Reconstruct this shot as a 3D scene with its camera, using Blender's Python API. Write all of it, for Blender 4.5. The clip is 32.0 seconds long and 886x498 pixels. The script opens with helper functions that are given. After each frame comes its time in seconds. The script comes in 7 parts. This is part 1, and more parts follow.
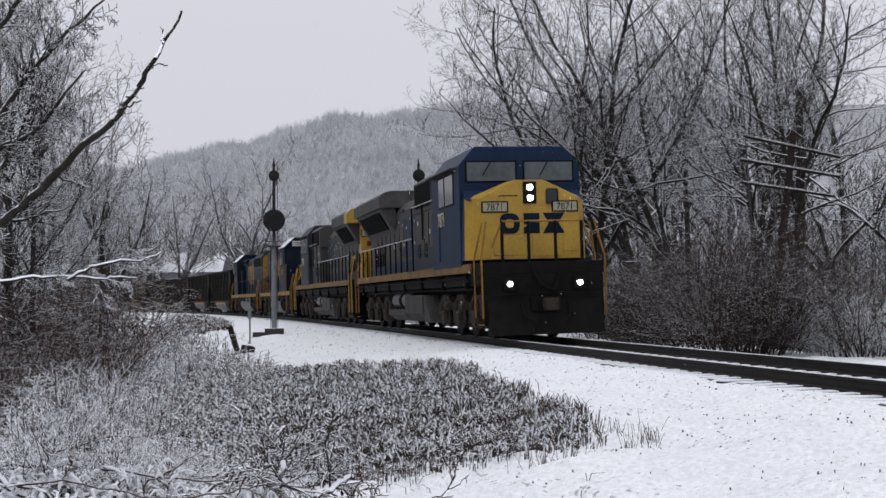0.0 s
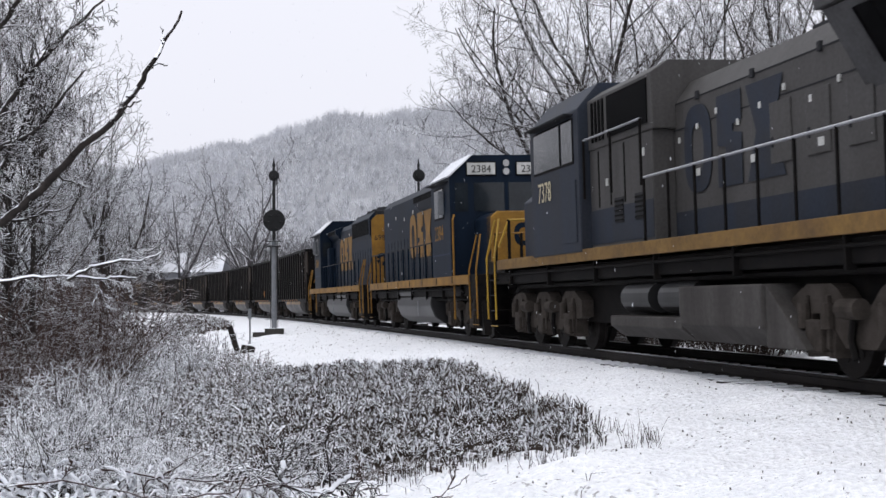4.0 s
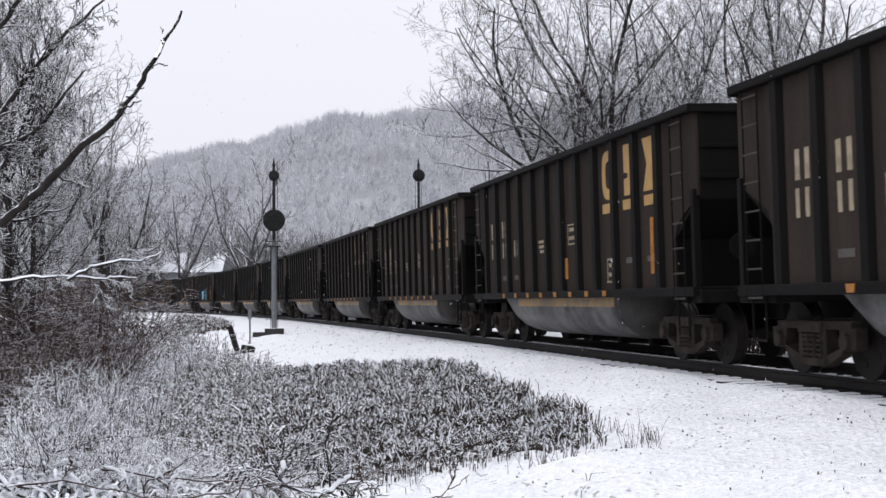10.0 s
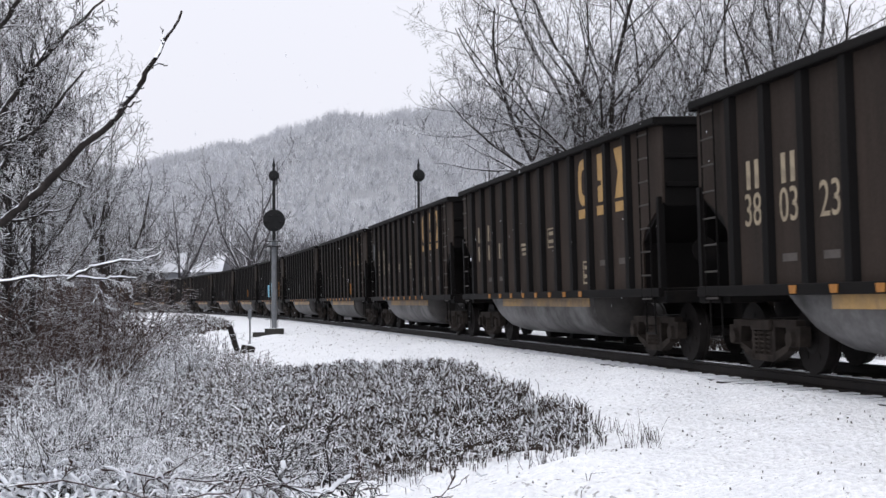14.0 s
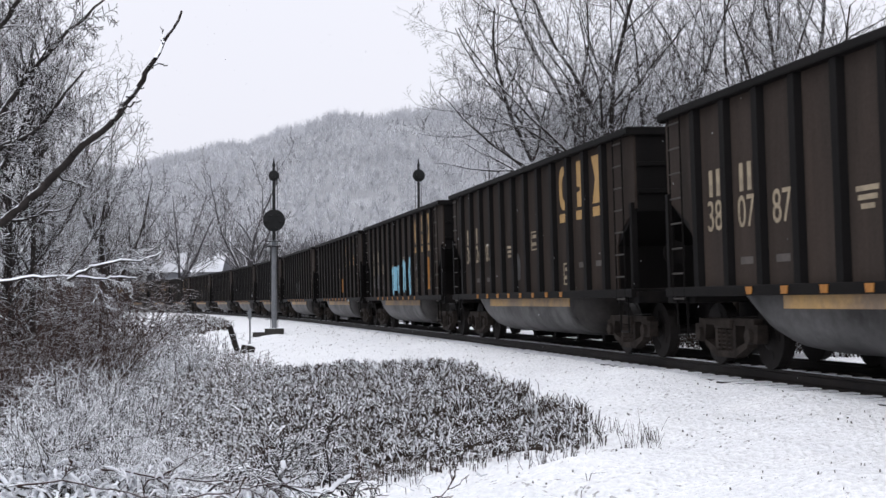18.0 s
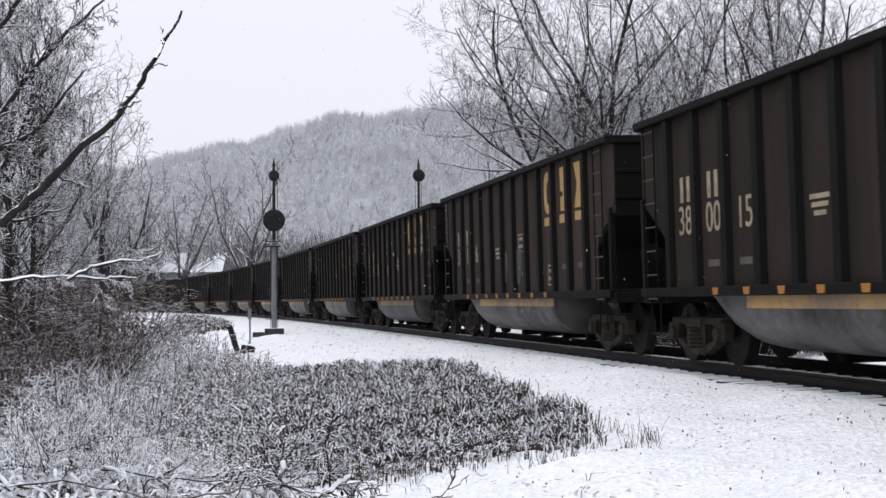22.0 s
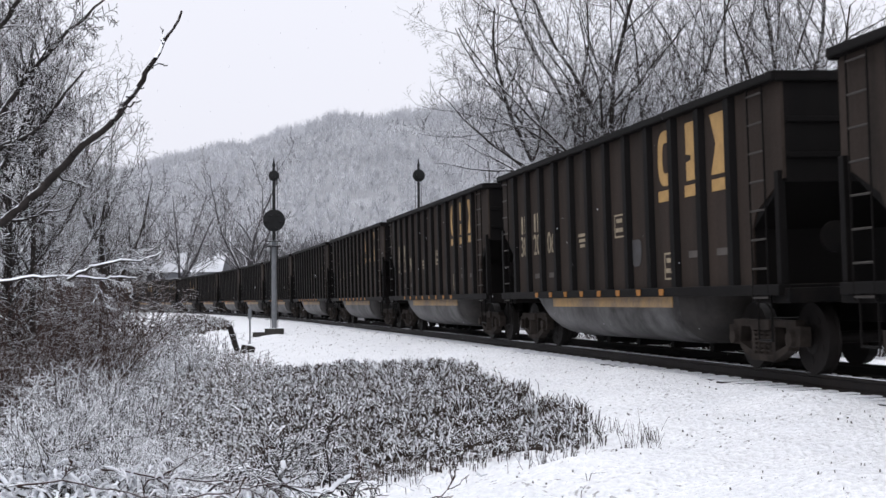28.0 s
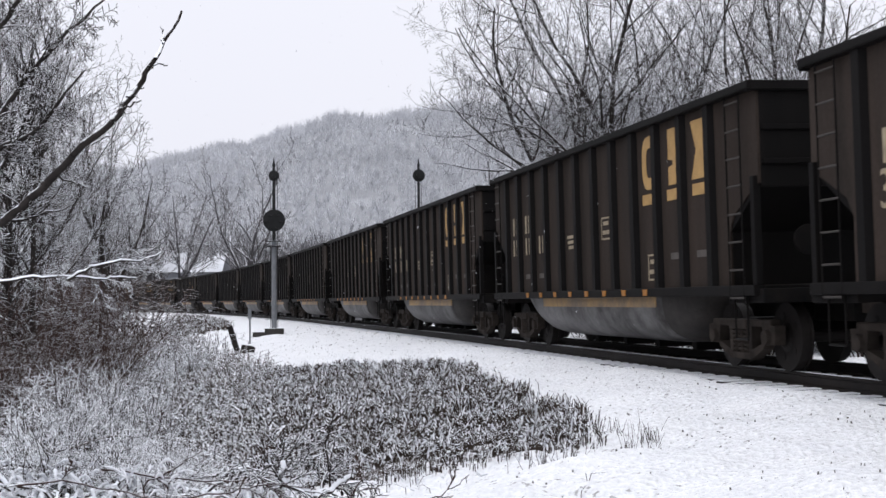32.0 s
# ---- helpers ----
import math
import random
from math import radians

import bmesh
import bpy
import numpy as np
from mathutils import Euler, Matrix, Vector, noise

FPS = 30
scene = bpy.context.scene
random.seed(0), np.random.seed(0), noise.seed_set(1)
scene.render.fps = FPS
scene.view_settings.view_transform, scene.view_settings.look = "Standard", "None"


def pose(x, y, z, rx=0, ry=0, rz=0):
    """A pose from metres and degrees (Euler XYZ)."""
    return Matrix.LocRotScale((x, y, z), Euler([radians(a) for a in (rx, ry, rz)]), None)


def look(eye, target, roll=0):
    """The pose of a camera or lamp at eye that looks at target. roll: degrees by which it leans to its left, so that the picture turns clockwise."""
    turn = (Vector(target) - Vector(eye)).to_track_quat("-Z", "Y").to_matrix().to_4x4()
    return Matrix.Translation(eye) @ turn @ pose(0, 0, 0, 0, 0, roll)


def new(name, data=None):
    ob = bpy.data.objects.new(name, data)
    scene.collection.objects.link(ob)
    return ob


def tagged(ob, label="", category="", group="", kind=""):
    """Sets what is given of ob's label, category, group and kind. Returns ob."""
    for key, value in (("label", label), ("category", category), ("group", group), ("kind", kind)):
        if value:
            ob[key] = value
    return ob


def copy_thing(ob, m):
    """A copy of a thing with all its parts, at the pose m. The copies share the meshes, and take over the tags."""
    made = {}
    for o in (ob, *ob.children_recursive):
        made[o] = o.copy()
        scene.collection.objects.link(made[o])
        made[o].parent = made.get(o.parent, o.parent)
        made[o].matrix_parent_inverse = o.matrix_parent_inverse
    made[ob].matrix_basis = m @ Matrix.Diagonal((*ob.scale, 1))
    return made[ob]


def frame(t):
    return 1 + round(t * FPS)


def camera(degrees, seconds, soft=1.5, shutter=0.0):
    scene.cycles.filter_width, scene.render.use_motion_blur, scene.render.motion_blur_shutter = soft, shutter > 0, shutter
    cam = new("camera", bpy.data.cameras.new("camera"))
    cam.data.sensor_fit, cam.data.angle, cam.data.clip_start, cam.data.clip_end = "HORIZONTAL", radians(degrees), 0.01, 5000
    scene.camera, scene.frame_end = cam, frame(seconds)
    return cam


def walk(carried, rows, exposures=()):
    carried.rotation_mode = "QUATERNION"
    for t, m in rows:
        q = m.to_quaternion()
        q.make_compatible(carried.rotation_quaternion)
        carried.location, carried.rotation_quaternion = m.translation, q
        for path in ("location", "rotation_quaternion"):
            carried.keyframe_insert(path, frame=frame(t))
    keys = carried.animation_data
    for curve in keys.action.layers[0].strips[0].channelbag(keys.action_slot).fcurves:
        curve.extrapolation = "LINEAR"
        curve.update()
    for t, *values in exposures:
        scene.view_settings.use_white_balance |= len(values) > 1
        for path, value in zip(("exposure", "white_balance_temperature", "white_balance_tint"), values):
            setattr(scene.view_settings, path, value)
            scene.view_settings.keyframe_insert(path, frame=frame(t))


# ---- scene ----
# The camera stands on a tripod beside a curved single track; metres, the rail top is z = 0.
EYE = (0.0, 0.0, 0.985)
TILT, ROLL = 2.17, -0.43
cam = camera(36.27, 32.0, 1.5, 0.12)
STAND = look(EYE, (0.0, math.cos(radians(TILT)), EYE[2] + math.sin(radians(TILT))), ROLL)
walk(cam, [(0.0, STAND), (32.0, STAND)],
     [(0.0, -0.42), (1.0, -0.36), (1.6, -0.12), (2.2, 0.0), (6.0, 0.0), (32.0, 0.0)])

# ---- world and light: an overcast, snowing winter day ----
world = bpy.data.worlds.new("overcast_sky")
scene.world = world
world.use_nodes = True
wt = world.node_tree
wt.nodes.clear()
w_out = wt.nodes.new("ShaderNodeOutputWorld")
w_bg = wt.nodes.new("ShaderNodeBackground")
w_sky = wt.nodes.new("ShaderNodeTexSky")
w_sky.sky_type, w_sky.sun_disc = "NISHITA", False
w_sky.sun_elevation, w_sky.sun_rotation = radians(35), radians(200)
w_sat = wt.nodes.new("ShaderNodeHueSaturation")
w_sat.inputs["Saturation"].default_value = 0.12
w_sat.inputs["Value"].default_value = 0.1
w_geo = wt.nodes.new("ShaderNodeTexCoord")
w_sep = wt.nodes.new("ShaderNodeSeparateXYZ")
w_ramp = wt.nodes.new("ShaderNodeValToRGB")
w_ramp.color_ramp.elements[0].position = 0.0
w_ramp.color_ramp.elements[0].color = (0.84, 0.845, 0.94, 1)
w_ramp.color_ramp.elements[1].position = 1.0
w_ramp.color_ramp.elements[1].color = (2.1, 2.15, 2.32, 1)
w_mid = w_ramp.color_ramp.elements.new(0.22)
w_mid.color = (0.93, 0.94, 1.04, 1)
w_mix = wt.nodes.new("ShaderNodeMix")
w_mix.data_type = "RGBA"
w_mix.inputs["Factor"].default_value = 0.9
wt.links.new(w_geo.outputs["Generated"], w_sep.inputs[0])
wt.links.new(w_sep.outputs["Z"], w_ramp.inputs[0])
wt.links.new(w_sky.outputs[0], w_sat.inputs["Color"])
wt.links.new(w_sat.outputs[0], w_mix.inputs["A"])
wt.links.new(w_ramp.outputs[0], w_mix.inputs["B"])
wt.links.new(w_mix.outputs["Result"], w_bg.inputs[0])
w_bg.inputs[1].default_value = 1.0
wt.links.new(w_bg.outputs[0], w_out.inputs[0])
sun = new("sun", bpy.data.lights.new("sun", "SUN"))
sun.data.energy, sun.data.angle, sun.data.color = 0.6, radians(30), (1.0, 0.97, 0.93)
sun.matrix_basis = look((0, 0, 40), (12, 20, 0))

# ---- materials ----


def shader(name, base, rough=0.6, metal=0.0, tint=None, scale=3.0, grain=40.0, bump=0.2, snow=0.0, snow_at=0.55,
           streak=False, spread=0.5, random_tint=0.0, depth=0.02, glow=0.0, gloss=0.3):
    """A surface with stains at one scale, grain at another, relief, and snow on what faces up."""
    m = bpy.data.materials.new(name)
    m.use_nodes = True
    nt = m.node_tree
    n, l = nt.nodes, nt.links
    b = n["Principled BSDF"]
    b.inputs["Roughness"].default_value = rough
    b.inputs["Metallic"].default_value = metal
    b.inputs["Specular IOR Level"].default_value = gloss
    co = n.new("ShaderNodeTexCoord")
    src = co.outputs["Object"]
    if streak:
        mp = n.new("ShaderNodeMapping")
        mp.inputs["Scale"].default_value = (1, 1, 0.12)
        l.new(src, mp.inputs[0])
        src = mp.outputs[0]
    big = n.new("ShaderNodeTexNoise")
    big.inputs["Scale"].default_value = scale
    big.inputs["Detail"].default_value = 6
    big.inputs["Roughness"].default_value = 0.65
    l.new(src, big.inputs["Vector"])
    fine = n.new("ShaderNodeTexNoise")
    fine.inputs["Scale"].default_value = grain
    fine.inputs["Detail"].default_value = 3
    l.new(co.outputs["Object"], fine.inputs["Vector"])
    ramp = n.new("ShaderNodeValToRGB")
    ramp.color_ramp.elements[0].position = 0.5 - spread * 0.35
    ramp.color_ramp.elements[1].position = 0.5 + spread * 0.35
    other = tint if tint else tuple(c * 0.6 for c in base)
    ramp.color_ramp.elements[0].color = (*base, 1)
    ramp.color_ramp.elements[1].color = (*other, 1)
    l.new(big.outputs[0], ramp.inputs[0])
    mul = n.new("ShaderNodeMix")
    mul.data_type, mul.blend_type = "RGBA", "MULTIPLY"
    mul.inputs["Factor"].default_value = 0.45
    l.new(ramp.outputs[0], mul.inputs["A"])
    l.new(fine.outputs[0], mul.inputs["B"])
    col = mul.outputs["Result"]
    if random_tint:
        info = n.new("ShaderNodeObjectInfo")
        hs = n.new("ShaderNodeHueSaturation")
        mr = n.new("ShaderNodeMapRange")
        mr.inputs["To Min"].default_value = 1 - random_tint
        mr.inputs["To Max"].default_value = 1 + random_tint
        l.new(info.outputs["Random"], mr.inputs["Value"])
        l.new(mr.outputs[0], hs.inputs["Value"])
        l.new(col, hs.inputs["Color"])
        col = hs.outputs[0]
    if snow > 0:
        ge = n.new("ShaderNodeNewGeometry")
        se = n.new("ShaderNodeSeparateXYZ")
        l.new(ge.outputs["Normal"], se.inputs[0])
        ad = n.new("ShaderNodeMath")
        ad.operation = "MULTIPLY_ADD"
        l.new(fine.outputs[0], ad.inputs[0])
        ad.inputs[1].default_value = 0.6
        l.new(se.outputs["Z"], ad.inputs[2])
        st = n.new("ShaderNodeMapRange")
        st.inputs["From Min"].default_value = snow_at + 0.22
        st.inputs["From Max"].default_value = snow_at + 0.42
        st.inputs["To Max"].default_value = snow
        l.new(ad.outputs[0], st.inputs["Value"])
        ms = n.new("ShaderNodeMix")
        ms.data_type = "RGBA"
        l.new(st.outputs[0], ms.inputs["Factor"])
        l.new(col, ms.inputs["A"])
        ms.inputs["B"].default_value = (0.82, 0.84, 0.88, 1)
        col = ms.outputs["Result"]
    l.new(col, b.inputs["Base Color"])
    if bump:
        bp = n.new("ShaderNodeBump")
        bp.inputs["Strength"].default_value = bump
        bp.inputs["Distance"].default_value = depth
        l.new(fine.outputs[0], bp.inputs["Height"])
        l.new(bp.outputs[0], b.inputs["Normal"])
    if glow:
        l.new(col, b.inputs["Emission Color"])
        b.inputs["Emission Strength"].default_value = glow
    return m


def lamp_glow(name, colour, strength):
    m = bpy.data.materials.new(name)
    m.use_nodes = True
    b = m.node_tree.nodes["Principled BSDF"]
    b.inputs["Base Color"].default_value = (*colour, 1)
    b.inputs["Emission Color"].default_value = (*colour, 1)
    b.inputs["Emission Strength"].default_value = strength
    return m


M = {}
M["snow"] = shader("snow", (0.83, 0.84, 0.88), 0.85, tint=(0.74, 0.76, 0.81), scale=1.2, grain=14, bump=0.5, depth=.09)
M["ground_snow"] = shader("thin_snow_with_ballast_showing", (0.90, 0.905, 0.93), 0.85, tint=(0.84, 0.85, 0.885), scale=1.2, grain=17, bump=0.6, depth=.10)


def let_ballast_show(m, most):
    """Irregular specks of dark stone through the snow, thicker in some places than in others."""
    n, l = m.node_tree.nodes, m.node_tree.links
    b = n["Principled BSDF"]
    before = b.inputs["Base Color"].links[0].from_socket
    co = n.new("ShaderNodeTexCoord")
    speck, patch = n.new("ShaderNodeTexNoise"), n.new("ShaderNodeTexNoise")
    speck.inputs["Scale"].default_value, speck.inputs["Detail"].default_value = 15.0, 4.0
    patch.inputs["Scale"].default_value, patch.inputs["Detail"].default_value = 0.8, 3.0
    for q in (speck, patch):
        l.new(co.outputs["Object"], q.inputs["Vector"])
    add = n.new("ShaderNodeMath")
    add.operation = "MULTIPLY_ADD"
    add.inputs[1].default_value = 0.30
    l.new(patch.outputs[0], add.inputs[0])
    l.new(speck.outputs[0], add.inputs[2])
    cut = n.new("ShaderNodeMapRange")
    cut.inputs["From Min"].default_value, cut.inputs["From Max"].default_value = 0.795, 0.86
    cut.inputs["To Max"].default_value = most
    l.new(add.outputs[0], cut.inputs["Value"])
    mix = n.new("ShaderNodeMix")
    mix.data_type = "RGBA"
    mix.inputs["B"].default_value = (0.20, 0.19, 0.19, 1)
    l.new(cut.outputs[0], mix.inputs["Factor"])
    l.new(before, mix.inputs["A"])
    l.new(mix.outputs["Result"], b.inputs["Base Color"])


let_ballast_show(M["ground_snow"], 0.75)
M["hopper"] = shader("sooty_brown_steel", (0.025, 0.0215, 0.019), 0.72, tint=(0.062, 0.046, 0.038), scale=1.6, grain=22,
                     streak=True, bump=0.12, random_tint=0.22, spread=0.65, gloss=0.05)
# Darker than the panels: the deep shade beside the ribs is in this colour.
M["hopper_rib"] = shader("near_black_rib_steel", (0.011, 0.0095, 0.009), 0.6, tint=(0.007, 0.0065, 0.0065), scale=1.2, grain=30, streak=True, bump=0.1, gloss=0.05)
M["tub"] = shader("grey_tub_steel", (0.165, 0.16, 0.16), 0.5, tint=(0.02, 0.018, 0.017), scale=.9, grain=12, bump=0.1,
                  random_tint=0.3, spread=.45, gloss=.12)
M["tub_stripe"] = shader("faded_orange_stripe", (0.48, 0.30, 0.12), 0.6, tint=(0.22, 0.16, 0.11), scale=1.1, grain=14,
                         bump=0.1, random_tint=0.25, spread=.35)
M["letter"] = shader("faded_yellow_lettering", (0.56, 0.345, 0.125), 0.65, tint=(0.40, 0.24, 0.09), scale=4, grain=30, bump=0.05)
M["stencil"] = shader("faded_white_stencil", (0.47, 0.385, 0.26), 0.7, tint=(0.24, 0.195, 0.14), scale=5, grain=40, bump=0.05)
M["orange_mark"] = shader("orange_paint_mark", (0.50, 0.22, 0.04), 0.65, tint=(0.3, 0.12, 0.03), scale=4, bump=0.05)
M["graffiti"] = shader("sky_blue_spray_paint", (0.22, 0.50, 0.66), 0.6, tint=(0.30, 0.58, 0.70), scale=3, bump=0.05)
M["graffiti_red"] = shader("magenta_spray_paint", (0.35, 0.07, 0.12), 0.6, scale=3, bump=0.05)
M["graffiti_pale"] = shader("white_spray_paint", (0.30, 0.30, 0.32), 0.6, scale=3, bump=0.05)
M["truck"] = shader("rusty_truck_iron", (0.050, 0.041, 0.035), 0.78, tint=(0.024, 0.020, 0.018), scale=5, grain=40, bump=0.3, gloss=.04)
M["wheel"] = shader("dark_wheel_steel", (0.020, 0.017, 0.016), 0.65, metal=0.0, scale=5, grain=40, bump=0.1, gloss=.1)
M["black"] = shader("black_underframe", (0.007, 0.007, 0.0075), 0.6, tint=(0.014, 0.012, 0.011), scale=4, grain=40, bump=0.2, gloss=.03)
M["loco_grey"] = shader("weathered_grey_paint", (0.098, 0.095, 0.094), 0.55, tint=(0.052, 0.049, 0.047), scale=1.0, grain=20, streak=True, bump=0.05, gloss=.06, spread=.75)
M["loco_blue"] = shader("weathered_blue_paint", (0.0135, 0.029, 0.070), 0.5, tint=(0.010, 0.020, 0.048), scale=1.2, grain=20, streak=True, bump=0.05, gloss=.07)
M["loco_navy"] = shader("dark_navy_paint", (0.0085, 0.0165, 0.031), 0.5, tint=(0.006, 0.0105, 0.019), scale=1.0, grain=20, streak=True, bump=0.05, gloss=.05)
M["loco_faded"] = shader("faded_blue_grey_paint", (0.030, 0.038, 0.056), 0.55, tint=(0.034, 0.036, 0.042), scale=1.2, grain=20, streak=True, bump=0.05, gloss=.06)
M["loco_truck"] = shader("dusty_truck_frame_iron", (0.072, 0.062, 0.055), 0.85, tint=(0.026, 0.022, 0.019), scale=3.5, grain=35, bump=0.25, spread=.7, gloss=.05)
M["board"] = shader("dull_cream_number_board", (0.36, 0.33, 0.24), 0.6, tint=(0.28, 0.26, 0.19), scale=4, bump=0.02)
M["loco_yellow"] = shader("bright_yellow_paint", (0.50, 0.31, 0.035), 0.45, tint=(0.30, 0.18, 0.03), scale=1.5, grain=20, bump=0.05, spread=.8)
M["loco_gold"] = shader("dull_gold_paint", (0.31, 0.165, 0.03), 0.55, tint=(0.17, 0.09, 0.025), scale=1.8, grain=20, bump=0.05, gloss=.1)
M["loco_roof"] = shader("dark_roof_paint", (0.035, 0.036, 0.04), 0.6, scale=2, grain=20, bump=0.1, gloss=.05)
M["tank_steel"] = shader("grimy_fuel_tank_paint", (0.030, 0.030, 0.032), 0.42, tint=(0.013, 0.0125, 0.012), scale=1.6, grain=20, streak=True, bump=0.05, gloss=.2)
M["glass"] = shader("dark_cab_glass", (0.02, 0.025, 0.03), 0.08, scale=2, bump=0.0)
M["mesh_dark"] = shader("dark_radiator_screen", (0.006, 0.006, 0.0065), 0.7, scale=6, grain=90, bump=0.4, gloss=.02)
M["white"] = shader("dirty_white_paint", (0.6, 0.6, 0.58), 0.6, tint=(0.42, 0.42, 0.4), scale=3, bump=0.05)
M["silver"] = shader("silver_mast_paint", (0.25, 0.26, 0.28), 0.5, metal=0.2, tint=(0.16, 0.17, 0.18), scale=4, bump=0.1)
M["signal_black"] = shader("flat_black_signal_paint", (0.012, 0.012, 0.013), 0.6, scale=4, bump=0.1, snow=0.9, snow_at=0.75)
M["rail"] = shader("rusty_rail_steel", (0.022, 0.018, 0.016), 0.6, metal=0.2, tint=(0.012, 0.010, 0.010), scale=3, grain=40, bump=0.1, gloss=0.12)
M["tie"] = shader("black_creosoted_wood", (0.028, 0.023, 0.020), 0.85, tint=(0.014, 0.012, 0.011), scale=4, grain=40, bump=0.4, gloss=0.12)
M["bark"] = shader("grey_brown_bark_with_snow", (0.050, 0.043, 0.040), 0.85, tint=(0.026, 0.022, 0.021), scale=5, grain=25, bump=0.4,
                   snow=0.97, snow_at=0.50, gloss=0.1)
M["twig"] = shader("snowy_twigs", (0.052, 0.044, 0.042), 0.85, tint=(0.030, 0.025, 0.025), scale=3, grain=6, bump=0.0, snow=0.97, snow_at=.55, gloss=0.1)
M["brush"] = shader("red_brown_brushwood", (0.075, 0.045, 0.036), 0.9, tint=(0.036, 0.022, 0.019), scale=2, grain=6, bump=0.0, snow=0.55, snow_at=.735, gloss=0.1)
M["thicket"] = shader("dark_brown_thicket", (0.050, 0.036, 0.030), 0.9, tint=(0.026, 0.019, 0.017), scale=2, grain=6, bump=0.0, snow=0.45, snow_at=.78, gloss=0.1)
M["snowy_brush"] = shader("snow_laden_brushwood", (0.075, 0.062, 0.055), 0.9, tint=(0.05, 0.042, 0.04), scale=2, grain=6, bump=0.0, snow=0.97, snow_at=0.12, gloss=0.1)
# Valley bark, paler than the near bark: the haze is in the colour.
M["bark_far"] = shader("frosted_haze_grey_bark", (0.12, 0.114, 0.118), 0.9, tint=(0.085, 0.08, 0.084), scale=1, grain=6, bump=0.0, snow=0.9, snow_at=0.4, gloss=0.1)
# The grey of slope floor and slope trees stands in for haze.
M["slope_floor"] = shader("haze_grey_snowy_woodland_floor", (0.22, 0.216, 0.23), 0.95, tint=(0.13, 0.125, 0.13), scale=0.25, grain=2.5, bump=0.3, depth=0.2, gloss=0.0)
M["slope_woods"] = shader("haze_grey_slope_woods", (0.125, 0.121, 0.128), 0.95, tint=(0.08, 0.077, 0.082), scale=0.2, grain=2, bump=0.0, snow=0.8, snow_at=0.66, gloss=0.0)
# Valley thicket and far twigs, lightened likewise to imitate haze.
M["valley_woods"] = shader("frosted_haze_grey_valley_woods", (0.19, 0.185, 0.197), 0.95, tint=(0.13, 0.127, 0.135), scale=0.05, grain=0.6, bump=0.0, snow=0.7, snow_at=0.7, gloss=0.0)
M["twig_far"] = shader("frosted_haze_pale_twigs", (0.20, 0.19, 0.192), 0.9, tint=(0.15, 0.141, 0.144), scale=1, grain=4, bump=0.0, snow=0.8, snow_at=0.62, gloss=0.1)
# Hillside haze is put into these two pale, nearly equal base colours.
M["woods_far"] = shader("frosted_haze_pale_hillside_woods", (0.78, 0.79, 0.83), 0.95, tint=(0.60, 0.61, 0.645), scale=0.03, grain=0.4, bump=0.0, glow=0.0, gloss=0.0)
M["woods_floor"] = shader("brushy_haze_grey_woodland_floor", (0.42, 0.425, 0.447), 0.95, tint=(0.34, 0.344, 0.362), scale=0.02, grain=0.3, bump=0.0, glow=0.0, gloss=0.0)
M["grass"] = shader("snow_dusted_dry_grass", (0.085, 0.064, 0.053), 0.9, tint=(0.042, 0.032, 0.028), scale=1.5, grain=9, bump=0.0, snow=0.95, snow_at=.5, gloss=0.1)
M["turf"] = shader("matted_turf_with_snow_patches", (0.16, 0.14, 0.13), 0.95, tint=(0.78, 0.79, 0.83), scale=3.2, grain=30, bump=0.5, depth=.05, spread=.3, gloss=0.05)
M["stone"] = shader("dark_ballast_stone", (0.22, 0.21, 0.205), 0.9, tint=(0.13, 0.122, 0.12), scale=6, grain=30, bump=0.2, snow=0.95, snow_at=.8, gloss=0.1)
M["headlight"] = lamp_glow("lit_headlamp_glass", (1.0, 0.97, 0.9), 14.0)


# ---- mesh helpers ----


def mesh_of(name, verts, faces, material=None, smooth=False):
    me = bpy.data.meshes.new(name)
    me.from_pydata(verts, [], faces)
    if material:
        me.materials.append(material)
    if smooth:
        me.polygons.foreach_set("use_smooth", [True] * len(me.polygons))
    me.update()
    return me


def part(name, bm, material, parent, label=""):
    me = bpy.data.meshes.new(name)
    bmesh.ops.recalc_face_normals(bm, faces=bm.faces)
    bm.to_mesh(me)
    bm.free()
    me.materials.append(material)
    ob = new(name, me)
    ob.parent = parent
    if label:
        ob["label"] = label
    return ob


def share(name, source, parent, m, label=""):
    """Another part on the mesh of source, at the pose m in its parent."""
    ob = new(name, source.data)
    ob.parent = parent
    ob.matrix_basis = m
    if label:
        ob["label"] = label
    return ob


def box(bm, x0, x1, y0, y1, z0, z1, bevel=0.0):
    r = bmesh.ops.create_cube(bm, size=1)
    vs = r["verts"]
    bmesh.ops.transform(bm, matrix=Matrix.Translation(((x0 + x1) / 2, (y0 + y1) / 2, (z0 + z1) / 2))
                        @ Matrix.Diagonal((abs(x1 - x0), abs(y1 - y0), abs(z1 - z0), 1)), verts=vs)
    if bevel:
        es = {e for v in vs for e in v.link_edges}
        bmesh.ops.bevel(bm, geom=list(es), offset=bevel, segments=2, affect="EDGES", profile=0.6)
    return bm


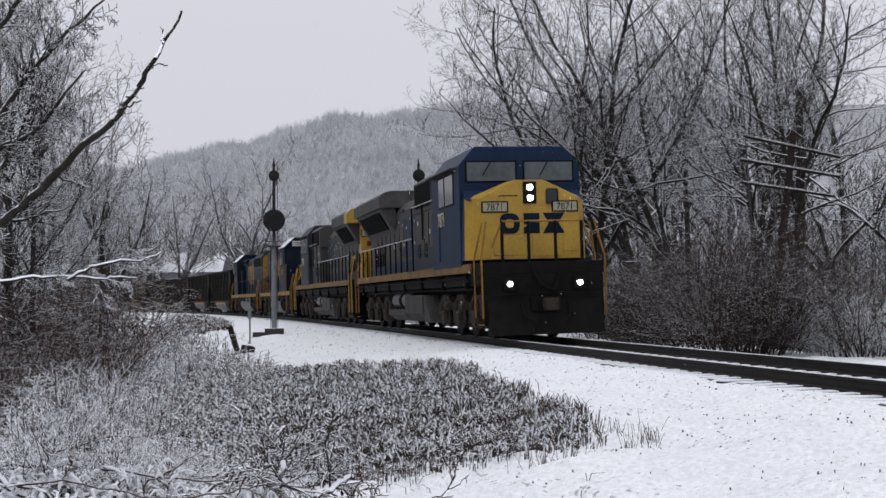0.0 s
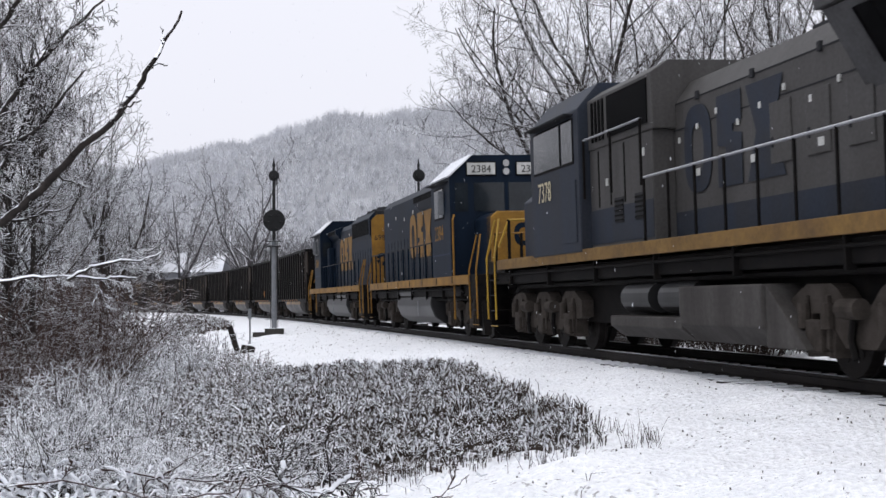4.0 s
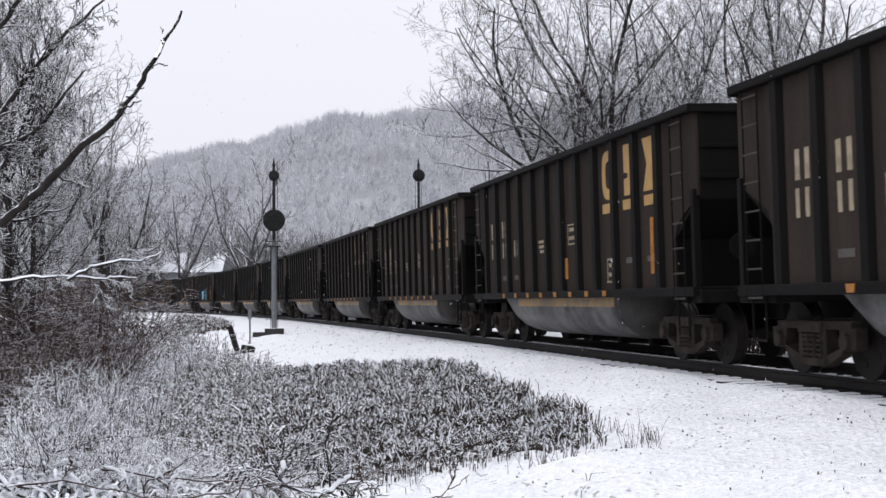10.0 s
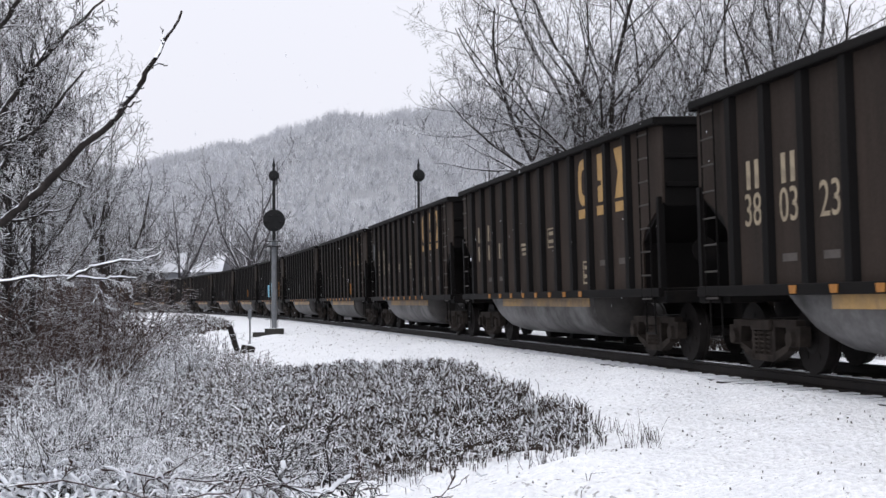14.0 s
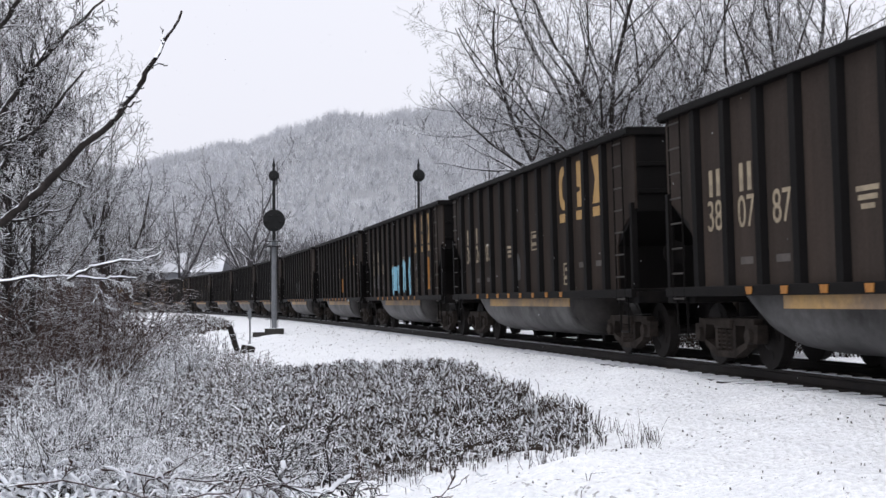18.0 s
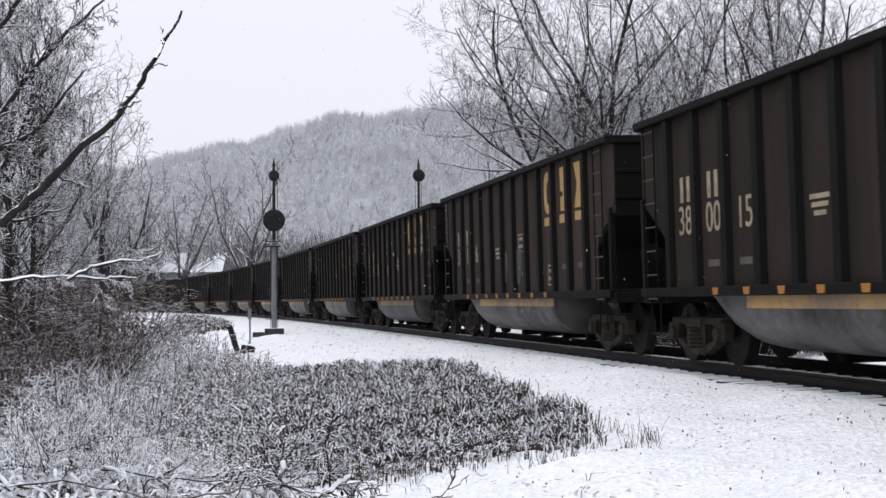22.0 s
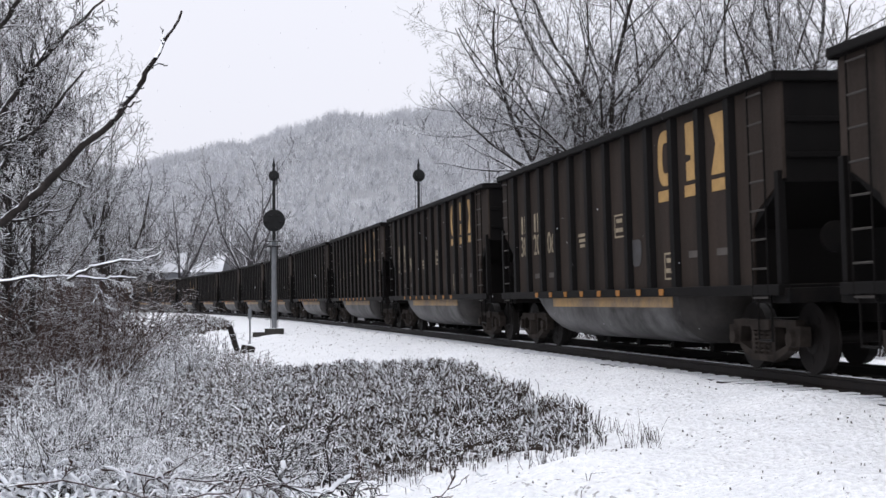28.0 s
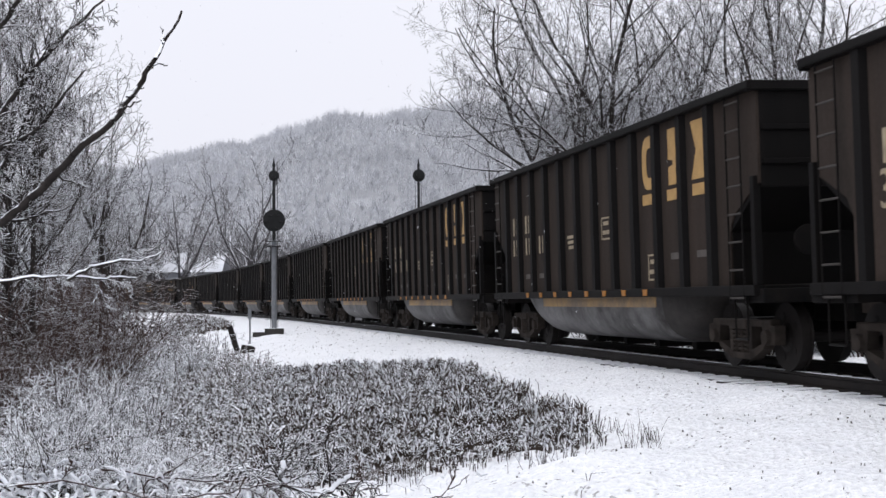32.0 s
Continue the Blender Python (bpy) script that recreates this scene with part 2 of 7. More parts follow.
def extrude(bm, outline, axis, a, b, bevel=0.0):
    """A prism of the outline (pairs in the two other axes, in their order) from a to b along axis."""
    def put(p, t):
        return {"x": (t, p[0], p[1]), "y": (p[0], t, p[1]), "z": (p[0], p[1], t)}[axis]
    lo = [bm.verts.new(put(p, a)) for p in outline]
    hi = [bm.verts.new(put(p, b)) for p in outline]
    n = len(outline)
    fs = [bm.faces.new(lo), bm.faces.new(hi)]
    for i in range(n):
        fs.append(bm.faces.new((lo[i], lo[(i + 1) % n], hi[(i + 1) % n], hi[i])))
    if bevel:
        es = {e for f in fs for e in f.edges}
        bmesh.ops.bevel(bm, geom=list(es), offset=bevel, segments=2, affect="EDGES", profile=0.6)
    return bm


def rod(bm, p0, p1, r0, r1=None, sides=8):
    p0, p1 = Vector(p0), Vector(p1)
    d = p1 - p0
    m = Matrix.Translation((p0 + p1) / 2) @ d.to_track_quat("Z", "Y").to_matrix().to_4x4()
    bmesh.ops.create_cone(bm, cap_ends=True, segments=sides, radius1=r0, radius2=r0 if r1 is None else r1, depth=d.length, matrix=m)
    return bm


def path_rod(bm, points, r, sides=6):
    for a, b in zip(points, points[1:]):
        rod(bm, a, b, r, sides=sides)
    return bm


def tubes(segments, sides):
    """One mesh of tapered tubes. segments: rows of x0 y0 z0 x1 y1 z1 r0 r1."""
    s = np.asarray(segments, float)
    n = len(s)
    p0, p1 = s[:, 0:3], s[:, 3:6]
    d = p1 - p0
    d /= np.maximum(np.linalg.norm(d, axis=1), 1e-6)[:, None]
    ref = np.where(np.abs(d[:, 2:3]) > 0.9, np.array([[1.0, 0, 0]]), np.array([[0, 0, 1.0]]))
    u = np.cross(ref, d)
    u /= np.maximum(np.linalg.norm(u, axis=1), 1e-6)[:, None]
    v = np.cross(d, u)
    a = np.arange(sides) * 2 * np.pi / sides + np.pi / 2
    ring = np.cos(a)[None, :, None] * u[:, None, :] + np.sin(a)[None, :, None] * v[:, None, :]
    va = p0[:, None, :] + ring * s[:, 6][:, None, None]
    vb = p1[:, None, :] + ring * s[:, 7][:, None, None]
    verts = np.concatenate([va, vb], axis=1).reshape(-1, 3)
    base = (np.arange(n) * 2 * sides)[:, None]
    i = np.arange(sides)[None, :]
    j = (i + 1) % sides
    faces = np.stack([base + i, base + j, base + sides + j, base + sides + i], axis=-1).reshape(-1, 4)
    return verts, faces


def chain_mesh(name, rows, sides, material):
    """One joined, tapering tube through the rows of tubes()."""
    v, f = tubes(rows, sides)
    ring = v.reshape(len(rows), 2, sides, 3)
    rings = np.concatenate([ring[:, 0], ring[-1:, 1]])
    n = len(rings)
    faces = [(k * sides + i, k * sides + (i + 1) % sides, (k + 1) * sides + (i + 1) % sides, (k + 1) * sides + i) for k in range(n - 1) for i in range(sides)]
    faces += [tuple(range(sides))[::-1], tuple((n - 1) * sides + i for i in range(sides))]
    return mesh_of(name, rings.reshape(-1, 3).tolist(), faces, material, True)


def tube_mesh(name, segments, sides, material, smooth=True):
    v, f = tubes(segments, sides)
    me = bpy.data.meshes.new(name)
    me.vertices.add(len(v))
    me.vertices.foreach_set("co", v.ravel())
    me.loops.add(len(f) * 4)
    me.loops.foreach_set("vertex_index", f.ravel().astype(np.int32))
    me.polygons.add(len(f))
    me.polygons.foreach_set("loop_start", np.arange(0, len(f) * 4, 4, dtype=np.int32))
    me.update(calc_edges=True)
    me.validate()
    if smooth:
        me.polygons.foreach_set("use_smooth", np.ones(len(f), bool))
    me.materials.append(material)
    return me


# ---- the track: a curve that tightens with distance ----
STEP = 0.5
S_AT = np.arange(-760, 460 + STEP, STEP)
BEND = np.where((S_AT < -330) | (S_AT > 60), 0.0, -0.000374 + 1.305e-5 * np.clip(S_AT, -190, 28))
TURN = np.concatenate([[0], np.cumsum((BEND[1:] + BEND[:-1]) / 2 * STEP)])
ZERO = int(round(760 / STEP))
HEAD = radians(-78.53) + TURN - TURN[ZERO]
LINE_X = np.concatenate([[0], np.cumsum((np.cos(HEAD)[1:] + np.cos(HEAD)[:-1]) / 2 * STEP)])
LINE_Y = np.concatenate([[0], np.cumsum((np.sin(HEAD)[1:] + np.sin(HEAD)[:-1]) / 2 * STEP)])
LINE_X += 1.2007 - LINE_X[ZERO]
LINE_Y += 39.62 - LINE_Y[ZERO]
CANT, GRADE = -0.0208, 0.00074


def on_track(s):
    """Place and heading of the track's middle at s metres along it (s grows towards the eye)."""
    return (float(np.interp(s, S_AT, LINE_X)), float(np.interp(s, S_AT, LINE_Y)),
            GRADE * min(s, 60), float(np.interp(s, S_AT, HEAD)))


def beside(s, right, z):
    """A point at s, so far to the right of travel (the eye's side), at the height z over the rails, with the cant."""
    x, y, g, a = on_track(s)
    k = right * math.cos(CANT) - z * math.sin(CANT)
    return Vector((x + math.sin(a) * k, y - math.cos(a) * k, z * math.cos(CANT) + right * math.sin(CANT) + g))


def vehicle_pose(s, half):
    """The pose of a vehicle whose middle is at s and whose trucks stand half a metre count before and behind it."""
    f, r = beside(s + half, 0, 0), beside(s - half, 0, 0)
    ahead = (f - r).normalized()
    right = ahead.cross(Vector((0, 0, 1))).normalized()
    right = (right * math.cos(CANT) + Vector((0, 0, 1)) * math.sin(CANT)).normalized()
    up = right.cross(ahead)
    m = Matrix((ahead, -right, up)).transposed().to_4x4()
    m.translation = (f + r) / 2
    return m


def run(t):
    """How far the train has gone at t seconds, counted from its place at 13 s."""
    return 11.785 * (t - 13) + 0.00486 * (t - 13) ** 2


# ---- ground: one sheet, with the railway's shelf, the gully and the hills ----
ORDER_Y = LINE_Y[::-1]


def line_x(y):
    return np.interp(y, ORDER_Y, LINE_X[::-1])


def smooth_step(a, b, v):
    k = np.clip((v - a) / (b - a), 0, 1)
    return k * k * (3 - 2 * k)


def ground_z(x, y):
    """The ground's height at x, y (arrays): shelf by the track, gully on the eye's side, hills far off."""
    x, y = np.asarray(x, float), np.asarray(y, float)
    q = (line_x(y) - x) * 0.975
    g = GRADE * np.interp(y, ORDER_Y, np.minimum(S_AT[::-1], 60))
    z = -0.208 - 0.167 * smooth_step(1.25, 3.2, q) - 0.34 * smooth_step(2.6, 7.5, q)
    z = z - 0.30 * smooth_step(1.4, 4.5, -q) - 0.5 * smooth_step(6, 16, -q)
    near = smooth_step(11.0, 14.5, y) * smooth_step(150, 60, y)
    z = z - 1.35 * smooth_step(7.0, 13.0, q + 0.06 * (35 - y) * (y < 35)) * near
    z = z - 0.30 * smooth_step(3.0, 8.0, q) * smooth_step(14.0, 18.0, y) * smooth_step(34, 24, y)
    far = smooth_step(60, 150, y)
    z = z - 0.9 * smooth_step(6, 22, np.abs(q)) * far
    bearing = x / np.maximum(y, 60)
    crest = np.interp(bearing, (-.4, -.21, -.16, -.08, -.03, .1), (40, 51, 57, 66.5, 69, 73))
    crest = crest + 0.9 * np.sin(bearing * 61 + 0.6) + 0.6 * np.sin(bearing * 143)
    rise = smooth_step(250, 500, y) ** 1.2
    z = z + crest * rise
    side = smooth_step(30, 160, -q) * smooth_step(330, 60, y)
    z = z + 34 * side
    left = smooth_step(60, 260, q) * smooth_step(-40, 40, y)
    z = z + 30 * left
    back = smooth_step(-60, -400, y)
    z = z + 25 * back
    hump = .75 * np.exp(-((x + 13.6) ** 2 / 5 + (y - 70) ** 2 / 50))
    return z + g + hump


WAVES = []
rough = np.random.default_rng(3)
for wave, size in ((0.9, 0.03), (0.37, 0.022), (2.3, 0.05)):
    shift = rough.uniform(0, 6.28, 8)
    for k in range(4):
        WAVES.append((wave, size * .5, shift[k], rough.uniform(0, 3.14)))


def snow_z(x, y):
    """The height of the snow's lumpy surface."""
    lump = 0.0
    for wave, size, shift, an in WAVES:
        lump = lump + size * np.sin((x * math.cos(an) + y * math.sin(an)) * 6.28 / wave + shift)
    return ground_z(x, y) + lump * smooth_step(.95, 1.9, np.abs((line_x(y) - x) * 0.975))


def mound_edge(y):
    """How far from the track's middle the grassy mound begins."""
    return np.interp(y, (12.6, 13.9, 16.2, 18.8, 21.4, 24.5, 27.0, 28.6, 31.0, 32.0), (5.3, 4.6, 4.1, 3.95, 3.8, 3.5, 3.35, 3.7, 4.9, 7.6))


def build_ground():
    ys = np.concatenate([np.arange(-900, -40, 60), np.arange(-40, 5, 1.5), np.arange(5, 36, 0.22), np.arange(36, 80, 0.6),
                         np.arange(80, 200, 2.5), np.arange(200, 700, 12), np.arange(700, 3000, 150)])
    qs = np.concatenate([-np.geomspace(9, 1500, 40)[::-1], np.arange(-8.6, 16, 0.2), np.geomspace(16.3, 1500, 40)])
    Y, Q = np.meshgrid(ys, qs, indexing="ij")
    X = line_x(Y) - Q / 0.975
    Z = snow_z(X, Y)
    h, w = X.shape
    v = np.stack([X, Y, Z], -1).reshape(-1, 3)
    i = (np.arange(h - 1)[:, None] * w + np.arange(w - 1)[None, :]).reshape(-1)
    f = np.stack([i, i + 1, i + w + 1, i + w], -1)
    me = bpy.data.meshes.new("ground")
    me.from_pydata(v.tolist(), [], f.tolist())
    me.polygons.foreach_set("use_smooth", np.ones(len(f), bool))
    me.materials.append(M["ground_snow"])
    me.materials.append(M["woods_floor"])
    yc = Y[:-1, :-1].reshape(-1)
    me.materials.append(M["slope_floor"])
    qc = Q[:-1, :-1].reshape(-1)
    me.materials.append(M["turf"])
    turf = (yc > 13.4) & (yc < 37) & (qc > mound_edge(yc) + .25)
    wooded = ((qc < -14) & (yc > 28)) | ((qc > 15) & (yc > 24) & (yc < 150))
    # Hill and slope faces take the floor colours that hold the haze.
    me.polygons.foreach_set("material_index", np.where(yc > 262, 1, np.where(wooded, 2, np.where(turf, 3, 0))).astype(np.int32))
    me.update()
    return tagged(new("ground", me), "snow-covered ground with ballast shoulder, grassy gully and hills", "ground", kind="structure")


ground = build_ground()


def floor_at(x, y):
    return float(snow_z(x, y))


# ---- rails and ties ----


def build_track():
    rails = tagged(new("railway_track"), "single curved railway track with snow-dusted rails on dark ties", "railway", kind="structure")
    profile = [(-0.07, -0.185), (0.07, -0.185), (0.07, -0.165), (0.014, -0.14), (0.014, -0.05), (0.036, -0.035),
               (0.036, 0.0), (-0.036, 0.0), (-0.036, -0.035), (-0.014, -0.05), (-0.014, -0.14), (-0.07, -0.165)]
    stops = np.concatenate([np.arange(-640, -180, 10), np.arange(-180, 60, 2.0), np.arange(60, 340, 20)])
    for side in (0.7525, -0.7525):
        rings = []
        for s in stops:
            rings.append([tuple(beside(s, side + a, b)) for a, b in profile])
        n = len(profile)
        verts = [p for r in rings for p in r]
        faces = [(k * n + i, k * n + (i + 1) % n, (k + 1) * n + (i + 1) % n, (k + 1) * n + i)
                 for k in range(len(rings) - 1) for i in range(n)]
        ob = new("rail", mesh_of("rail", verts, faces, M["rail"]))
        ob.parent = rails
        cap = [[tuple(beside(s, side + a, b)) for a, b in ((-0.034, 0.0005), (-0.024, 0.006), (0.024, 0.006), (0.034, 0.0005))] for s in stops]
        verts = [p for r in cap for p in r]
        faces = [(k * 4 + i, k * 4 + i + 1, (k + 1) * 4 + i + 1, (k + 1) * 4 + i) for k in range(len(cap) - 1) for i in range(3)]
        sn = new("rail_snow", mesh_of("rail_snow", verts, faces, M["rail_snow"]))
        sn.parent = rails
    tie_me, snow_me = None, None
    rng = random.Random(5)
    for k in range(300):
        s = 40 - k * 0.5
        x, y, g, a = on_track(s)
        m = vehicle_pose(s, 0.5) @ pose(rng.uniform(-0.03, 0.03), rng.uniform(-0.04, 0.04), 0, 0, 0, rng.uniform(-1.2, 1.2))
        if tie_me is None:
            bm = bmesh.new()
            box(bm, -0.115, 0.115, -1.32, 1.32, -0.36, -0.187, 0.012)
            tie = part("tie", bm, M["tie"], rails)
            tie_me = tie.data
            bm = bmesh.new()
            box(bm, -0.105, 0.105, -1.29, -0.83, -0.187, -0.168, 0.01)
            box(bm, -0.105, 0.105, -0.67, 0.67, -0.187, -0.17, 0.01)
            box(bm, -0.105, 0.105, 0.83, 1.29, -0.187, -0.168, 0.01)
            sn = part("tie_snow", bm, M["snow"], tie)
            snow_me = sn.data
        else:
            tie = new("tie", tie_me)
            tie.parent = rails
            sn = new("tie_snow", snow_me)
            sn.parent = tie
        tie.matrix_basis = m
    return rails


M["rail_snow"] = shader("thin_snow_on_rail", (0.80, 0.82, 0.86), 0.8, scale=6, grain=30, bump=0.2)
build_track()


# ---- the gondola cars ----
PANEL = 1.2
TOP, SILL, HALF = 3.85, 1.17, 7.33


def letter_meshes(wanted):
    """Meshes of short numbers in the built-in font, all made at one go: {(text, size): mesh}."""
    temps = {}
    for text, size in wanted:
        cu = bpy.data.curves.new("lettering", "FONT")
        cu.body, cu.size, cu.extrude, cu.align_x = text, size, 0.002, "CENTER"
        cu.resolution_u = 4
        temps[text, size] = new("lettering", cu)
    deps = bpy.context.evaluated_depsgraph_get()
    made = {}
    for key, ob in temps.items():
        made[key] = bpy.data.meshes.new_from_object(ob.evaluated_get(deps))
        made[key].materials.clear()
    for ob in temps.values():
        bpy.data.objects.remove(ob)
    return made


NUMBERS = {1: "380576", 0: "380323", -2: "381141", -3: "380787", -4: "382603", -6: "380015", -7: "381161",
           -8: "380098", -10: "380693", -11: "382006", -12: "382598", -13: "382383"}
LETTERS = letter_meshes(sorted({(t[2 * j:2 * j + 2], .62) for t in NUMBERS.values() for j in range(3)}
                               | {("7871", .56), ("7871", .25), ("7378", .56), ("7378", .24), ("7378", .27), ("2384", .58), ("2384", .28),
                                  ("6984", .58), ("6984", .28), ("6984", .30)}))


def writing(parent, text, size, material, m, name="number", squeeze=1.0):
    """Raised numerals on parent at the pose m, read along their own x and y."""
    me = LETTERS[text, size].copy()
    me.materials.append(material)
    ob = new(name, me)
    ob.parent = parent
    ob.matrix_basis = m @ Matrix.Diagonal((squeeze, 1, 1, 1))
    return ob


def flat_shape(bm, outline, t=0.004):
    return extrude(bm, outline, "z", 0, t)


def ring_shape(bm, w, h, band, t=0.004):
    """A plain upright closed oval ring."""
    n = 28
    rings = []
    for k, (rw, rh, z) in enumerate(((w / 2, h / 2, 0), (w / 2, h / 2, t), (w / 2 - band, h / 2 - band, t), (w / 2 - band, h / 2 - band, 0))):
        ring = []
        for i in range(n):
            c, s = math.cos(2 * math.pi * i / n), math.sin(2 * math.pi * i / n)
            ring.append(bm.verts.new((rw * math.copysign(abs(c) ** .7, c), rh * math.copysign(abs(s) ** .7, s), z)))
        rings.append(ring)
    for a, b in zip(rings, rings[1:] + rings[:1]):
        for i in range(n):
            bm.faces.new((a[i], a[(i + 1) % n], b[(i + 1) % n], b[i]))
    return bm


def frame_shape(bm, w, h, band, t=0.004):
    """A plain flat rectangular frame."""
    rings = []
    for rw, rh, z in ((w / 2, h / 2, 0), (w / 2, h / 2, t), (w / 2 - band, h / 2 - band, t), (w / 2 - band, h / 2 - band, 0)):
        rings.append([bm.verts.new((a * rw, b * rh, z)) for a, b in ((-1, -1), (1, -1), (1, 1), (-1, 1))])
    for a, b in zip(rings, rings[1:] + rings[:1]):
        for i in range(4):
            bm.faces.new((a[i], a[(i + 1) % 4], b[(i + 1) % 4], b[i]))
    return bm


def emblem_pieces(w, h):
    """Plain shapes in a row: an oval ring, a block with two notches and an hourglass."""
    a = ring_shape(bmesh.new(), w, h, w * 0.28)
    b = bmesh.new()
    k = h / 2
    flat_shape(b, [(-w * .4, k), (w * .4, k), (w * .4, k * .36), (w * .12, k * .30), (w * .12, k * .14), (w * .4, k * .08), (w * .4, -k), (-w * .4, -k),
                   (-w * .4, -k * .36), (-w * .12, -k * .30), (-w * .12, -k * .14), (-w * .4, -k * .08)])
    c = bmesh.new()
    flat_shape(c, [(-w * .55, k), (w * .55, k), (w * .26, 0), (w * .55, -k), (-w * .55, -k), (-w * .26, 0)])
    return a, b, c


SIDE = {-1: pose(0, 0, 0, 90, 0, 0), 1: pose(0, 0, 0, 90, 0, 180)}


def on_side(x, out, z, side):
    """The pose of something flat that stands on a vehicle's side (side -1: the right of travel)."""
    return pose(x, out * side, z) @ SIDE[side]


def wheel_mesh(bm, y, r, side):
    rod(bm, (0, y - 0.065, 0), (0, y + 0.065, 0), r, sides=28)
    rod(bm, (0, y - side * 0.065, 0), (0, y - side * 0.095, 0), r + 0.028, sides=28)
    return bm


def build_wheelset(parent, x, r):
    bm = bmesh.new()
    for side in (-1, 1):
        wheel_mesh(bm, side * 0.78, r, side)
        rod(bm, (0, side * 0.85, 0), (0, side * 0.88, 0), r * 0.45, r * 0.3, 16)
        for k in range(5):
            a = k * 2 * math.pi / 5
            rod(bm, (math.cos(a) * r * .62, side * 0.84, math.sin(a) * r * .62), (math.cos(a) * r * .62, side * 0.853, math.sin(a) * r * .62), r * .12, sides=8)
    rod(bm, (0, -1.0, 0), (0, 1.0, 0), 0.08, sides=12)
    ob = part("wheelset", bm, M["wheel"], parent)
    ob.location = (x, 0, r)
    return ob


def build_freight_truck(parent, x):
    base = new("truck")
    base.parent = parent
    base.location = (x, 0, 0)
    for side in (-1, 1):
        bm = bmesh.new()
        y0, y1 = side * 0.97, side * 1.12
        box(bm, -.98, .98, y0, y1, .60, .70, .02)
        for e in (-1, 1):
            extrude(bm, [(e * 1.12, .62), (e * 1.10, .36), (e * .76, .36), (e * .70, .62)], "y", y0, y1)
            extrude(bm, [(e * .80, .40), (e * .74, .30), (e * .34, .15), (e * .30, .26)], "y", y0, y1)
            box(bm, e * .27, e * .37, y0, y1, .16, .66, .01)
        box(bm, -.36, .36, y0, y1, .14, .24, .02)
        sf = part("side_frame", bm, M["truck"], base)
        for sx in (-0.19, 0.0, 0.19):
            bm = bmesh.new()
            rod(bm, (sx, y1 - side * .06, .24), (sx, y1 - side * .06, .58), .06, sides=8)
            for z in range(5):
                rod(bm, (sx, y1 - side * .06, .27 + z * .06), (sx, y1 - side * .06, .30 + z * .06), .085, sides=10)
            part("spring", bm, M["truck"], sf)
        bm = bmesh.new()
        box(bm, -.3, .3, y0, y1 + side * .05, .56, .70, .02)
        part("bolster_end", bm, M["truck"], sf)
        for wx in (-.89, .89):
            bm = bmesh.new()
            rod(bm, (wx, y1 - side * .05, .46), (wx, y1 + side * .06, .46), .115, .10, 14)
            part("bearing_cap", bm, M["truck"], sf)
    for wx in (-.89, .89):
        build_wheelset(base, wx, 0.46)
    bm = bmesh.new()
    box(bm, -.2, .2, -.95, .95, .5, .72, .03)
    part("bolster", bm, M["black"], base)
    return base


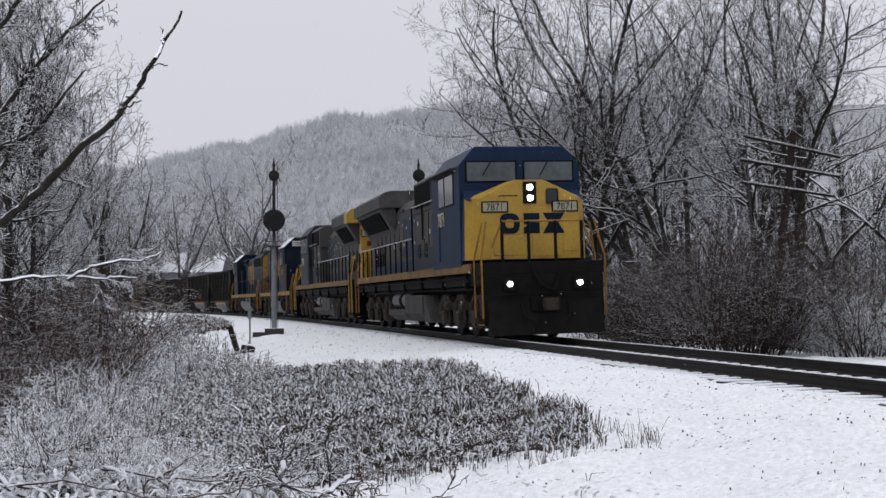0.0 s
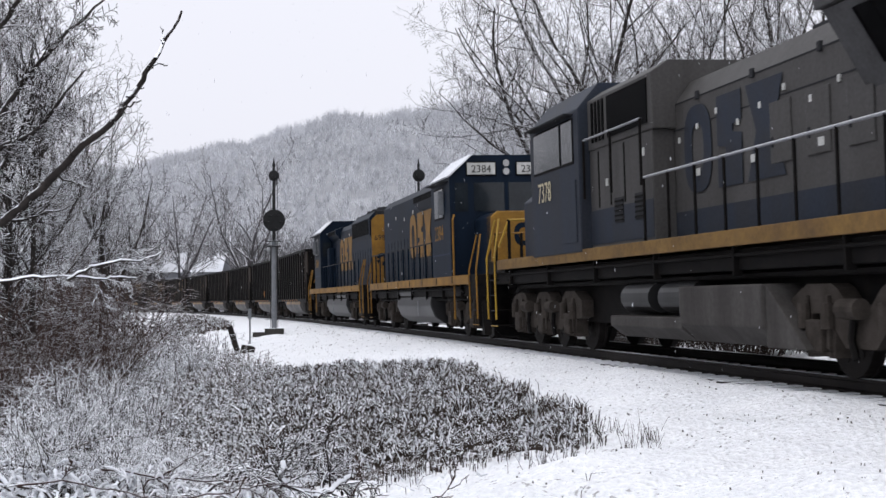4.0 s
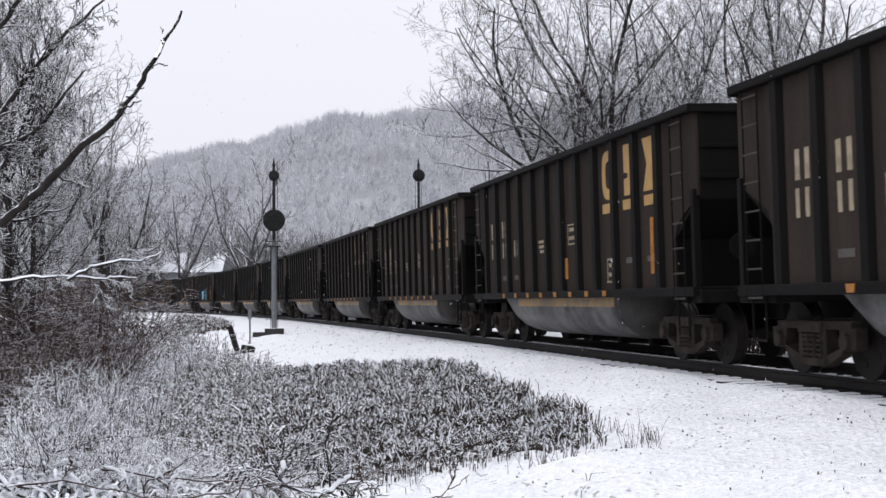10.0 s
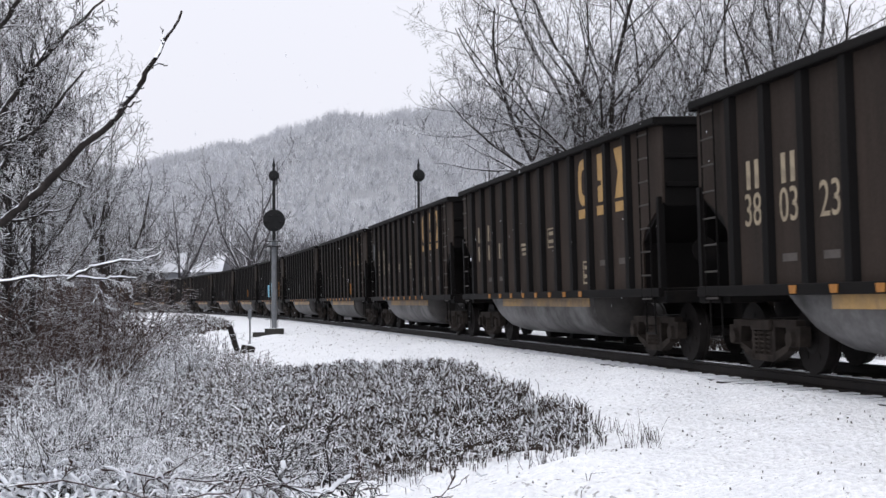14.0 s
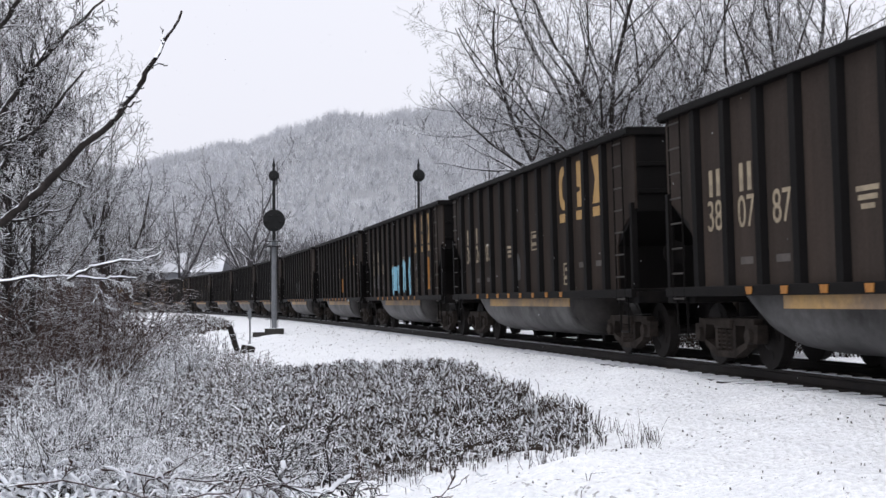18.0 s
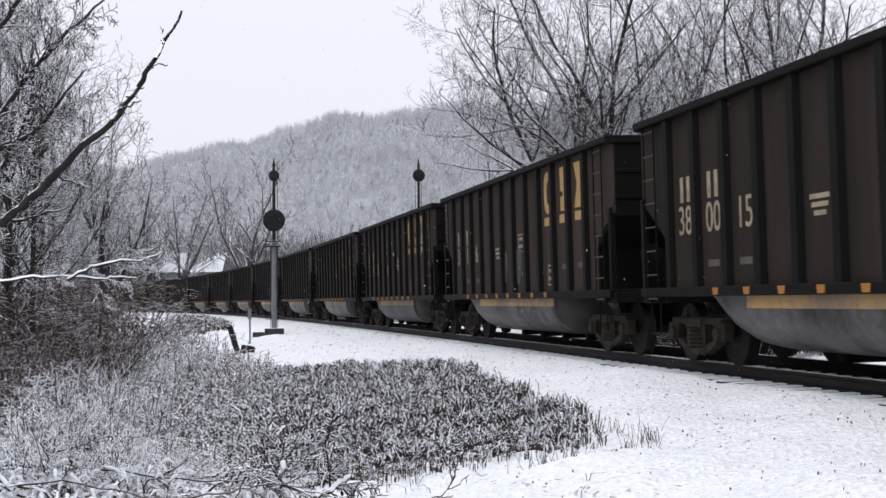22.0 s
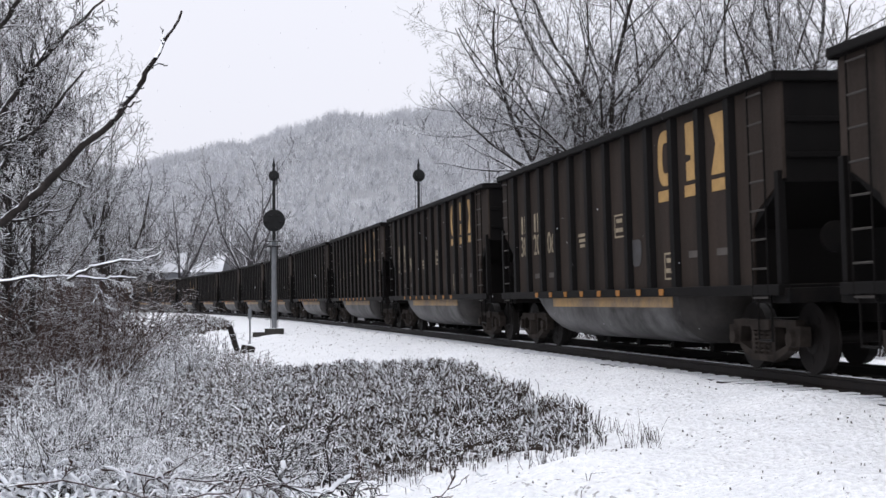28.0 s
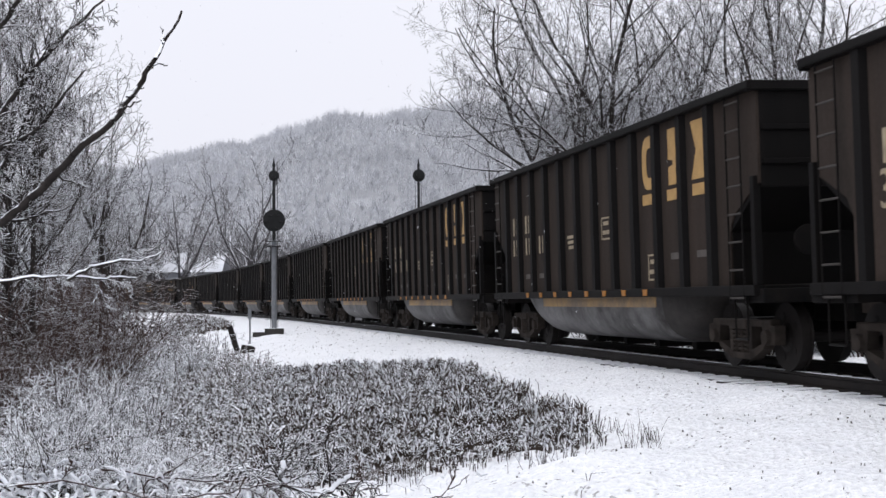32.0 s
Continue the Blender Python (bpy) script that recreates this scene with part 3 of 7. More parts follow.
def build_gondola():
    car = new("gondola_car")
    for side in (-1, 1):
        bm = bmesh.new()
        y0, y1 = side * 1.36, side * 1.40
        extrude(bm, [(-7.33, TOP - .1), (-7.33, 2.50), (-7.0, 2.36), (-6.5, 2.12), (-6.36, 1.9), (-6.36, SILL), (6.36, SILL), (6.36, 1.9),
                     (6.5, 2.12), (7.0, 2.36), (7.33, 2.50), (7.33, TOP - .1)], "y", y0, y1)
        wall = part("side_wall", bm, M["hopper"], car)
        bm = bmesh.new()
        d = side * 1.40
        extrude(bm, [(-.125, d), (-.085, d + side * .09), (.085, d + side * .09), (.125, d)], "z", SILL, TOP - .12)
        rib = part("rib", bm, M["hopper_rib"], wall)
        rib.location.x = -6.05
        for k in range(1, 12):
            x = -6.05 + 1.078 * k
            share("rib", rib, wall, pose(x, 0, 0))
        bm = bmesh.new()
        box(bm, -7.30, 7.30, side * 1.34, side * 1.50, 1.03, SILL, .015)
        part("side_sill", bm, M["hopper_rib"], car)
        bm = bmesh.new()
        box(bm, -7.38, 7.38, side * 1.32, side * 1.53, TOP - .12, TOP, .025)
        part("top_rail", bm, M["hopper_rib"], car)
        for end in (-1, 1):
            bm = bmesh.new()
            for lx in (6.52, 6.98):
                rod(bm, (end * lx, side * 1.49, .95), (end * lx, side * 1.49, 3.72), .014, sides=6)
            ladder = part("ladder", bm, M["hopper_rib"], car)
            for k in range(8 if side < 0 else 0):
                bm = bmesh.new()
                rod(bm, (end * 6.52, side * 1.49, 1.0 + k * .375), (end * 6.98, side * 1.49, 1.0 + k * .375), .014, sides=6)
                part("rung", bm, M["grab_iron"], ladder)
            bm = bmesh.new()
            box(bm, end * 7.18, end * 7.30, side * 1.36, side * 1.46, SILL, 2.6, .01)
            part("corner_post", bm, M["hopper_rib"], car)
            bm = bmesh.new()
            path_rod(bm, [(end * 6.55, side * 1.44, 1.05), (end * 6.55, side * 1.44, .45), (end * 6.95, side * 1.44, .45), (end * 6.95, side * 1.44, 1.05)], .016)
            part("step", bm, M["hopper_rib"], car)
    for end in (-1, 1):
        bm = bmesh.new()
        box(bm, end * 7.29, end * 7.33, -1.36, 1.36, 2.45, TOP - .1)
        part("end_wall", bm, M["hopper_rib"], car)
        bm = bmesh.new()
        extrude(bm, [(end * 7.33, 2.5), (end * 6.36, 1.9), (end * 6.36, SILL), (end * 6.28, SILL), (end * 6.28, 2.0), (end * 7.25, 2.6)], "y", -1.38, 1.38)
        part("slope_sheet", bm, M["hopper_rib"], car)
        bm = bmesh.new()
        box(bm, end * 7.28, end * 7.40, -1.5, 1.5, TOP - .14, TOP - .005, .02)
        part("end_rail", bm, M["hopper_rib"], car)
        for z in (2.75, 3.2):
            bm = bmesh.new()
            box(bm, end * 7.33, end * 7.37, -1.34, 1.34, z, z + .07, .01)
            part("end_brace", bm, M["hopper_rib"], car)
        bm = bmesh.new()
        box(bm, end * 6.3, end * 7.42, -1.42, 1.42, .93, 1.12, .02)
        box(bm, end * 6.4, end * 7.5, -.22, .22, .66, 1.0, .02)
        part("end_platform", bm, M["black"], car)
        bm = bmesh.new()
        box(bm, end * 7.45, end * 7.86, -.09, .09, .76, .98, .02)
        box(bm, end * 7.80, end * 8.13, -.16, .16, .72, 1.0, .05)
        part("coupler", bm, M["truck"], car)
        bm = bmesh.new()
        path_rod(bm, [(end * 7.5, .35, .8), (end * 7.75, .3, .45), (end * 8.05, .1, .42)], .025)
        part("air_hose", bm, M["black"], car)
    bm = bmesh.new()
    rod(bm, (7.36, -.75, 1.75), (7.40, -.75, 1.75), .2, sides=20)
    part("brake_wheel", bm, M["black"], car)
    bm = bmesh.new()
    box(bm, -6.2, 6.2, -.3, .3, .7, 1.1, .02)
    part("centre_sill", bm, M["black"], car)
    # the two rounded tubs read as one, with ends that curve up
    bm = bmesh.new()
    rings = []
    ang = [math.pi * k / 14 for k in range(15)]
    for x, dep in ((-4.75, .12), (-4.55, .40), (-4.25, .66), (-3.8, .80), (-3.2, .84), (2.9, .84), (3.45, .82)):
        ring = []
        for a in ang:
            c, s = math.cos(a), math.sin(a)
            ring.append(bm.verts.new((x, -1.34 * math.copysign(abs(c) ** .45, c), 1.10 - dep * abs(s) ** .75)))
        rings.append(ring)
    for a, b in zip(rings, rings[1:]):
        for i in range(14):
            bm.faces.new((a[i], a[i + 1], b[i + 1], b[i])).smooth = True
    bm.faces.new(rings[0])
    bm.faces.new(rings[-1])
    part("tub", bm, M["tub"], car, "grey rounded steel tub")
    # The leading end, near black next to the grey tub.
    bm = bmesh.new()
    rings = []
    for x, dep, wide in ((3.45, .82, 1.34), (3.9, .79, 1.33), (4.3, .68, 1.30), (4.6, .40, 1.26), (4.75, .12, 1.22)):
        ring = []
        for a in ang:
            c, s = math.cos(a), math.sin(a)
            ring.append(bm.verts.new((x, -wide * math.copysign(abs(c) ** .45, c), 1.10 - dep * abs(s) ** .75)))
        rings.append(ring)
    for a, b in zip(rings, rings[1:]):
        for i in range(14):
            bm.faces.new((a[i], a[i + 1], b[i + 1], b[i])).smooth = True
    bm.faces.new(rings[-1])
    part("tub_end", bm, M["tub_end"], car, "near-black end of the tub")
    for side in (-1, 1):
        bm = bmesh.new()
        box(bm, -3.5, 3.2, side * 1.338, side * 1.354, .86, 1.04)
        part("tub_stripe", bm, M["tub_stripe"], car, "faded orange stripe")
        for k in range(8):
            bm = bmesh.new()
            extrude(bm, [(-.1, 1.15), (.1, 1.15), (.08, 1.05), (-.08, 1.05)], "y", side * 1.50, side * 1.512)
            tab = part("tub_bracket", bm, M["orange_mark"], car)
            tab.location.x = -4.2 + k * 1.05
    for k in range(4):
        bm = bmesh.new()
        x = -2.6 + k * 1.75
        box(bm, x - .1, x + .1, -.5, .5, .13, .3, .02)
        part("drain_box", bm, M["black"], car)
    for x in (-5.95, 5.95):
        build_freight_truck(car, x)
    # emblem in plain shapes, with a bar below each
    for side in (-1,):
        for bm, k in zip(emblem_pieces(.68, .86), (3.27, 4.38, 5.42)):
            ob = part("emblem", bm, M["letter"], car, "faded yellow painted shape")
            ob.matrix_basis = on_side(k, 1.402, 3.17, side)
            bm = bmesh.new()
            flat_shape(bm, [(-.36, -.085), (.36, -.085), (.36, .085), (-.36, .085)])
            ob = part("emblem_bar", bm, M["letter"], car)
            ob.matrix_basis = on_side(k, 1.402, 2.59, side)
        for k, n in ((-5.5, 2), (-4.45, 2)):
            bm = bmesh.new()
            flat_shape(bm, [(-.06, -.19), (.06, -.19), (.06, .19), (-.06, .19)])
            for j in range(n):
                ob = part("mark_bar", bm, M["stencil"], car) if j == 0 else share("mark_bar", ob, car, Matrix())
                ob.matrix_basis = on_side(k - .1 + j * .26, 1.402, 2.62, side)
        for k, z, w, h in ((0.95, 2.25, .5, .4), (3.3, 1.5, .45, .42)):
            bm = bmesh.new()
            frame_shape(bm, w, h, .03)
            ob = part("stencil_panel", bm, M["stencil"], car)
            ob.matrix_basis = on_side(k, 1.402, z, side)
            for dz, f in ((.09, .6), (-.07, .72)):
                bm = bmesh.new()
                flat_shape(bm, [(-w * f / 2, dz - .035), (w * f / 2, dz - .035), (w * f / 2, dz + .035), (-w * f / 2, dz + .035)])
                bar = part("stencil_bar", bm, M["stencil"], ob)
        for z, w in ((.1, .5), (0, .42), (-.1, .3)):
            bm = bmesh.new()
            flat_shape(bm, [(-w / 2, z - .03), (w / 2, z - .03), (w / 2, z + .03), (-w / 2, z + .03)])
            ob = part("stencil_bar", bm, M["stencil"], car)
            ob.matrix_basis = on_side(-1.2, 1.402, 2.1, side)
        for k, z in ((-4.45, 1.45), (-3.35, 1.45), (4.3, 1.6), (5.35, 1.6)):
            bm = bmesh.new()
            flat_shape(bm, [(-.2, 0), (.2, 0), (.2, .1), (-.2, .1)])
            ob = part("stencil_patch", bm, M["faint"], car)
            ob.matrix_basis = on_side(k, 1.402, z, side)
    return tagged(car, "sooty dark brown bathtub gondola car with ribbed sides and grey tub", "rail car", "gondola cars of the coal train")


M["tub_end"] = shader("near_black_tub_steel", (0.022, 0.020, 0.019), 0.7, tint=(0.045, 0.04, 0.037), scale=2.5, grain=16, bump=0.1, gloss=0.12)
M["grab_iron"] = shader("worn_grab_iron", (0.05, 0.042, 0.037), 0.6, scale=8, bump=0.1)
M["faint_grey"] = shader("worn_grey_overpaint", (0.085, 0.085, 0.09), 0.7, tint=(0.05, 0.045, 0.042), scale=5, grain=30, bump=0.05)
M["faint"] = shader("nearly_worn_off_stencil", (0.11, 0.095, 0.085), 0.7, scale=6, grain=40, bump=0.05)

TRAIN = []          # (vehicle, its place along the train at 13 s, half the truck spacing, turned round)
COACH = 16.18
first_car = build_gondola()
for n in range(3, -27, -1):
    car = first_car if n == 3 else copy_thing(first_car, Matrix())
    TRAIN.append((car, 15.69 + n * COACH, 5.95, False))
for car, u, half, turned in TRAIN:
    n = round((u - 15.69) / COACH)
    text = NUMBERS.get(n)
    for j, k in enumerate((-5.5, -4.43, -3.35)):
        if text:
            writing(car, text[2 * j:2 * j + 2], .62, M["stencil"], on_side(k, 1.402, 1.95, -1), squeeze=.9)
        else:
            for ox in (-.12, .14):
                bm = flat_shape(bmesh.new(), [(-.05, .0), (.05, .0), (.05, .36), (-.05, .36)])
                ob = part("number_bar", bm, M["stencil"], car)
                ob.matrix_basis = on_side(k + ox, 1.402, 1.97, -1)


def paint_blob(car, x, z, w, h, material, seed, name="graffiti", out=1.4045, rough=.78):
    """A flat patch of sprayed paint with an uneven outline."""
    r = random.Random(seed)
    pts = []
    for k in range(14):
        a = 2 * math.pi * k / 14
        c, s = math.cos(a), math.sin(a)
        f = r.uniform(rough, 1.08)
        pts.append((w / 2 * math.copysign(abs(c) ** .5, c) * f, h / 2 * math.copysign(abs(s) ** .5, s) * f))
    ob = part(name, flat_shape(bmesh.new(), pts, .003), material, car, "sprayed paint patch")
    ob.matrix_basis = on_side(x, out + .0006 * (seed % 5), z, -1)
    return ob


def paint_line(car, x0, z0, x1, z1, r, material, name="spray_line"):
    ob = part(name, rod(bmesh.new(), (0, 0, 0), (x1 - x0, z1 - z0, 0), r, r, 4), material, car)
    ob.matrix_basis = on_side(x0, 1.405, z0, -1)


CARS = {round((u - 15.69) / COACH): car for car, u, half, turned in TRAIN}
for k, (x, w, h) in enumerate(((-1.2, .80, 1.05), (-.12, .84, 1.0), (.96, .84, 1.15), (2.03, .84, 1.25))):
    paint_blob(CARS[-5], x, 1.74 + .03 * k, w, h, M["graffiti"], k, rough=.7)
    if k in (1, 3):
        bm = extrude(bmesh.new(), [(-.128, -1.402), (-.088, -1.494), (.088, -1.494), (.128, -1.402)], "z", 1.36, 2.12 + .05 * k)
        part("graffiti", bm, M["graffiti"], CARS[-5], "sprayed paint over a rib").location.x = x - .539
    for j in range(3):
        paint_line(CARS[-5], x - .34 + j * .26, 1.32 + .1 * ((j + k) % 3), x - .30 + j * .28, 1.9 + .14 * ((2 * j + k) % 3), .016, M["hopper_rib"], "graffiti_stroke")
    paint_blob(CARS[-5], x + .05, 1.78, w * .14, h * .55, M["hopper_rib"], k + 5, "graffiti_gap")
paint_blob(CARS[-5], -1.85, 1.38, .6, .3, M["graffiti_red"], 11)
for k in range(5):
    paint_line(CARS[-5], -5.6 + k * .42, 1.5, -5.5 + k * .42, 2.0, .014, M["graffiti_pale"])
for x, z in ((3.0, 1.95), (3.3, 2.1), (4.2, 1.8), (4.4, 2.0)):
    paint_line(CARS[-5], x, z, x + .18, z + .22, .014, M["graffiti_pale"])
for k, (x0, z0, x1, z1) in enumerate(((-6.95, 3.15, -6.85, 2.55), (-6.85, 2.55, -6.65, 3.1), (-6.6, 2.5, -6.55, 3.0), (-6.5, 2.95, -6.35, 2.5), (-6.3, 2.6, -6.1, 2.8), (-6.3, 2.6, -6.1, 2.5))):
    paint_line(CARS[-2], x0, z0, x1, z1, .02, M["graffiti_pale"])
for n, x, z0, z1 in ((-5, 5.15, 1.35, 2.3), (-9, 5.4, 1.3, 2.35), (2, 5.4, 1.4, 2.3), (2, .6, 1.4, 1.8), (-3, .0, 1.3, 2.1), (-3, 3.0, 1.3, 1.75), (-12, -.7, 1.35, 2.0), (-10, .2, 1.3, 1.6), (-6, 1.8, 1.4, 2.0)):
    paint_line(CARS[n], x, z0, x + .02, z1, .042, M["orange_mark"], "paint_mark")
for n, x, w, h in ((-4, -.6, .7, .6), (-7, -.6, .6, .8), (-7, .6, .7, .9), (-11, 1.8, .5, .5), (0, -1.8, .35, .4)):
    paint_blob(CARS[n], x, 1.75, w, h, M["faint_grey"], n + 30)


# ---- locomotives ----
def slab(name, parent, material, x0, x1, y0, y1, z0, z1, bevel=0.0, label=""):
    return part(name, box(bmesh.new(), x0, x1, y0, y1, z0, z1, bevel), material, parent, label)


def prism(name, parent, material, outline, axis, a, b, bevel=0.0, label=""):
    return part(name, extrude(bmesh.new(), outline, axis, a, b, bevel), material, parent, label)


def mirror(outline):
    return outline + [(-a, b) for a, b in outline[::-1]]


def build_power_truck(parent, x, axles, r, reach):
    """A diesel's truck: frame with pedestals, journal boxes, springs and brake cylinders on each side."""
    base = new("truck")
    base.parent = parent
    base.location = (x, 0, 0)
    for side in (-1, 1):
        y0, y1 = side * 1.02, side * 1.26
        outline = [(-reach - .5, .98), (-reach - .5, .66)]
        for k, a in enumerate(axles):
            outline += [(a - .37, .62), (a - .36, .27), (a - .2, .27), (a - .2, .80), (a + .2, .80), (a + .2, .27), (a + .36, .27), (a + .37, .62)]
            if k + 1 < len(axles):
                m = (a + axles[k + 1]) / 2
                outline += [(m - .35, .40), (m + .35, .40)]
        outline += [(reach + .5, .66), (reach + .5, .98)]
        for k, a in reversed(list(enumerate(axles))):
            outline += [(a + .46, 1.10), (a + .30, 1.16), (a - .30, 1.16), (a - .46, 1.10)]
            if k:
                m = (a + axles[k - 1]) / 2
                outline += [(m + .2, .84), (m - .2, .84)]
        sf = prism("side_frame", base, M["loco_truck"], outline, "y", y0, y1)
        for a in axles:
            jb = part("journal_box", box(bmesh.new(), a - .2, a + .2, y1 - side * .04, y1 + side * .10, r - .2, r + .2, .03), M["loco_truck"], sf)
            part("spring", rod(bmesh.new(), (a + .30, y1 + side * .05, .62), (a + .30, y1 + side * .05, .93), .085, sides=10), M["loco_truck"], sf)
            part("spring", rod(bmesh.new(), (a - .30, y1 + side * .05, .62), (a - .30, y1 + side * .05, .93), .085, sides=10), M["loco_truck"], sf)
        for a in axles:
            for e in (-1, 1):
                part("pedestal_rib", box(bmesh.new(), a + e * .24, a + e * .31, y1, y1 + side * .05, .38, 1.02, .01), M["loco_truck"], sf)
            part("pedestal_tie", box(bmesh.new(), a - .3, a + .3, y0 + side * .02, y1 + side * .03, .29, .345, .01), M["loco_truck"], sf)
        for a, b in zip(axles, axles[1:]):
            m = (a + b) / 2
            part("brake_cylinder", rod(bmesh.new(), (m - .22, y1 + side * .1, .86), (m + .22, y1 + side * .1, .86), .12, sides=14), M["loco_truck"], sf)
            part("brake_hanger", path_rod(bmesh.new(), [(m, y1 + side * .06, .86), (m + .1, y1 + side * .06, .5), (m, y1 + side * .06, .28)], .045), M["black"], sf)
    for a in axles:
        build_wheelset(base, a, r)
    slab("bolster", base, M["black"], -reach, reach, -.9, .9, .62, .95, .03)
    return base


def build_handrail(parent, side, x0, x1, deck, gap, material, post_material, out=1.44):
    rail = part("handrail", path_rod(bmesh.new(), [(x0, side * out, deck + 1.02), (x1, side * out, deck + 1.02)], .02), material, parent)
    n = max(2, int(round((x1 - x0) / gap)) + 1)
    for k in range(n):
        x = x0 + (x1 - x0) * k / (n - 1)
        part("stanchion", rod(bmesh.new(), (x, side * out, deck - .05), (x, side * out, deck + 1.02), .024, sides=6), post_material, rail)
    return rail


def build_steps(parent, end, side, x, deck, material):
    """A stepwell with treads and two bent grab rails."""
    well = slab("stepwell", parent, M["black"], x - .34, x + .34, side * .95, side * 1.0, .35, deck)
    for k in range(4):
        part("step_tread", box(bmesh.new(), x - .33, x + .33, side * 1.0, side * 1.42, .38 + k * .36, .41 + k * .36), M["black"], well)
        part("step_edge", box(bmesh.new(), x - .33, x + .33, side * 1.42, side * 1.43, .385 + k * .36, .405 + k * .36), material if k == 0 else M["loco_roof"], well)
    for dx in (-.40, .40):
        part("grab_rail", path_rod(bmesh.new(), [(x + dx, side * 1.46, .55), (x + dx, side * 1.47, deck + .1), (x + dx * .5, side * 1.3, deck + 1.0)], .022), material, parent)


def build_emblem(parent, material, x, out, z, w, h, gap, side, name="emblem"):
    """The painted device: three plain shapes in a row."""
    for k, bm in enumerate(emblem_pieces(w, h)):
        ob = part(name, bm, material, parent)
        ob.matrix_basis = on_side(x - side * (k - 1) * gap, out, z, side)


def loco_underside(base, deck, half, tank):
    slab("underframe", base, M["black"], -half + .85, half - .85, -1.36, 1.36, deck - .55, deck - .26, .02)
    slab("machinery", base, M["black"], -half + 1.4, half - 1.4, -.95, .95, .55, deck - .5, .02)
    slab("drawbar_pocket", base, M["black"], -half + .6, half - .6, -.35, .35, .7, 1.05, .02)
    for side in (-1, 1):
        for z, y, r in ((deck - .34, 1.40, .03), (deck - .62, 1.20, .05)):
            part("air_pipe", path_rod(bmesh.new(), [(-half + 2.2, side * y, z - .1), (-half + 2.6, side * y, z), (half - 2.9, side * y, z), (half - 2.5, side * y, z - .12)], r), M["black"], base)
        for k in range(7):
            x = -half + 2.4 + k * (2 * half - 5.2) / 6
            part("pipe_bracket", box(bmesh.new(), x, x + .06, side * 1.30, side * 1.43, deck - .62, deck - .22, .01), M["black"], base)
    for end in (-1, 1):
        bm = bmesh.new()
        box(bm, end * (half - .7), end * (half - .28), -.09, .09, .78, .98, .02)
        box(bm, end * (half - .32), end * half, -.16, .16, .72, 1.02, .05)
        part("coupler", bm, M["truck"], base)
        for y in (-.55, .55):
            part("air_hose", path_rod(bmesh.new(), [(end * (half - .75), y, 1.0), (end * (half - .5), y, .6), (end * (half - .25), y * .6, .45)], .028), M["black"], base)


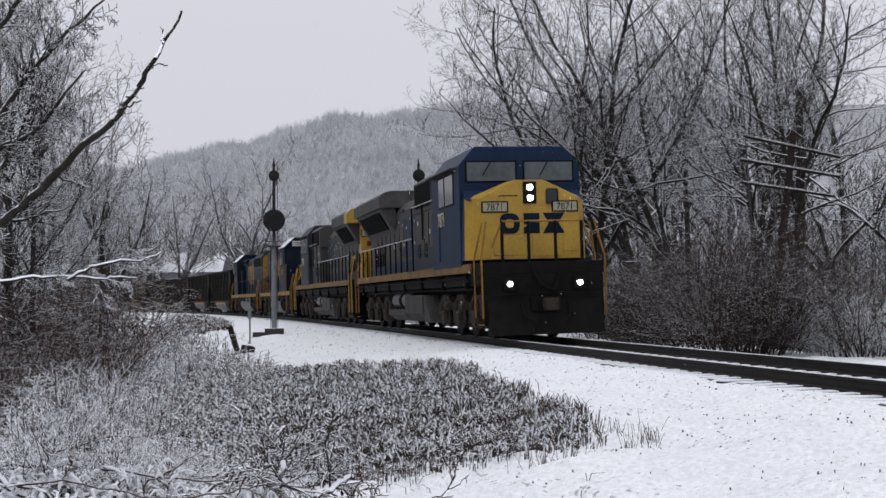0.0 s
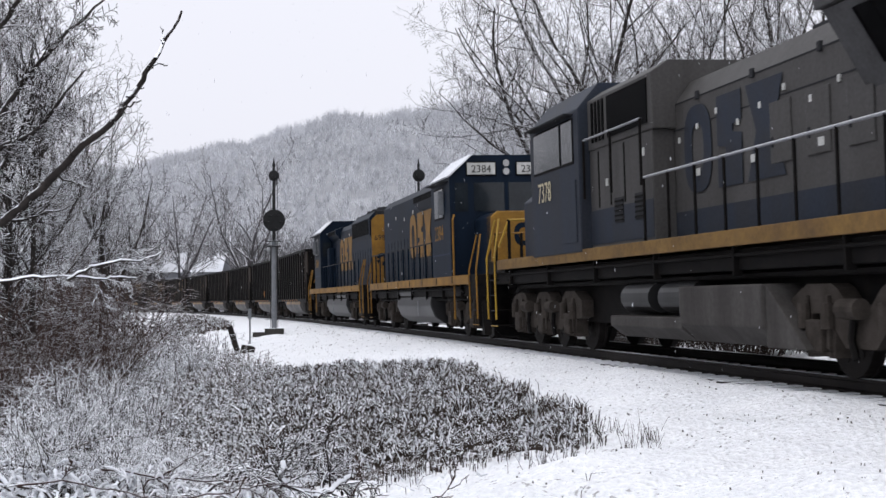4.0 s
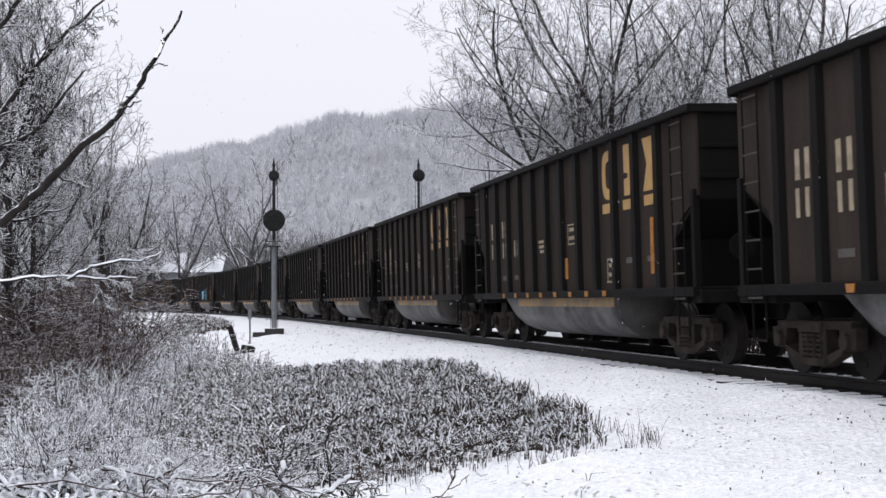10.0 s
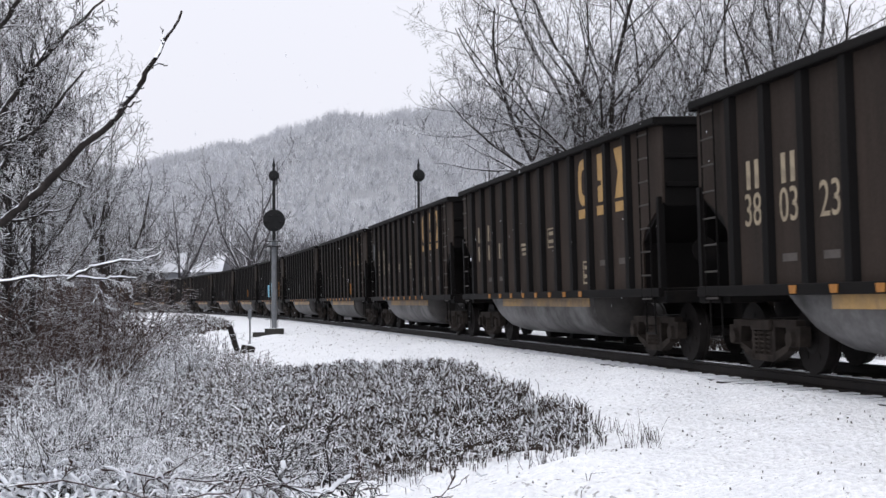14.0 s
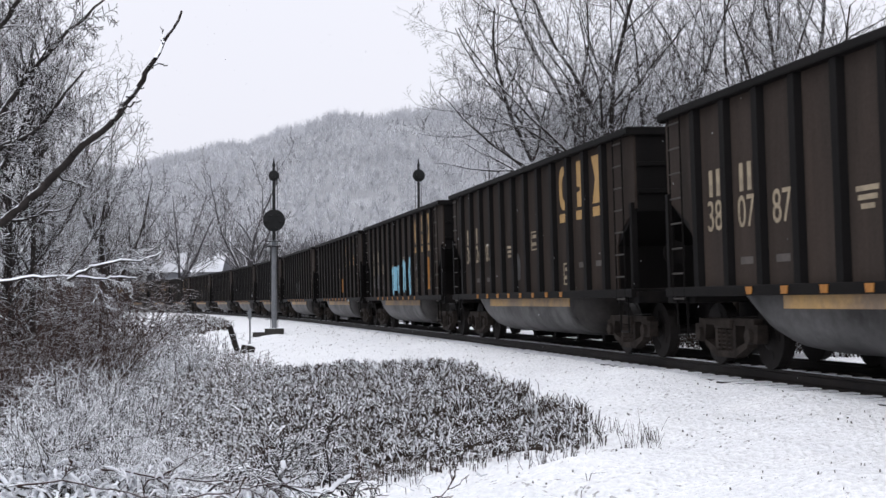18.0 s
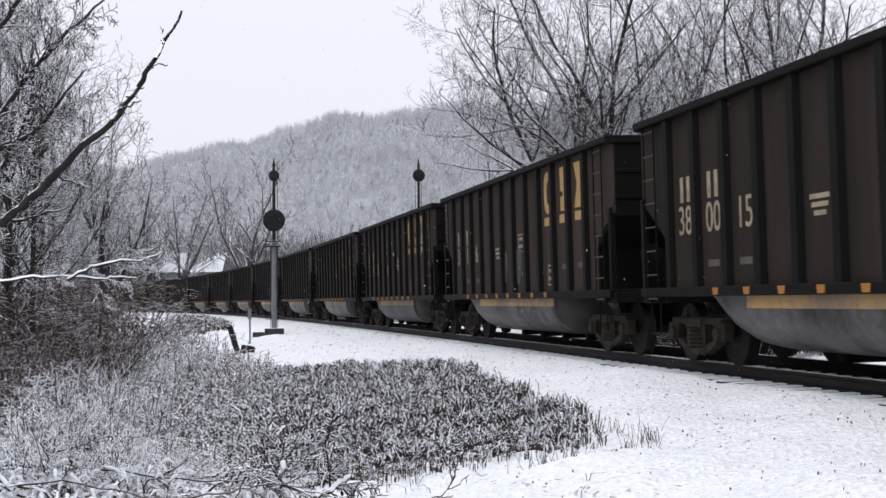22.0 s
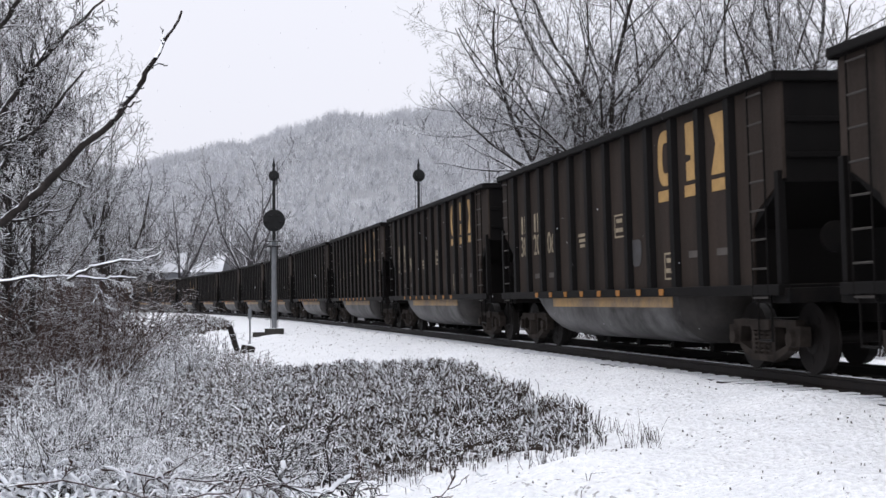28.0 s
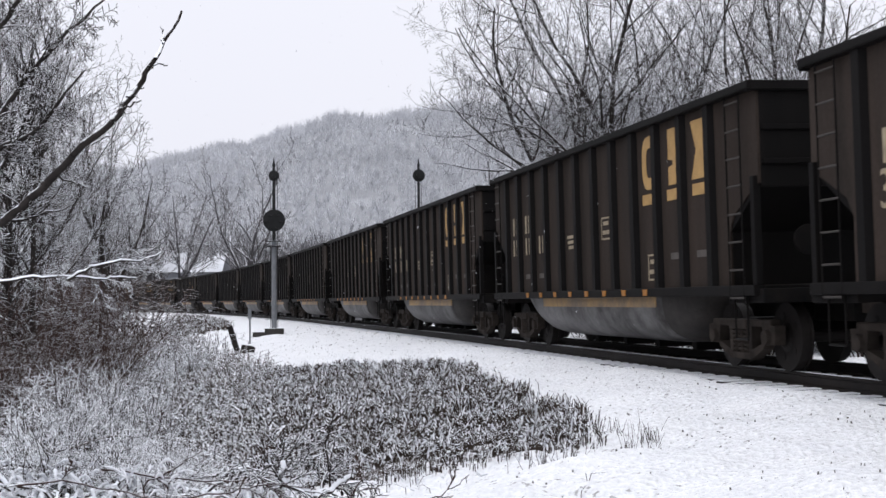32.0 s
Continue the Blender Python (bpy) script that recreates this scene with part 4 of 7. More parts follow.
def build_ge(wide, half, L):
    """A six-axle hood locomotive; x runs to its cab end. L holds the places along it."""
    base = new("locomotive")
    deck = 1.92
    blue = M["loco_blue"] if wide else M["loco_faded"]
    loco_underside(base, deck, half, None)
    for side in (-1, 1):
        slab("sill", base, M["sill_gold"], -half + 1.5, half - 1.9, side * 1.42, side * 1.50, deck - .22, deck, .01, "dull yellow side sill")
    slab("walkway", base, M["loco_roof"], -half + 1.0, half - 1.0, -1.44, 1.44, deck - .08, deck - .01, .01)
    hood0, hood1 = L["hood"]
    top = 4.22
    section = mirror([(.96, deck), (.96, 3.9), (.72, top)])
    hood = prism("hood", base, M["loco_grey"], section, "x", hood0, hood1, .0, "weathered grey engine hood")
    if not wide:
        prism("hood_end", base, M["loco_yellow"], mirror([(.97, deck), (.97, 3.95), (.8, 4.45)]), "x", hood0 - .06, hood0 + .55, .03, "bright yellow hood end")
    for side in (-1, 1):
        slab("hood_band", hood, blue, hood0 + .7, hood1 - .1, side * .955, side * .966, deck + .03, deck + .40, .0, "blue lower band")
        n = 11
        for k in range(n):
            x = hood0 + 1.2 + k * (hood1 - hood0 - 2.2) / n
            if L["emblem"] - 1.9 < x < L["emblem"] + 1.9:
                continue
            d = slab("hood_door", hood, M["loco_grey"], x, x + .62, side * .958, side * .985, deck + .78, 3.45, .01)
            part("door_latch", box(bmesh.new(), x + .52, x + .57, side * .985, side * 1.0, 2.9, 3.02), M["loco_roof"], d)
        for k in range(7):
            x = hood0 + 1.0 + k * .38
            slab("louvre", hood, M["mesh_dark"], x, x + .2, side * .966, side * .98, deck + .35, deck + 1.15)
        for k in range(9):
            x = hood0 + 4.4 + k * .75
            slab("placard", hood, M["white"], x, x + .07, side * .97, side * .99, 3.55 - (k % 3) * .12, 3.63 - (k % 3) * .12)
        build_emblem(base, blue, L["emblem"], .975, 3.16, 1.08, 1.34, 1.2, side)
        for z in (3.5, 3.88):
            slab("hood_seam", hood, M["loco_roof"], hood0 + .7, hood1 - .1, side * .958, side * .968, z, z + .018)
        for k in range(6):
            x = hood0 + 1.6 + k * 2.0
            slab("placard", hood, M["white"], x, x + .16, side * .986, side * .992, deck + .86, deck + .96)
            slab("lift_lug", hood, M["loco_roof"], x, x + .1, side * .96, side * 1.0, 3.84, 3.96, .01)
    # radiator wings
    w0, w1 = L["wing"]
    wing = prism("radiator_wing", base, M["loco_wing"], mirror([(1.53, 4.10), (1.53, 4.47), (1.32, 4.62), (1.1, 4.66)]), "x", w0, w1, .02, "overhanging grey radiator housing")
    if not wide:
        prism("wing_end", base, M["loco_yellow"], mirror([(1.535, 4.095), (1.535, 4.475), (1.32, 4.63), (1.1, 4.67)]), "x", w0 - .04, w0 + .75, .02, "yellow end of the radiator housing")
    for side in (-1, 1):
        prism("radiator_bay", base, M["loco_wing"], [(side * .96, 3.26), (side * 1.47, 4.08), (side * .96, 4.11)], "x", w0 + .35, w1 - .1, .0, "sloping grey radiator bay")
        slope = [(.97 + .5 * f + .026 * q, 3.28 + .78 * f - .016 * q) for f, q in ((.22, .2), (.92, .2), (.92, 1), (.22, 1))]
        screen = prism("radiator_screen", base, M["mesh_dark"], [(side * p, q) for p, q in slope], "x", w0 + .95, w1 - .75, .0, "black radiator screen")
        for k in range(9):
            x = w0 + 1.0 + k * (w1 - w0 - 1.8) / 8
            part("screen_bar", rod(bmesh.new(), (x, side * slope[3][0], slope[3][1]), (x, side * slope[2][0], slope[2][1]), .01, sides=5), M["mesh_dark"], screen)
    slab("fan_cover", base, M["loco_roof"], w0 + 1.0, w1 - 1.0, -.8, .8, 4.66, 4.72, .02)
    slab("exhaust_stack", base, M["loco_roof"], w1 + 1.9, w1 + 2.6, -.3, .3, top - .02, top + .22, .03)
    # intake box behind the cab
    a0, a1 = L["intake"]
    for side in (-1, 1):
        slab("equipment_door", base, M["loco_grey"], a0, a1, side * .96, side * 1.32, deck, 3.55, .02, "grey equipment cabinet")
        for k in range(2):
            x = a0 + .4 + k * 1.05
            sc = slab("vent", base, M["loco_roof"], x, x + .45, side * 1.328, side * 1.338, deck + .35, deck + .75)
            for j in range(5):
                part("vent_slat", box(bmesh.new(), x + .02, x + .43, side * 1.338, side * 1.352, deck + .38 + j * .075, deck + .41 + j * .075), M["black"], sc)
        slab("intake_screen", base, M["mesh_dark"], a0 + .12, a1 - 1.15, side * 1.34, side * 1.358, 3.66, 4.32, .0, "black intake screen")
        for k in range(4):
            x = a1 - .95 + k * .2
            slab("blower_slot", base, M["mesh_dark"], x, x + .1, side * 1.34, side * 1.358, 3.66, 4.32)
        slab("cabinet_band", base, M["loco_faded"], a0 + .01, a1 - .01, side * 1.32, side * 1.328, deck + .06, deck + .62, .0, "blue lower band")
        for x in (a0 + 1.35, a0 + 2.1, a0 + 2.75):
            slab("cabinet_gap", base, M["black"], x, x + .05, side * 1.32, side * 1.332, deck + .66, 3.5)
        for k in range(2):
            slab("placard", base, M["white"], a0 + .35 + k * 1.9, a0 + .47 + k * 1.9, side * 1.32, side * 1.334, 3.2 - k * .3, 3.32 - k * .3)
        build_handrail(base, side, a0 + .15, a1 - .1, deck + .95, 1.6, M["rail_steel"], M["black"], 1.46)
    prism("intake_box", base, M["loco_grey"], mirror([(1.34, 3.55), (1.34, 4.38), (1.05, 4.56)]), "x", a0 - .1, a1, .02, "grey air intake box")
    # cab
    c0, c1 = L["cab"]
    cab_half = 1.52
    cab = prism("cab", base, blue, mirror([(cab_half, deck - .05), (cab_half, 4.28), (1.12, 4.72)]), "x", c0, c1, .03, "blue driver's cab")
    for side in (-1, 1):
        for x0, x1 in ((c0 + 1.15, c0 + 1.85), (c0 + 2.0, c1 - .75)) if wide else ((c0 + .35, c0 + 1.05), (c0 + 1.2, c1 - .35)):
            slab("window_frame", cab, M["black"], x0 - .04, x1 + .04, side * cab_half, side * (cab_half + .012), 3.38, 4.16)
            slab("side_window", cab, M["glass"], x0, x1, side * (cab_half + .012), side * (cab_half + .02), 3.42, 4.12)
        slab("sunshade", cab, M["loco_roof"], c0 + .3, c1 - .3, side * cab_half, side * (cab_half + .18), 4.20, 4.23, .005)
        slab("armrest_panel", cab, blue, c0 + .2, c0 + 1.1, side * cab_half, side * (cab_half + .02), 2.05, 3.1, .01)
        writing(cab, L["number"], .56, M["cream"], on_side((c0 + c1) / 2 + L.get("shift", 0), cab_half + .024, 3.02 if wide else 2.86, side), squeeze=.85)
        slab("placard", cab, M["white"], c0 + .4, c0 + .55, side * cab_half, side * (cab_half + .006), 2.5, 2.62)
    n0, n1 = L["nose"]
    if wide:
        face = mirror([(1.50, 2.02), (1.47, 3.58), (.42, 4.03)])
        prism("nose", base, blue, face, "x", n0 - .2, n1 - .55, .0, "blue wide nose")
        bm = bmesh.new()
        rings = [[bm.verts.new((x, a * k, b)) for a, b in face] for x, k in ((n1 - .55, 1.0), (n1, .80))]
        for k in range(len(face)):
            q = (k + 1) % len(face)
            bm.faces.new((rings[0][k], rings[0][q], rings[1][q], rings[1][k]))
        bm.faces.new(rings[0])
        bm.faces.new(rings[1])
        part("nose_face", bm, M["loco_yellow"], base, "bright yellow nose face")
        bm = bmesh.new()
        extrude(bm, [(c1, 3.84), (c1, 3.55), (n1 - .3, 3.55)], "y", -1.44, 1.44)
        part("nose_slope", bm, blue, base)
        for y0, y1 in ((-1.32, -.12), (.12, 1.32)):
            slab("windshield_gasket", cab, M["black"], c1, c1 + .012, y0 - .05, y1 + .05, 3.86, 4.38, .005)
            slab("windshield", cab, M["windscreen"], c1 + .012, c1 + .02, y0, y1, 3.90, 4.34, .0, "pale reflecting windshield")
            part("wiper", rod(bmesh.new(), (c1 + .03, (y0 + y1) / 2, 4.36), (c1 + .03, (y0 + y1) / 2 - .22, 4.02), .012, sides=5), M["black"], cab)
        lens = slab("headlight_housing", base, M["black"], n1 - .02, n1 + .05, -.16, .16, 3.42, 3.98, .02)
        for z in (3.56, 3.83):
            part("headlight", rod(bmesh.new(), (n1 + .05, 0, z), (n1 + .075, 0, z), .075, sides=20), M["headlight"], lens, "lit headlight")
        part("nose_window", box(bmesh.new(), n1 - .01, n1 + .02, .40, .70, 3.40, 3.80, .05), M["glass"], base, "round-cornered dark nose window")
        for y in (-.86, .86):
            nb = slab("number_board", base, M["black"], n1 - .02, n1 + .03, y - .33, y + .33, 3.20, 3.49, .02)
            slab("number_plate", nb, M["board"], n1 + .03, n1 + .034, y - .29, y + .29, 3.235, 3.455)
            writing(nb, L["number"], .25, M["black"], pose(n1 + .036, y, 3.26, 90, 0, 90), squeeze=.92)
        for k, bm in enumerate(emblem_pieces(.52, .52)):
            ob = part("emblem", bm, M["loco_navy"], base)
            ob.matrix_basis = pose(n1 + .02, (k - 1) * .54 + .03, 2.92, 90, 0, 90)
        part("nose_door", box(bmesh.new(), n1 - .01, n1 + .018, .04, .74, 2.08, 3.32, .01), M["loco_yellow"], base)
        for y0, y1, z0, z1 in ((-.9, -.12, 2.12, 2.6), (.80, 1.12, 2.2, 2.75)):
            part("nose_panel", box(bmesh.new(), n1 - .01, n1 + .014, y0, y1, z0, z1, .008), M["loco_yellow"], base)
        part("nose_grab", path_rod(bmesh.new(), [(n1 + .0, -.75, 3.62), (n1 + .08, -.72, 3.62), (n1 + .08, -.32, 3.62), (n1, -.3, 3.62)], .014), M["black"], base)
        front_end(base, half, deck, n1, M["loco_gold"], True)
    else:
        prism("nose", base, blue, mirror([(.95, deck), (.95, 3.2), (.7, 3.42)]), "x", n0, n1, .03, "blue short nose")
        for y0, y1 in ((-1.38, -.98), (-.9, -.1), (.1, .9), (.98, 1.38)):
            slab("windshield", cab, M["glass"], c1, c1 + .015, y0, y1, 3.55, 4.2)
        front_end(base, half, deck, n1, M["loco_yellow"], False)
        for y in (-.62, .62):
            nb = slab("number_board", base, M["black"], hood0 - .10, hood0 - .05, y - .34, y + .34, 3.55, 3.83, .02)
            slab("number_plate", nb, M["board"], hood0 - .105, hood0 - .10, y - .30, y + .30, 3.58, 3.80)
            writing(nb, L["number"], .24, M["black"], pose(hood0 - .108, y, 3.60, 90, 0, -90))
        part("marker_lamp", box(bmesh.new(), hood0 - .09, hood0 - .05, .50, .74, 3.20, 3.40, .02), M["marker_red"], base, "dull red marker lamp")
        part("class_lamp", box(bmesh.new(), hood0 - .09, hood0 - .05, -.74, -.50, 3.20, 3.40, .02), M["black"], base)
        for k in range(5):
            part("grab_iron", path_rod(bmesh.new(), [(hood0 - .05, -.2, 2.2 + k * .3), (hood0 - .11, -.2, 2.2 + k * .3), (hood0 - .11, .2, 2.2 + k * .3), (hood0 - .05, .2, 2.2 + k * .3)], .012), M["black"], base)
        part("headlight", rod(bmesh.new(), (hood0 - .05, 0, 4.18), (hood0 - .12, 0, 4.18), .1, sides=16), M["lamp_glass"], base, "unlit clear headlight")
        part("headlight", rod(bmesh.new(), (hood0 - .05, 0, 3.93), (hood0 - .12, 0, 3.93), .1, sides=16), M["lamp_glass"], base, "unlit clear headlight")
    rear_end(base, half, deck, M["loco_yellow"] if not wide else M["loco_gold"])
    for side in (-1, 1):
        build_handrail(base, side, hood0 + .1, a0 + .1, deck, 1.05, M["rail_steel"], M["black"])
    # fuel tank with its skirt and the air reservoirs beside it
    t0, t1 = L["tank"]
    prism("fuel_tank", base, M["loco_skirt"], mirror([(1.46, 1.18), (1.46, .62), (1.2, .36)]), "x", (t0 + t1) / 2 + .2, t1, .03, "grimy grey fuel tank")
    prism("fuel_tank_base", base, M["loco_skirt"], mirror([(1.44, .72), (1.44, .55), (1.2, .36)]), "x", t0, (t0 + t1) / 2 + .25, .02)
    prism("tank_end", base, M["loco_skirt"], [(t1 - .02, 1.18), (t1 - .02, .36), (t1 + 1.1, .36)], "y", -1.40, 1.40, .02)
    for side in (-1, 1):
        for k, x in enumerate((t0 + .35, (t0 + t1) / 2 - .95)):
            part("air_reservoir", rod(bmesh.new(), (x, side * 1.12, 1.02), (x + 1.35, side * 1.12, 1.02), .25, sides=20), M["tank_steel"], base)
    for x in (-7.2, 7.2):
        build_power_truck(base, x, (-1.95, 0.0, 1.95), .53, 2.2)
    return base


def front_end(base, half, deck, nose, rail_material, lit):
    x = half - .75
    slab("front_platform", base, M["black"], nose - .1, x, -1.45, 1.45, deck - .30, deck, .02)
    pilot = prism("pilot", base, M["black"], mirror([(1.42, deck - .3), (1.42, .42), (1.2, .16)]), "x", x - .05, x, .01, "black front pilot plate")
    part("plow", extrude(bmesh.new(), [(x, 1.0), (x + .28, .14), (x, .14)], "y", -1.35, 1.35), M["black"], pilot)
    for y in (-.83, .83):
        dl = part("ditch_light_case", box(bmesh.new(), x, x + .1, y - .15, y + .15, 1.22, 1.54, .03), M["black"], base)
        if lit:
            part("ditch_light", rod(bmesh.new(), (x + .1, y, 1.38), (x + .125, y, 1.38), .066, sides=20), M["headlight"], dl, "lit ditch light")
    for side in (-1, 1):
        build_steps(base, 1, side, x - .36, deck, rail_material)
    rail = part("front_handrail", path_rod(bmesh.new(), [(x - .05, -1.2, deck + .35), (x - .05, -.95, deck + 1.0), (x - .05, .95, deck + 1.0), (x - .05, 1.2, deck + .35)], .024), rail_material, base)
    for y in (-.95, -.32, .32, .95):
        part("stanchion", rod(bmesh.new(), (x - .05, y, deck - .05), (x - .05, y, deck + 1.0), .04, sides=6), M["black"], rail)
    part("uncoupling_lever", path_rod(bmesh.new(), [(x + .05, -1.3, 1.1), (x + .12, -.4, 1.15), (x + .12, .4, 1.15), (x + .05, 1.3, 1.1)], .018), M["black"], base)
    part("mu_hoses", path_rod(bmesh.new(), [(x + .03, -.3, 1.75), (x + .15, -.1, 1.35), (x + .15, .2, 1.2), (x + .03, .4, 1.65)], .03), M["black"], base)


def rear_end(base, half, deck, rail_material):
    x = -half + .75
    slab("rear_platform", base, M["black"], x, x + .9, -1.45, 1.45, deck - .30, deck, .02)
    prism("rear_pilot", base, M["black"], mirror([(1.42, deck - .3), (1.42, .42), (1.2, .25)]), "x", x, x + .05, .01)
    for side in (-1, 1):
        build_steps(base, -1, side, x + .36, deck, rail_material)
    rail = part("rear_handrail", path_rod(bmesh.new(), [(x + .05, -1.2, deck + .35), (x + .05, -.95, deck + 1.0), (x + .05, .95, deck + 1.0), (x + .05, 1.2, deck + .35)], .024), rail_material, base)
    for y in (-.95, -.32, .32, .95):
        part("stanchion", rod(bmesh.new(), (x + .05, y, deck - .05), (x + .05, y, deck + 1.0), .03, sides=6), rail_material, rail)


def build_gp(half, L, flat_hood):
    """A four-axle road switcher; x runs to its cab end."""
    base = new("locomotive")
    deck = 1.66
    loco_underside(base, deck, half, None)
    for side in (-1, 1):
        slab("sill", base, M["loco_gold"], -half + 1.48, half - 1.48, side * 1.42, side * 1.50, deck - .24, deck, .01, "gold side sill")
        for k in range(9):
            x = -half + 1.3 + k * (2 * half - 2.6) / 8
            slab("sill_bracket", base, M["loco_navy"], x, x + .05, side * 1.50, side * 1.51, deck - .2, deck - .02)
    slab("walkway", base, M["loco_roof"], -half + .8, half - .8, -1.44, 1.44, deck - .08, deck - .01, .01)
    h0, h1 = L["hood"]
    top = 4.30 if flat_hood else 4.12
    hood = prism("hood", base, M["loco_navy"], mirror([(.93, deck), (.93, top - .22), (.72, top)]), "x", h0 + .05, h1, .02, "dark navy engine hood")
    prism("hood_end", base, M["loco_navy"] if flat_hood else M["loco_gold"], mirror([(.932, deck), (.932, top - .2), (.72, top + .003)]), "x", h0, h0 + .06, .01)
    for side in (-1, 1):
        x = h0 + .35
        while x < h1 - 1.0:
            d = slab("hood_door", hood, M["loco_navy"], x, x + .6, side * .925, side * .942, deck + .12, 2.95, .008)
            part("door_latch", box(bmesh.new(), x + .5, x + .54, side * .942, side * .955, 2.3, 2.42), M["loco_roof"], d)
            x += .68
        build_emblem(base, M["loco_gold"], L["emblem"], .945, 2.95, 1.2, 1.45, 1.3, side)
        for k in range(6):
            slab("placard", hood, M["white"], h0 + 1.0 + k * 1.7, h0 + 1.07 + k * 1.7, side * .93, side * .95, 3.5 + (k % 2) * .12, 3.6 + (k % 2) * .12)
    i0, i1 = L["intake"]
    for side in (-1, 1):
        prism("air_intake", base, M["loco_navy"], [(side * .93, 3.62), (side * 1.16, 3.85), (side * 1.16, 4.0), (side * .8, top + .02)], "x", i0, i1, .02)
        slab("intake_screen", base, M["mesh_dark"], i0 + .2, i1 - .2, side * 1.16, side * 1.172, 3.82, 3.98)
    if not flat_hood:
        r0, r1 = L["radiator"]
        for side in (-1, 1):
            prism("radiator_flare", base, M["loco_navy"], [(side * .93, 3.30), (side * 1.0, 3.42), (side * 1.0, 4.02), (side * .75, 4.26)], "x", r0, r1, .02)
            slab("radiator_screen", base, M["mesh_dark"], r0 + .25, r1 - .2, side * 1.0, side * 1.012, 3.45, 3.98, .0, "black radiator screen")
        slab("radiator_roof", base, M["loco_roof"], r0, r1, -.78, .78, 4.1, 4.27, .03)
        for k in range(3):
            x = r0 + .8 + k * 1.3
            part("roof_fan", rod(bmesh.new(), (x, 0, 4.27), (x, 0, 4.42), .58, .55, 20), M["loco_roof"], base)
        for x in (i0 - .6, i0 - 2.2):
            slab("exhaust_stack", base, M["loco_roof"], x, x + .55, -.25, .25, top - .01, top + .24, .02)
        for y in (-.16, .16):
            part("headlight", rod(bmesh.new(), (h0, y, 3.78), (h0 - .08, y, 3.78), .1, sides=16), M["lamp_glass"], base, "unlit clear headlight")
        writing(base, L["number"], .30, M["loco_navy"], pose(h0 - .004, .55, 3.22, 90, 0, -90))
        for k, bm in enumerate(emblem_pieces(.52, .5)):
            ob = part("emblem", bm, M["loco_navy"], base)
            ob.matrix_basis = pose(h0 - .002, (1 - k) * .5, 2.55, 90, 0, -90)
        for k in range(6):
            part("grab_iron", path_rod(bmesh.new(), [(h0, .45, 1.95 + k * .4), (h0 - .06, .45, 1.95 + k * .4), (h0 - .06, .05, 1.95 + k * .4), (h0, .05, 1.95 + k * .4)], .012), M["loco_gold"], base)
    c0, c1 = L["cab"]
    ch = 1.50
    cab = prism("cab", base, M["loco_navy"], mirror([(ch, deck - .02), (ch, 4.02), (.9, 4.52)]), "x", c0, c1, .02, "dark navy driver's cab")
    for side in (-1, 1):
        prism("roof_snow", cab, M["snow"], [(side * 1.54, 4.03), (side * .9, 4.555), (side * .88, 4.53), (side * 1.52, 4.0)], "x", c0 - .05, c1 + .1, .0, "snow on the sloping cab roof")
        slab("window_frame", cab, M["black"], c0 + .5, c0 + 1.75, side * ch, side * (ch + .012), 3.05, 3.82)
        for x0, x1 in ((c0 + .55, c0 + 1.1), (c0 + 1.16, c0 + 1.70)):
            slab("side_window", cab, M["glass"], x0, x1, side * (ch + .012), side * (ch + .02), 3.10, 3.78)
        slab("wind_deflector", cab, M["silver"], c0 + 1.75, c0 + 1.79, side * ch, side * (ch + .14), 3.15, 3.72, .01)
        slab("sunshade", cab, M["loco_roof"], c0 + .3, c1 - .2, side * ch, side * (ch + .2), 3.9, 3.93, .005)
        writing(cab, L["number"], .58, M["loco_gold"], on_side((c0 + c1) / 2 + L.get("shift", .1), ch + .006, 2.56, side), squeeze=1.05)
        slab("cab_stripe", cab, M["loco_blue"], c0 + .1, c1 - .1, side * ch, side * (ch + .004), deck + .52, deck + .55)
    for side in (-1, 1):
        slab("electrical_cabinet", base, M["loco_navy"], c0 - .95, c0 - .12, side * .9, side * 1.22, deck, 3.35, .08, "round-cornered navy cabinet")
        slab("cab_door", cab, M["loco_navy"], c0 - .015, c0, side * .98, side * 1.44, deck + .1, 3.75, .005)
        slab("door_window", cab, M["glass"], c0 - .025, c0 - .015, side * 1.05, side * 1.38, 3.0, 3.6, .0)
    for y0, y1 in ((-1.36, -1.02), (-.86, -.06), (.06, .86), (1.02, 1.36)):
        slab("windshield", cab, M["glass"], c1, c1 + .015, y0, y1, 3.18, 3.86)
    for y in (-.66, .66):
        nb = slab("number_board", cab, M["black"], c1, c1 + .04, y - .40, y + .40, 4.02, 4.36, .03)
        slab("number_plate", nb, M["white"], c1 + .04, c1 + .046, y - .37, y + .37, 4.05, 4.33, .0)
        writing(nb, L["number"], .28, M["black"], pose(c1 + .05, y, 4.10, 90, 0, 90))
    for z in (4.12, 4.32):
        part("headlight", rod(bmesh.new(), (c1, 0, z), (c1 + .07, 0, z), .085, sides=16), M["lamp_glass"], cab, "unlit clear headlight")
    n0, n1 = L["nose"]
    prism("nose", base, M["loco_navy"], mirror([(.86, deck), (.86, 2.95), (.7, 3.08)]), "x", n0, n1 - .06, .03)
    prism("nose_face", base, M["loco_gold"], mirror([(.86, deck), (.86, 2.95), (.7, 3.08)]), "x", n1 - .5, n1, .03, "gold nose")
    part("nose_emblem", ring_shape(bmesh.new(), .6, .6, .13), M["loco_navy"], base).matrix_basis = pose(n1 + .002, 0, 2.55, 90, 0, 90)
    part("nose_lamp", rod(bmesh.new(), (n1, .5, 1.95), (n1 + .06, .5, 1.95), .1, sides=16), M["lamp_glass"], base)
    front_end(base, half, deck, n1, M["loco_gold"], False)
    rear_end(base, half, deck, M["loco_gold"])
